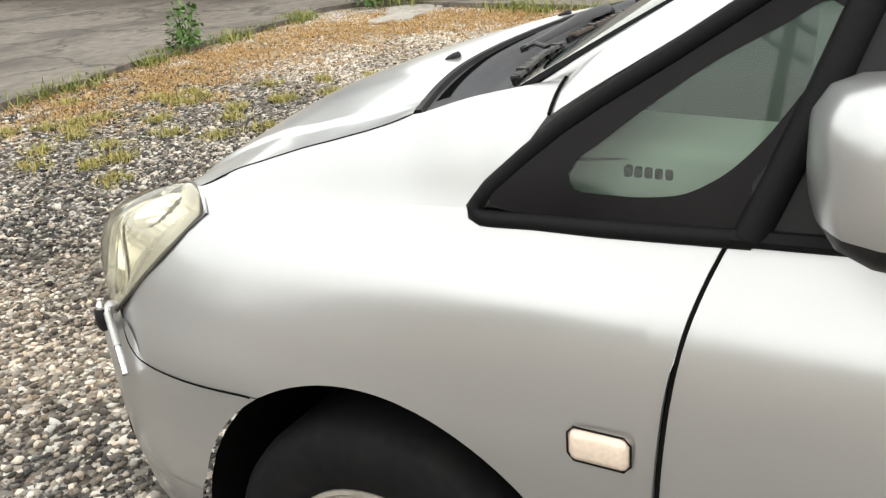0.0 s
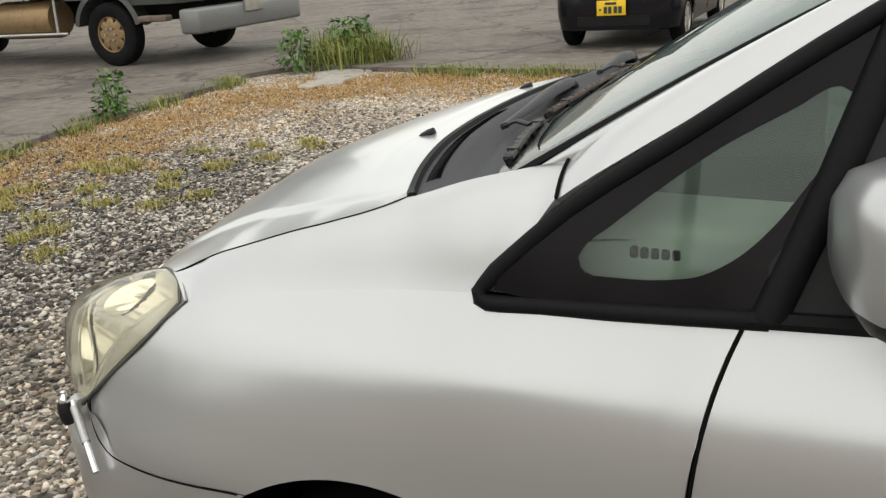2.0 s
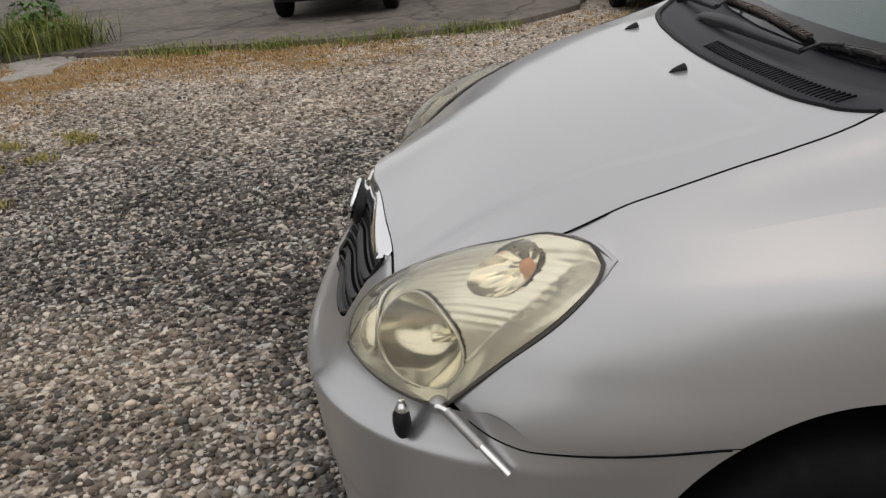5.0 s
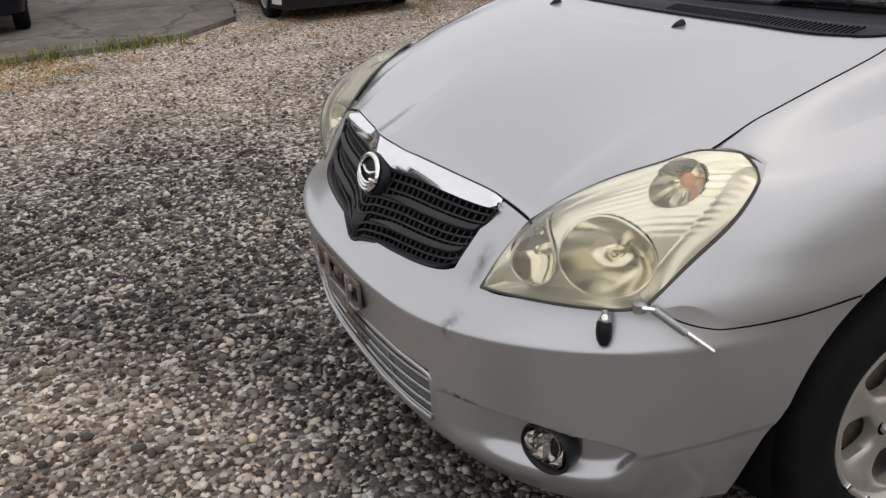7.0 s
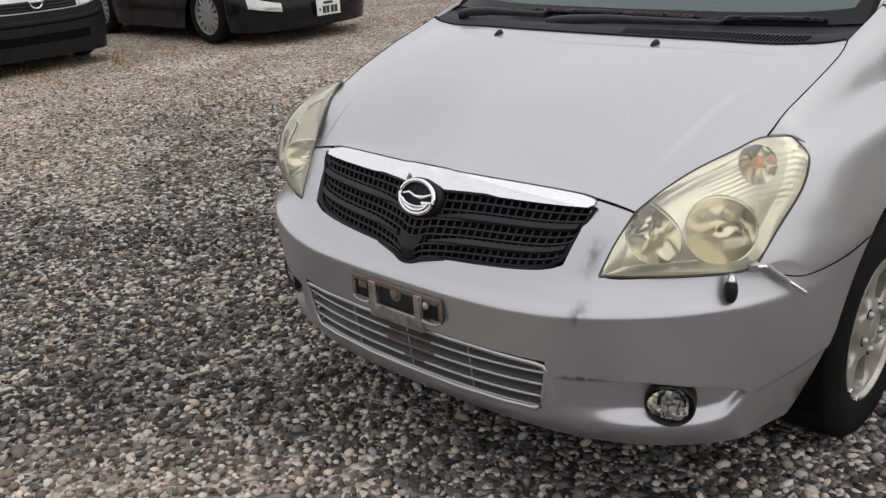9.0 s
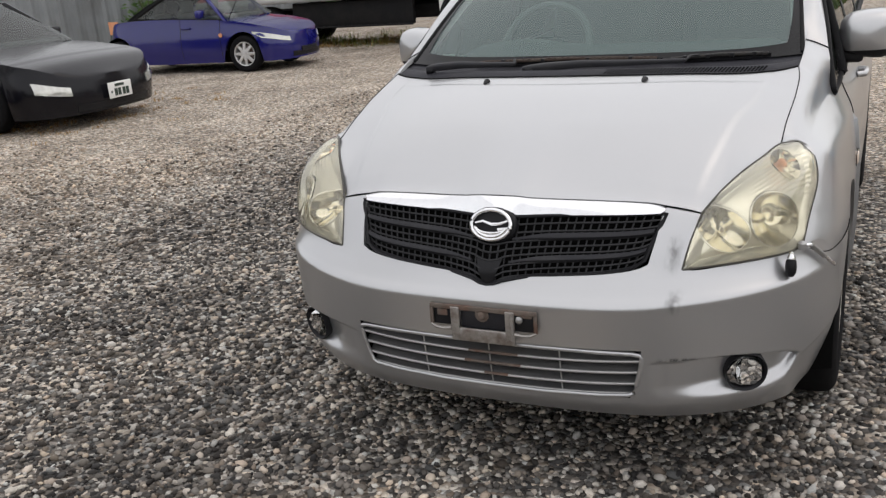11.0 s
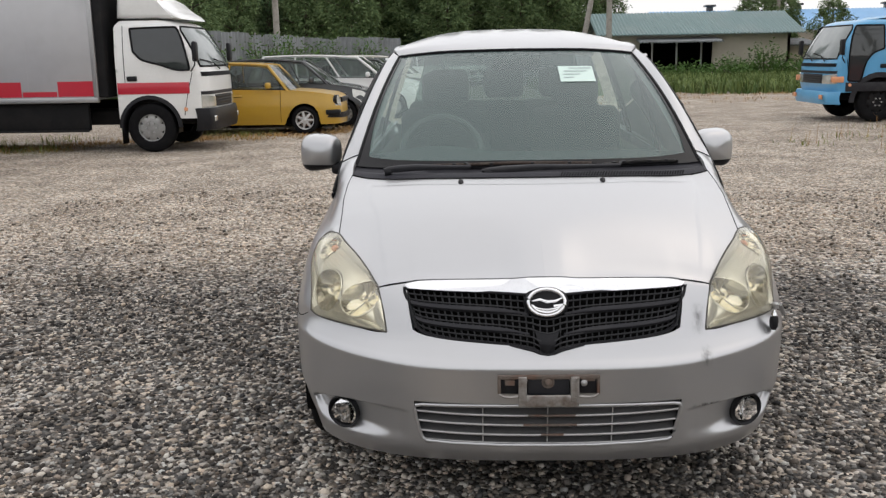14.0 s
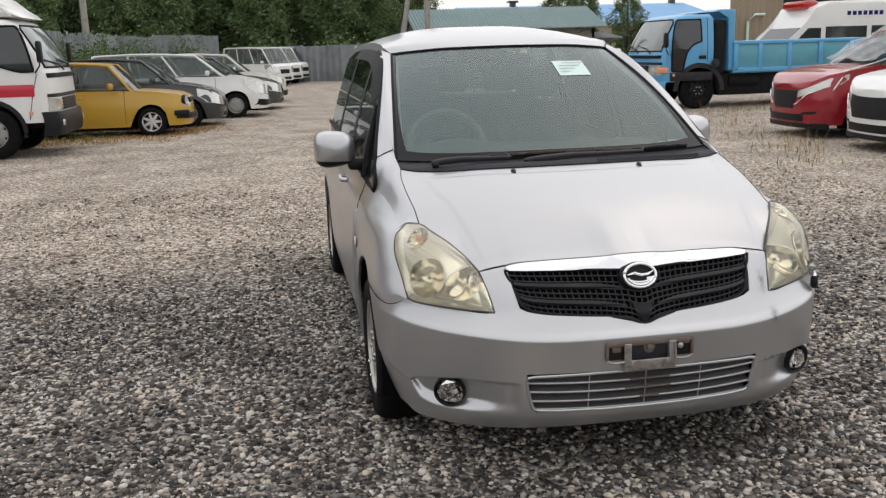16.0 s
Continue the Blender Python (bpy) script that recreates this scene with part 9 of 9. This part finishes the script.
def plant(master, spots, lo, hi):
    first = True
    for x, y in spots:
        s = rng.uniform(lo, hi)
        m = pose(x, y, -0.05, 0, 0, rng.uniform(0, 360))
        ob = master if first else copy_thing(master, m)
        ob.matrix_basis = m @ Matrix.Diagonal((s * rng.uniform(0.9, 1.1), s * rng.uniform(0.9, 1.1), s, 1))
        first = False


cedar_a = make_tree("cedar_tree", "tall dark green cedar in the wood behind the yard", "cedar", 11.5, 2.3, 3600, 0.23, CEDAR)
cedar_b = make_tree("cedar_tree", "tall dark green cedar in the wood behind the yard", "cedar", 13.0, 2.0, 3600, 0.23, CEDAR)
bamboo = make_tree("bamboo_clump", "feathery green bamboo clump at the wood's edge", "bamboo", 8.0, 2.2, 3400, 0.20, BAMBOO)
broad = make_tree("broadleaf_tree", "dark leafy broadleaf tree over the fence", "broad", 6.0, 2.4, 3600, 0.15, BAMBOO)
cedar_spots = [(x + rng.normal(0, 0.7), 58 + 5 * math.sin(x * 0.7) + rng.normal(0, 1.5)) for x in np.arange(-34, 4.5, 2.1)] + [(x, 66 + rng.normal(0, 1.5)) for x in np.arange(-38, 4, 2.4)]
plant(cedar_a, cedar_spots[::2], 0.85, 1.2)
plant(cedar_b, cedar_spots[1::2], 0.85, 1.2)
plant(bamboo, [(x + rng.normal(0, 0.5), 53 + rng.normal(0, 1.5)) for x in np.arange(-27, 6, 2.0)] + [(6.0, 60), (8.0, 62), (9.3, 63), (22.5, 66)], 0.75, 1.0)
# the two long rows stand out of view, added for dark reflections in the car
plant(broad, [(-16.5, 30.5), (-14.0, 33.5), (-19, 27), (-22, 24), (17.8, 56.5), (-11.5, 36), (24.5, 62)] + [(30 + 2 * math.sin(k), -22 + 3.1 * k) for k in range(17)] + [(-20 + 3.3 * k, -34 + 2 * math.sin(2 * k)) for k in range(15)], 0.7, 1.0)


def bush(name, at, r, h, n, mat, label, leaf=0.12):
    b = thing(name, label, "bush", at)
    bm = bmesh.new()
    for k in range(6):
        a = k * 1.05
        tube_into(bm, [(0, 0, 0), (0.5 * r * math.cos(a), 0.5 * r * math.sin(a), h * 0.7)], [0.03, 0.01], 5)
    part("stems", bm, BARK, b)
    a, q = rng.uniform(0, 2 * np.pi, n), rng.uniform(0, 1, n) ** 0.5
    lump = 1 + 0.25 * np.sin(3 * a + 1) + 0.15 * np.sin(7 * a)
    z = h * (1 - q**2 * 0.8) * rng.uniform(0.15, 1.0, n) * (0.8 + 0.2 * np.sin(5 * a))
    c = np.stack([r * q * lump * np.cos(a), r * q * lump * np.sin(a), z], 1)
    o = np.stack([np.cos(a), np.sin(a), 0.4 + 0 * a], 1)
    v, f = leaf_cloud(c, o, leaf, 0.1, 5, leaf)
    ob = quick_mesh("leaves", v, f, mat)
    ob.parent = b
    tagged(ob, kind="stuff")
    return b


for x, y, r, h in ((15.2, 46.3, 1.2, 2.1), (7.6, 46.0, 1.3, 1.5), (9.0, 45.6, 1.0, 0.9), (11.2, 45.8, 1.3, 0.9), (13.2, 45.6, 1.2, 1.3), (17.5, 46.0, 1.8, 1.5), (20.0, 47.0, 1.6, 1.7), (22.0, 46, 1.6, 1.4), (6.2, 42.6, 0.9, 1.6)):
    bush("bush", (x, y, 0), r, h, 420, LUSH, "rank green brush in front of the shed", 0.16)
for x, y in ((-7.6, 30.0), (-7.35, 32.5), (-7.2, 35.0), (-8.6, 26.2), (-6.6, 38.7), (-5.2, 40.5), (-10.6, 22.0), (-9.5, 24.2), (-11.9, 19.4)):
    bush("vine", (x + 0.25, y, 0.0), 1.0, 2.75, 560, LUSH, "green vine climbing the sheet fence", 0.13)
for x, y in ((-14.3, 14.6), (-12.0, 18.9)):
    bush("bush", (x, y, 0), 0.55, 1.5, 240, LUSH, "leafy bush against the sheet fence", 0.12)
for x, y, r in ((-9, 44, 2.2), (-5, 46.5, 2.4), (-1, 48.5, 2.4), (3, 47.5, 2.2), (-13, 42, 2.4), (-17, 40, 2.4), (-21, 38, 2.4)):
    bush("bush", (x, y, 0), r, 2.6, 520, BAMBOO, "undergrowth below the trees", 0.24)

strip = np.concatenate([np.stack([rng.uniform(2.6, 26, 26000), rng.uniform(29.5, 46, 26000)], 1)])
strip = strip[strip[:, 1] > 29.5 + 1.2 * np.sin(strip[:, 0] * 1.1) + 0.5 * np.sin(strip[:, 0] * 3.7)]
MEADOW = leaf_material("meadow_leaf", (0.055, 0.10, 0.025), (0.19, 0.24, 0.075))
blades("meadow_grass", strip, 0.50, MEADOW, "rank green grass before the shed", "grass", 0.8, 0.022)
spots = np.stack([rng.uniform(3.0, 16, 90), rng.uniform(24, 30, 90)], 1)
blades("dry_grass", clumped(spots, 14, 0.3), 0.09, DRY, "straw-coloured weeds on the far gravel", lean=1.0, width=0.008)
spots = np.array([(6.3, 9.2), (5.9, 10.4), (5.5, 8.4), (6.9, 12.5), (7.6, 14.6), (8.8, 15.2), (10.2, 15.3), (5.0, 7.2), (6.2, 12.9), (5.2, 12.0)])
blades("dry_weeds", clumped(spots, 12, 0.22), 0.30, DRY, "tall dead weed stalks by the parked cars", lean=0.7, width=0.004)
blades("grass_tufts", clumped(spots, 26, 0.3), 0.10, GREEN, "low green weeds by the parked cars", lean=0.7, width=0.006)
spots = np.array([(-7.5, 12.6), (-8.4, 12.9), (-9.2, 12.6), (-8.8, 13.6), (-7.8, 14.4), (-9.9, 13.4), (-4.6, 15.0), (-5.6, 14.9)])
blades("grass_tufts", clumped(spots, 110, 0.34), 0.15, GREEN, "green and dry weeds under the box truck", lean=1.0, width=0.005)
spots = along([(-9, 12.4), (-5.5, 14.6), (-3.5, 15.0), (-2.5, 16.8)], 20, (0.3, 0.4))
blades("dry_grass", clumped(spots, 22, 0.16), 0.05, DRY, "dry brown weeds between the parked vehicles", lean=0.7, width=0.008)
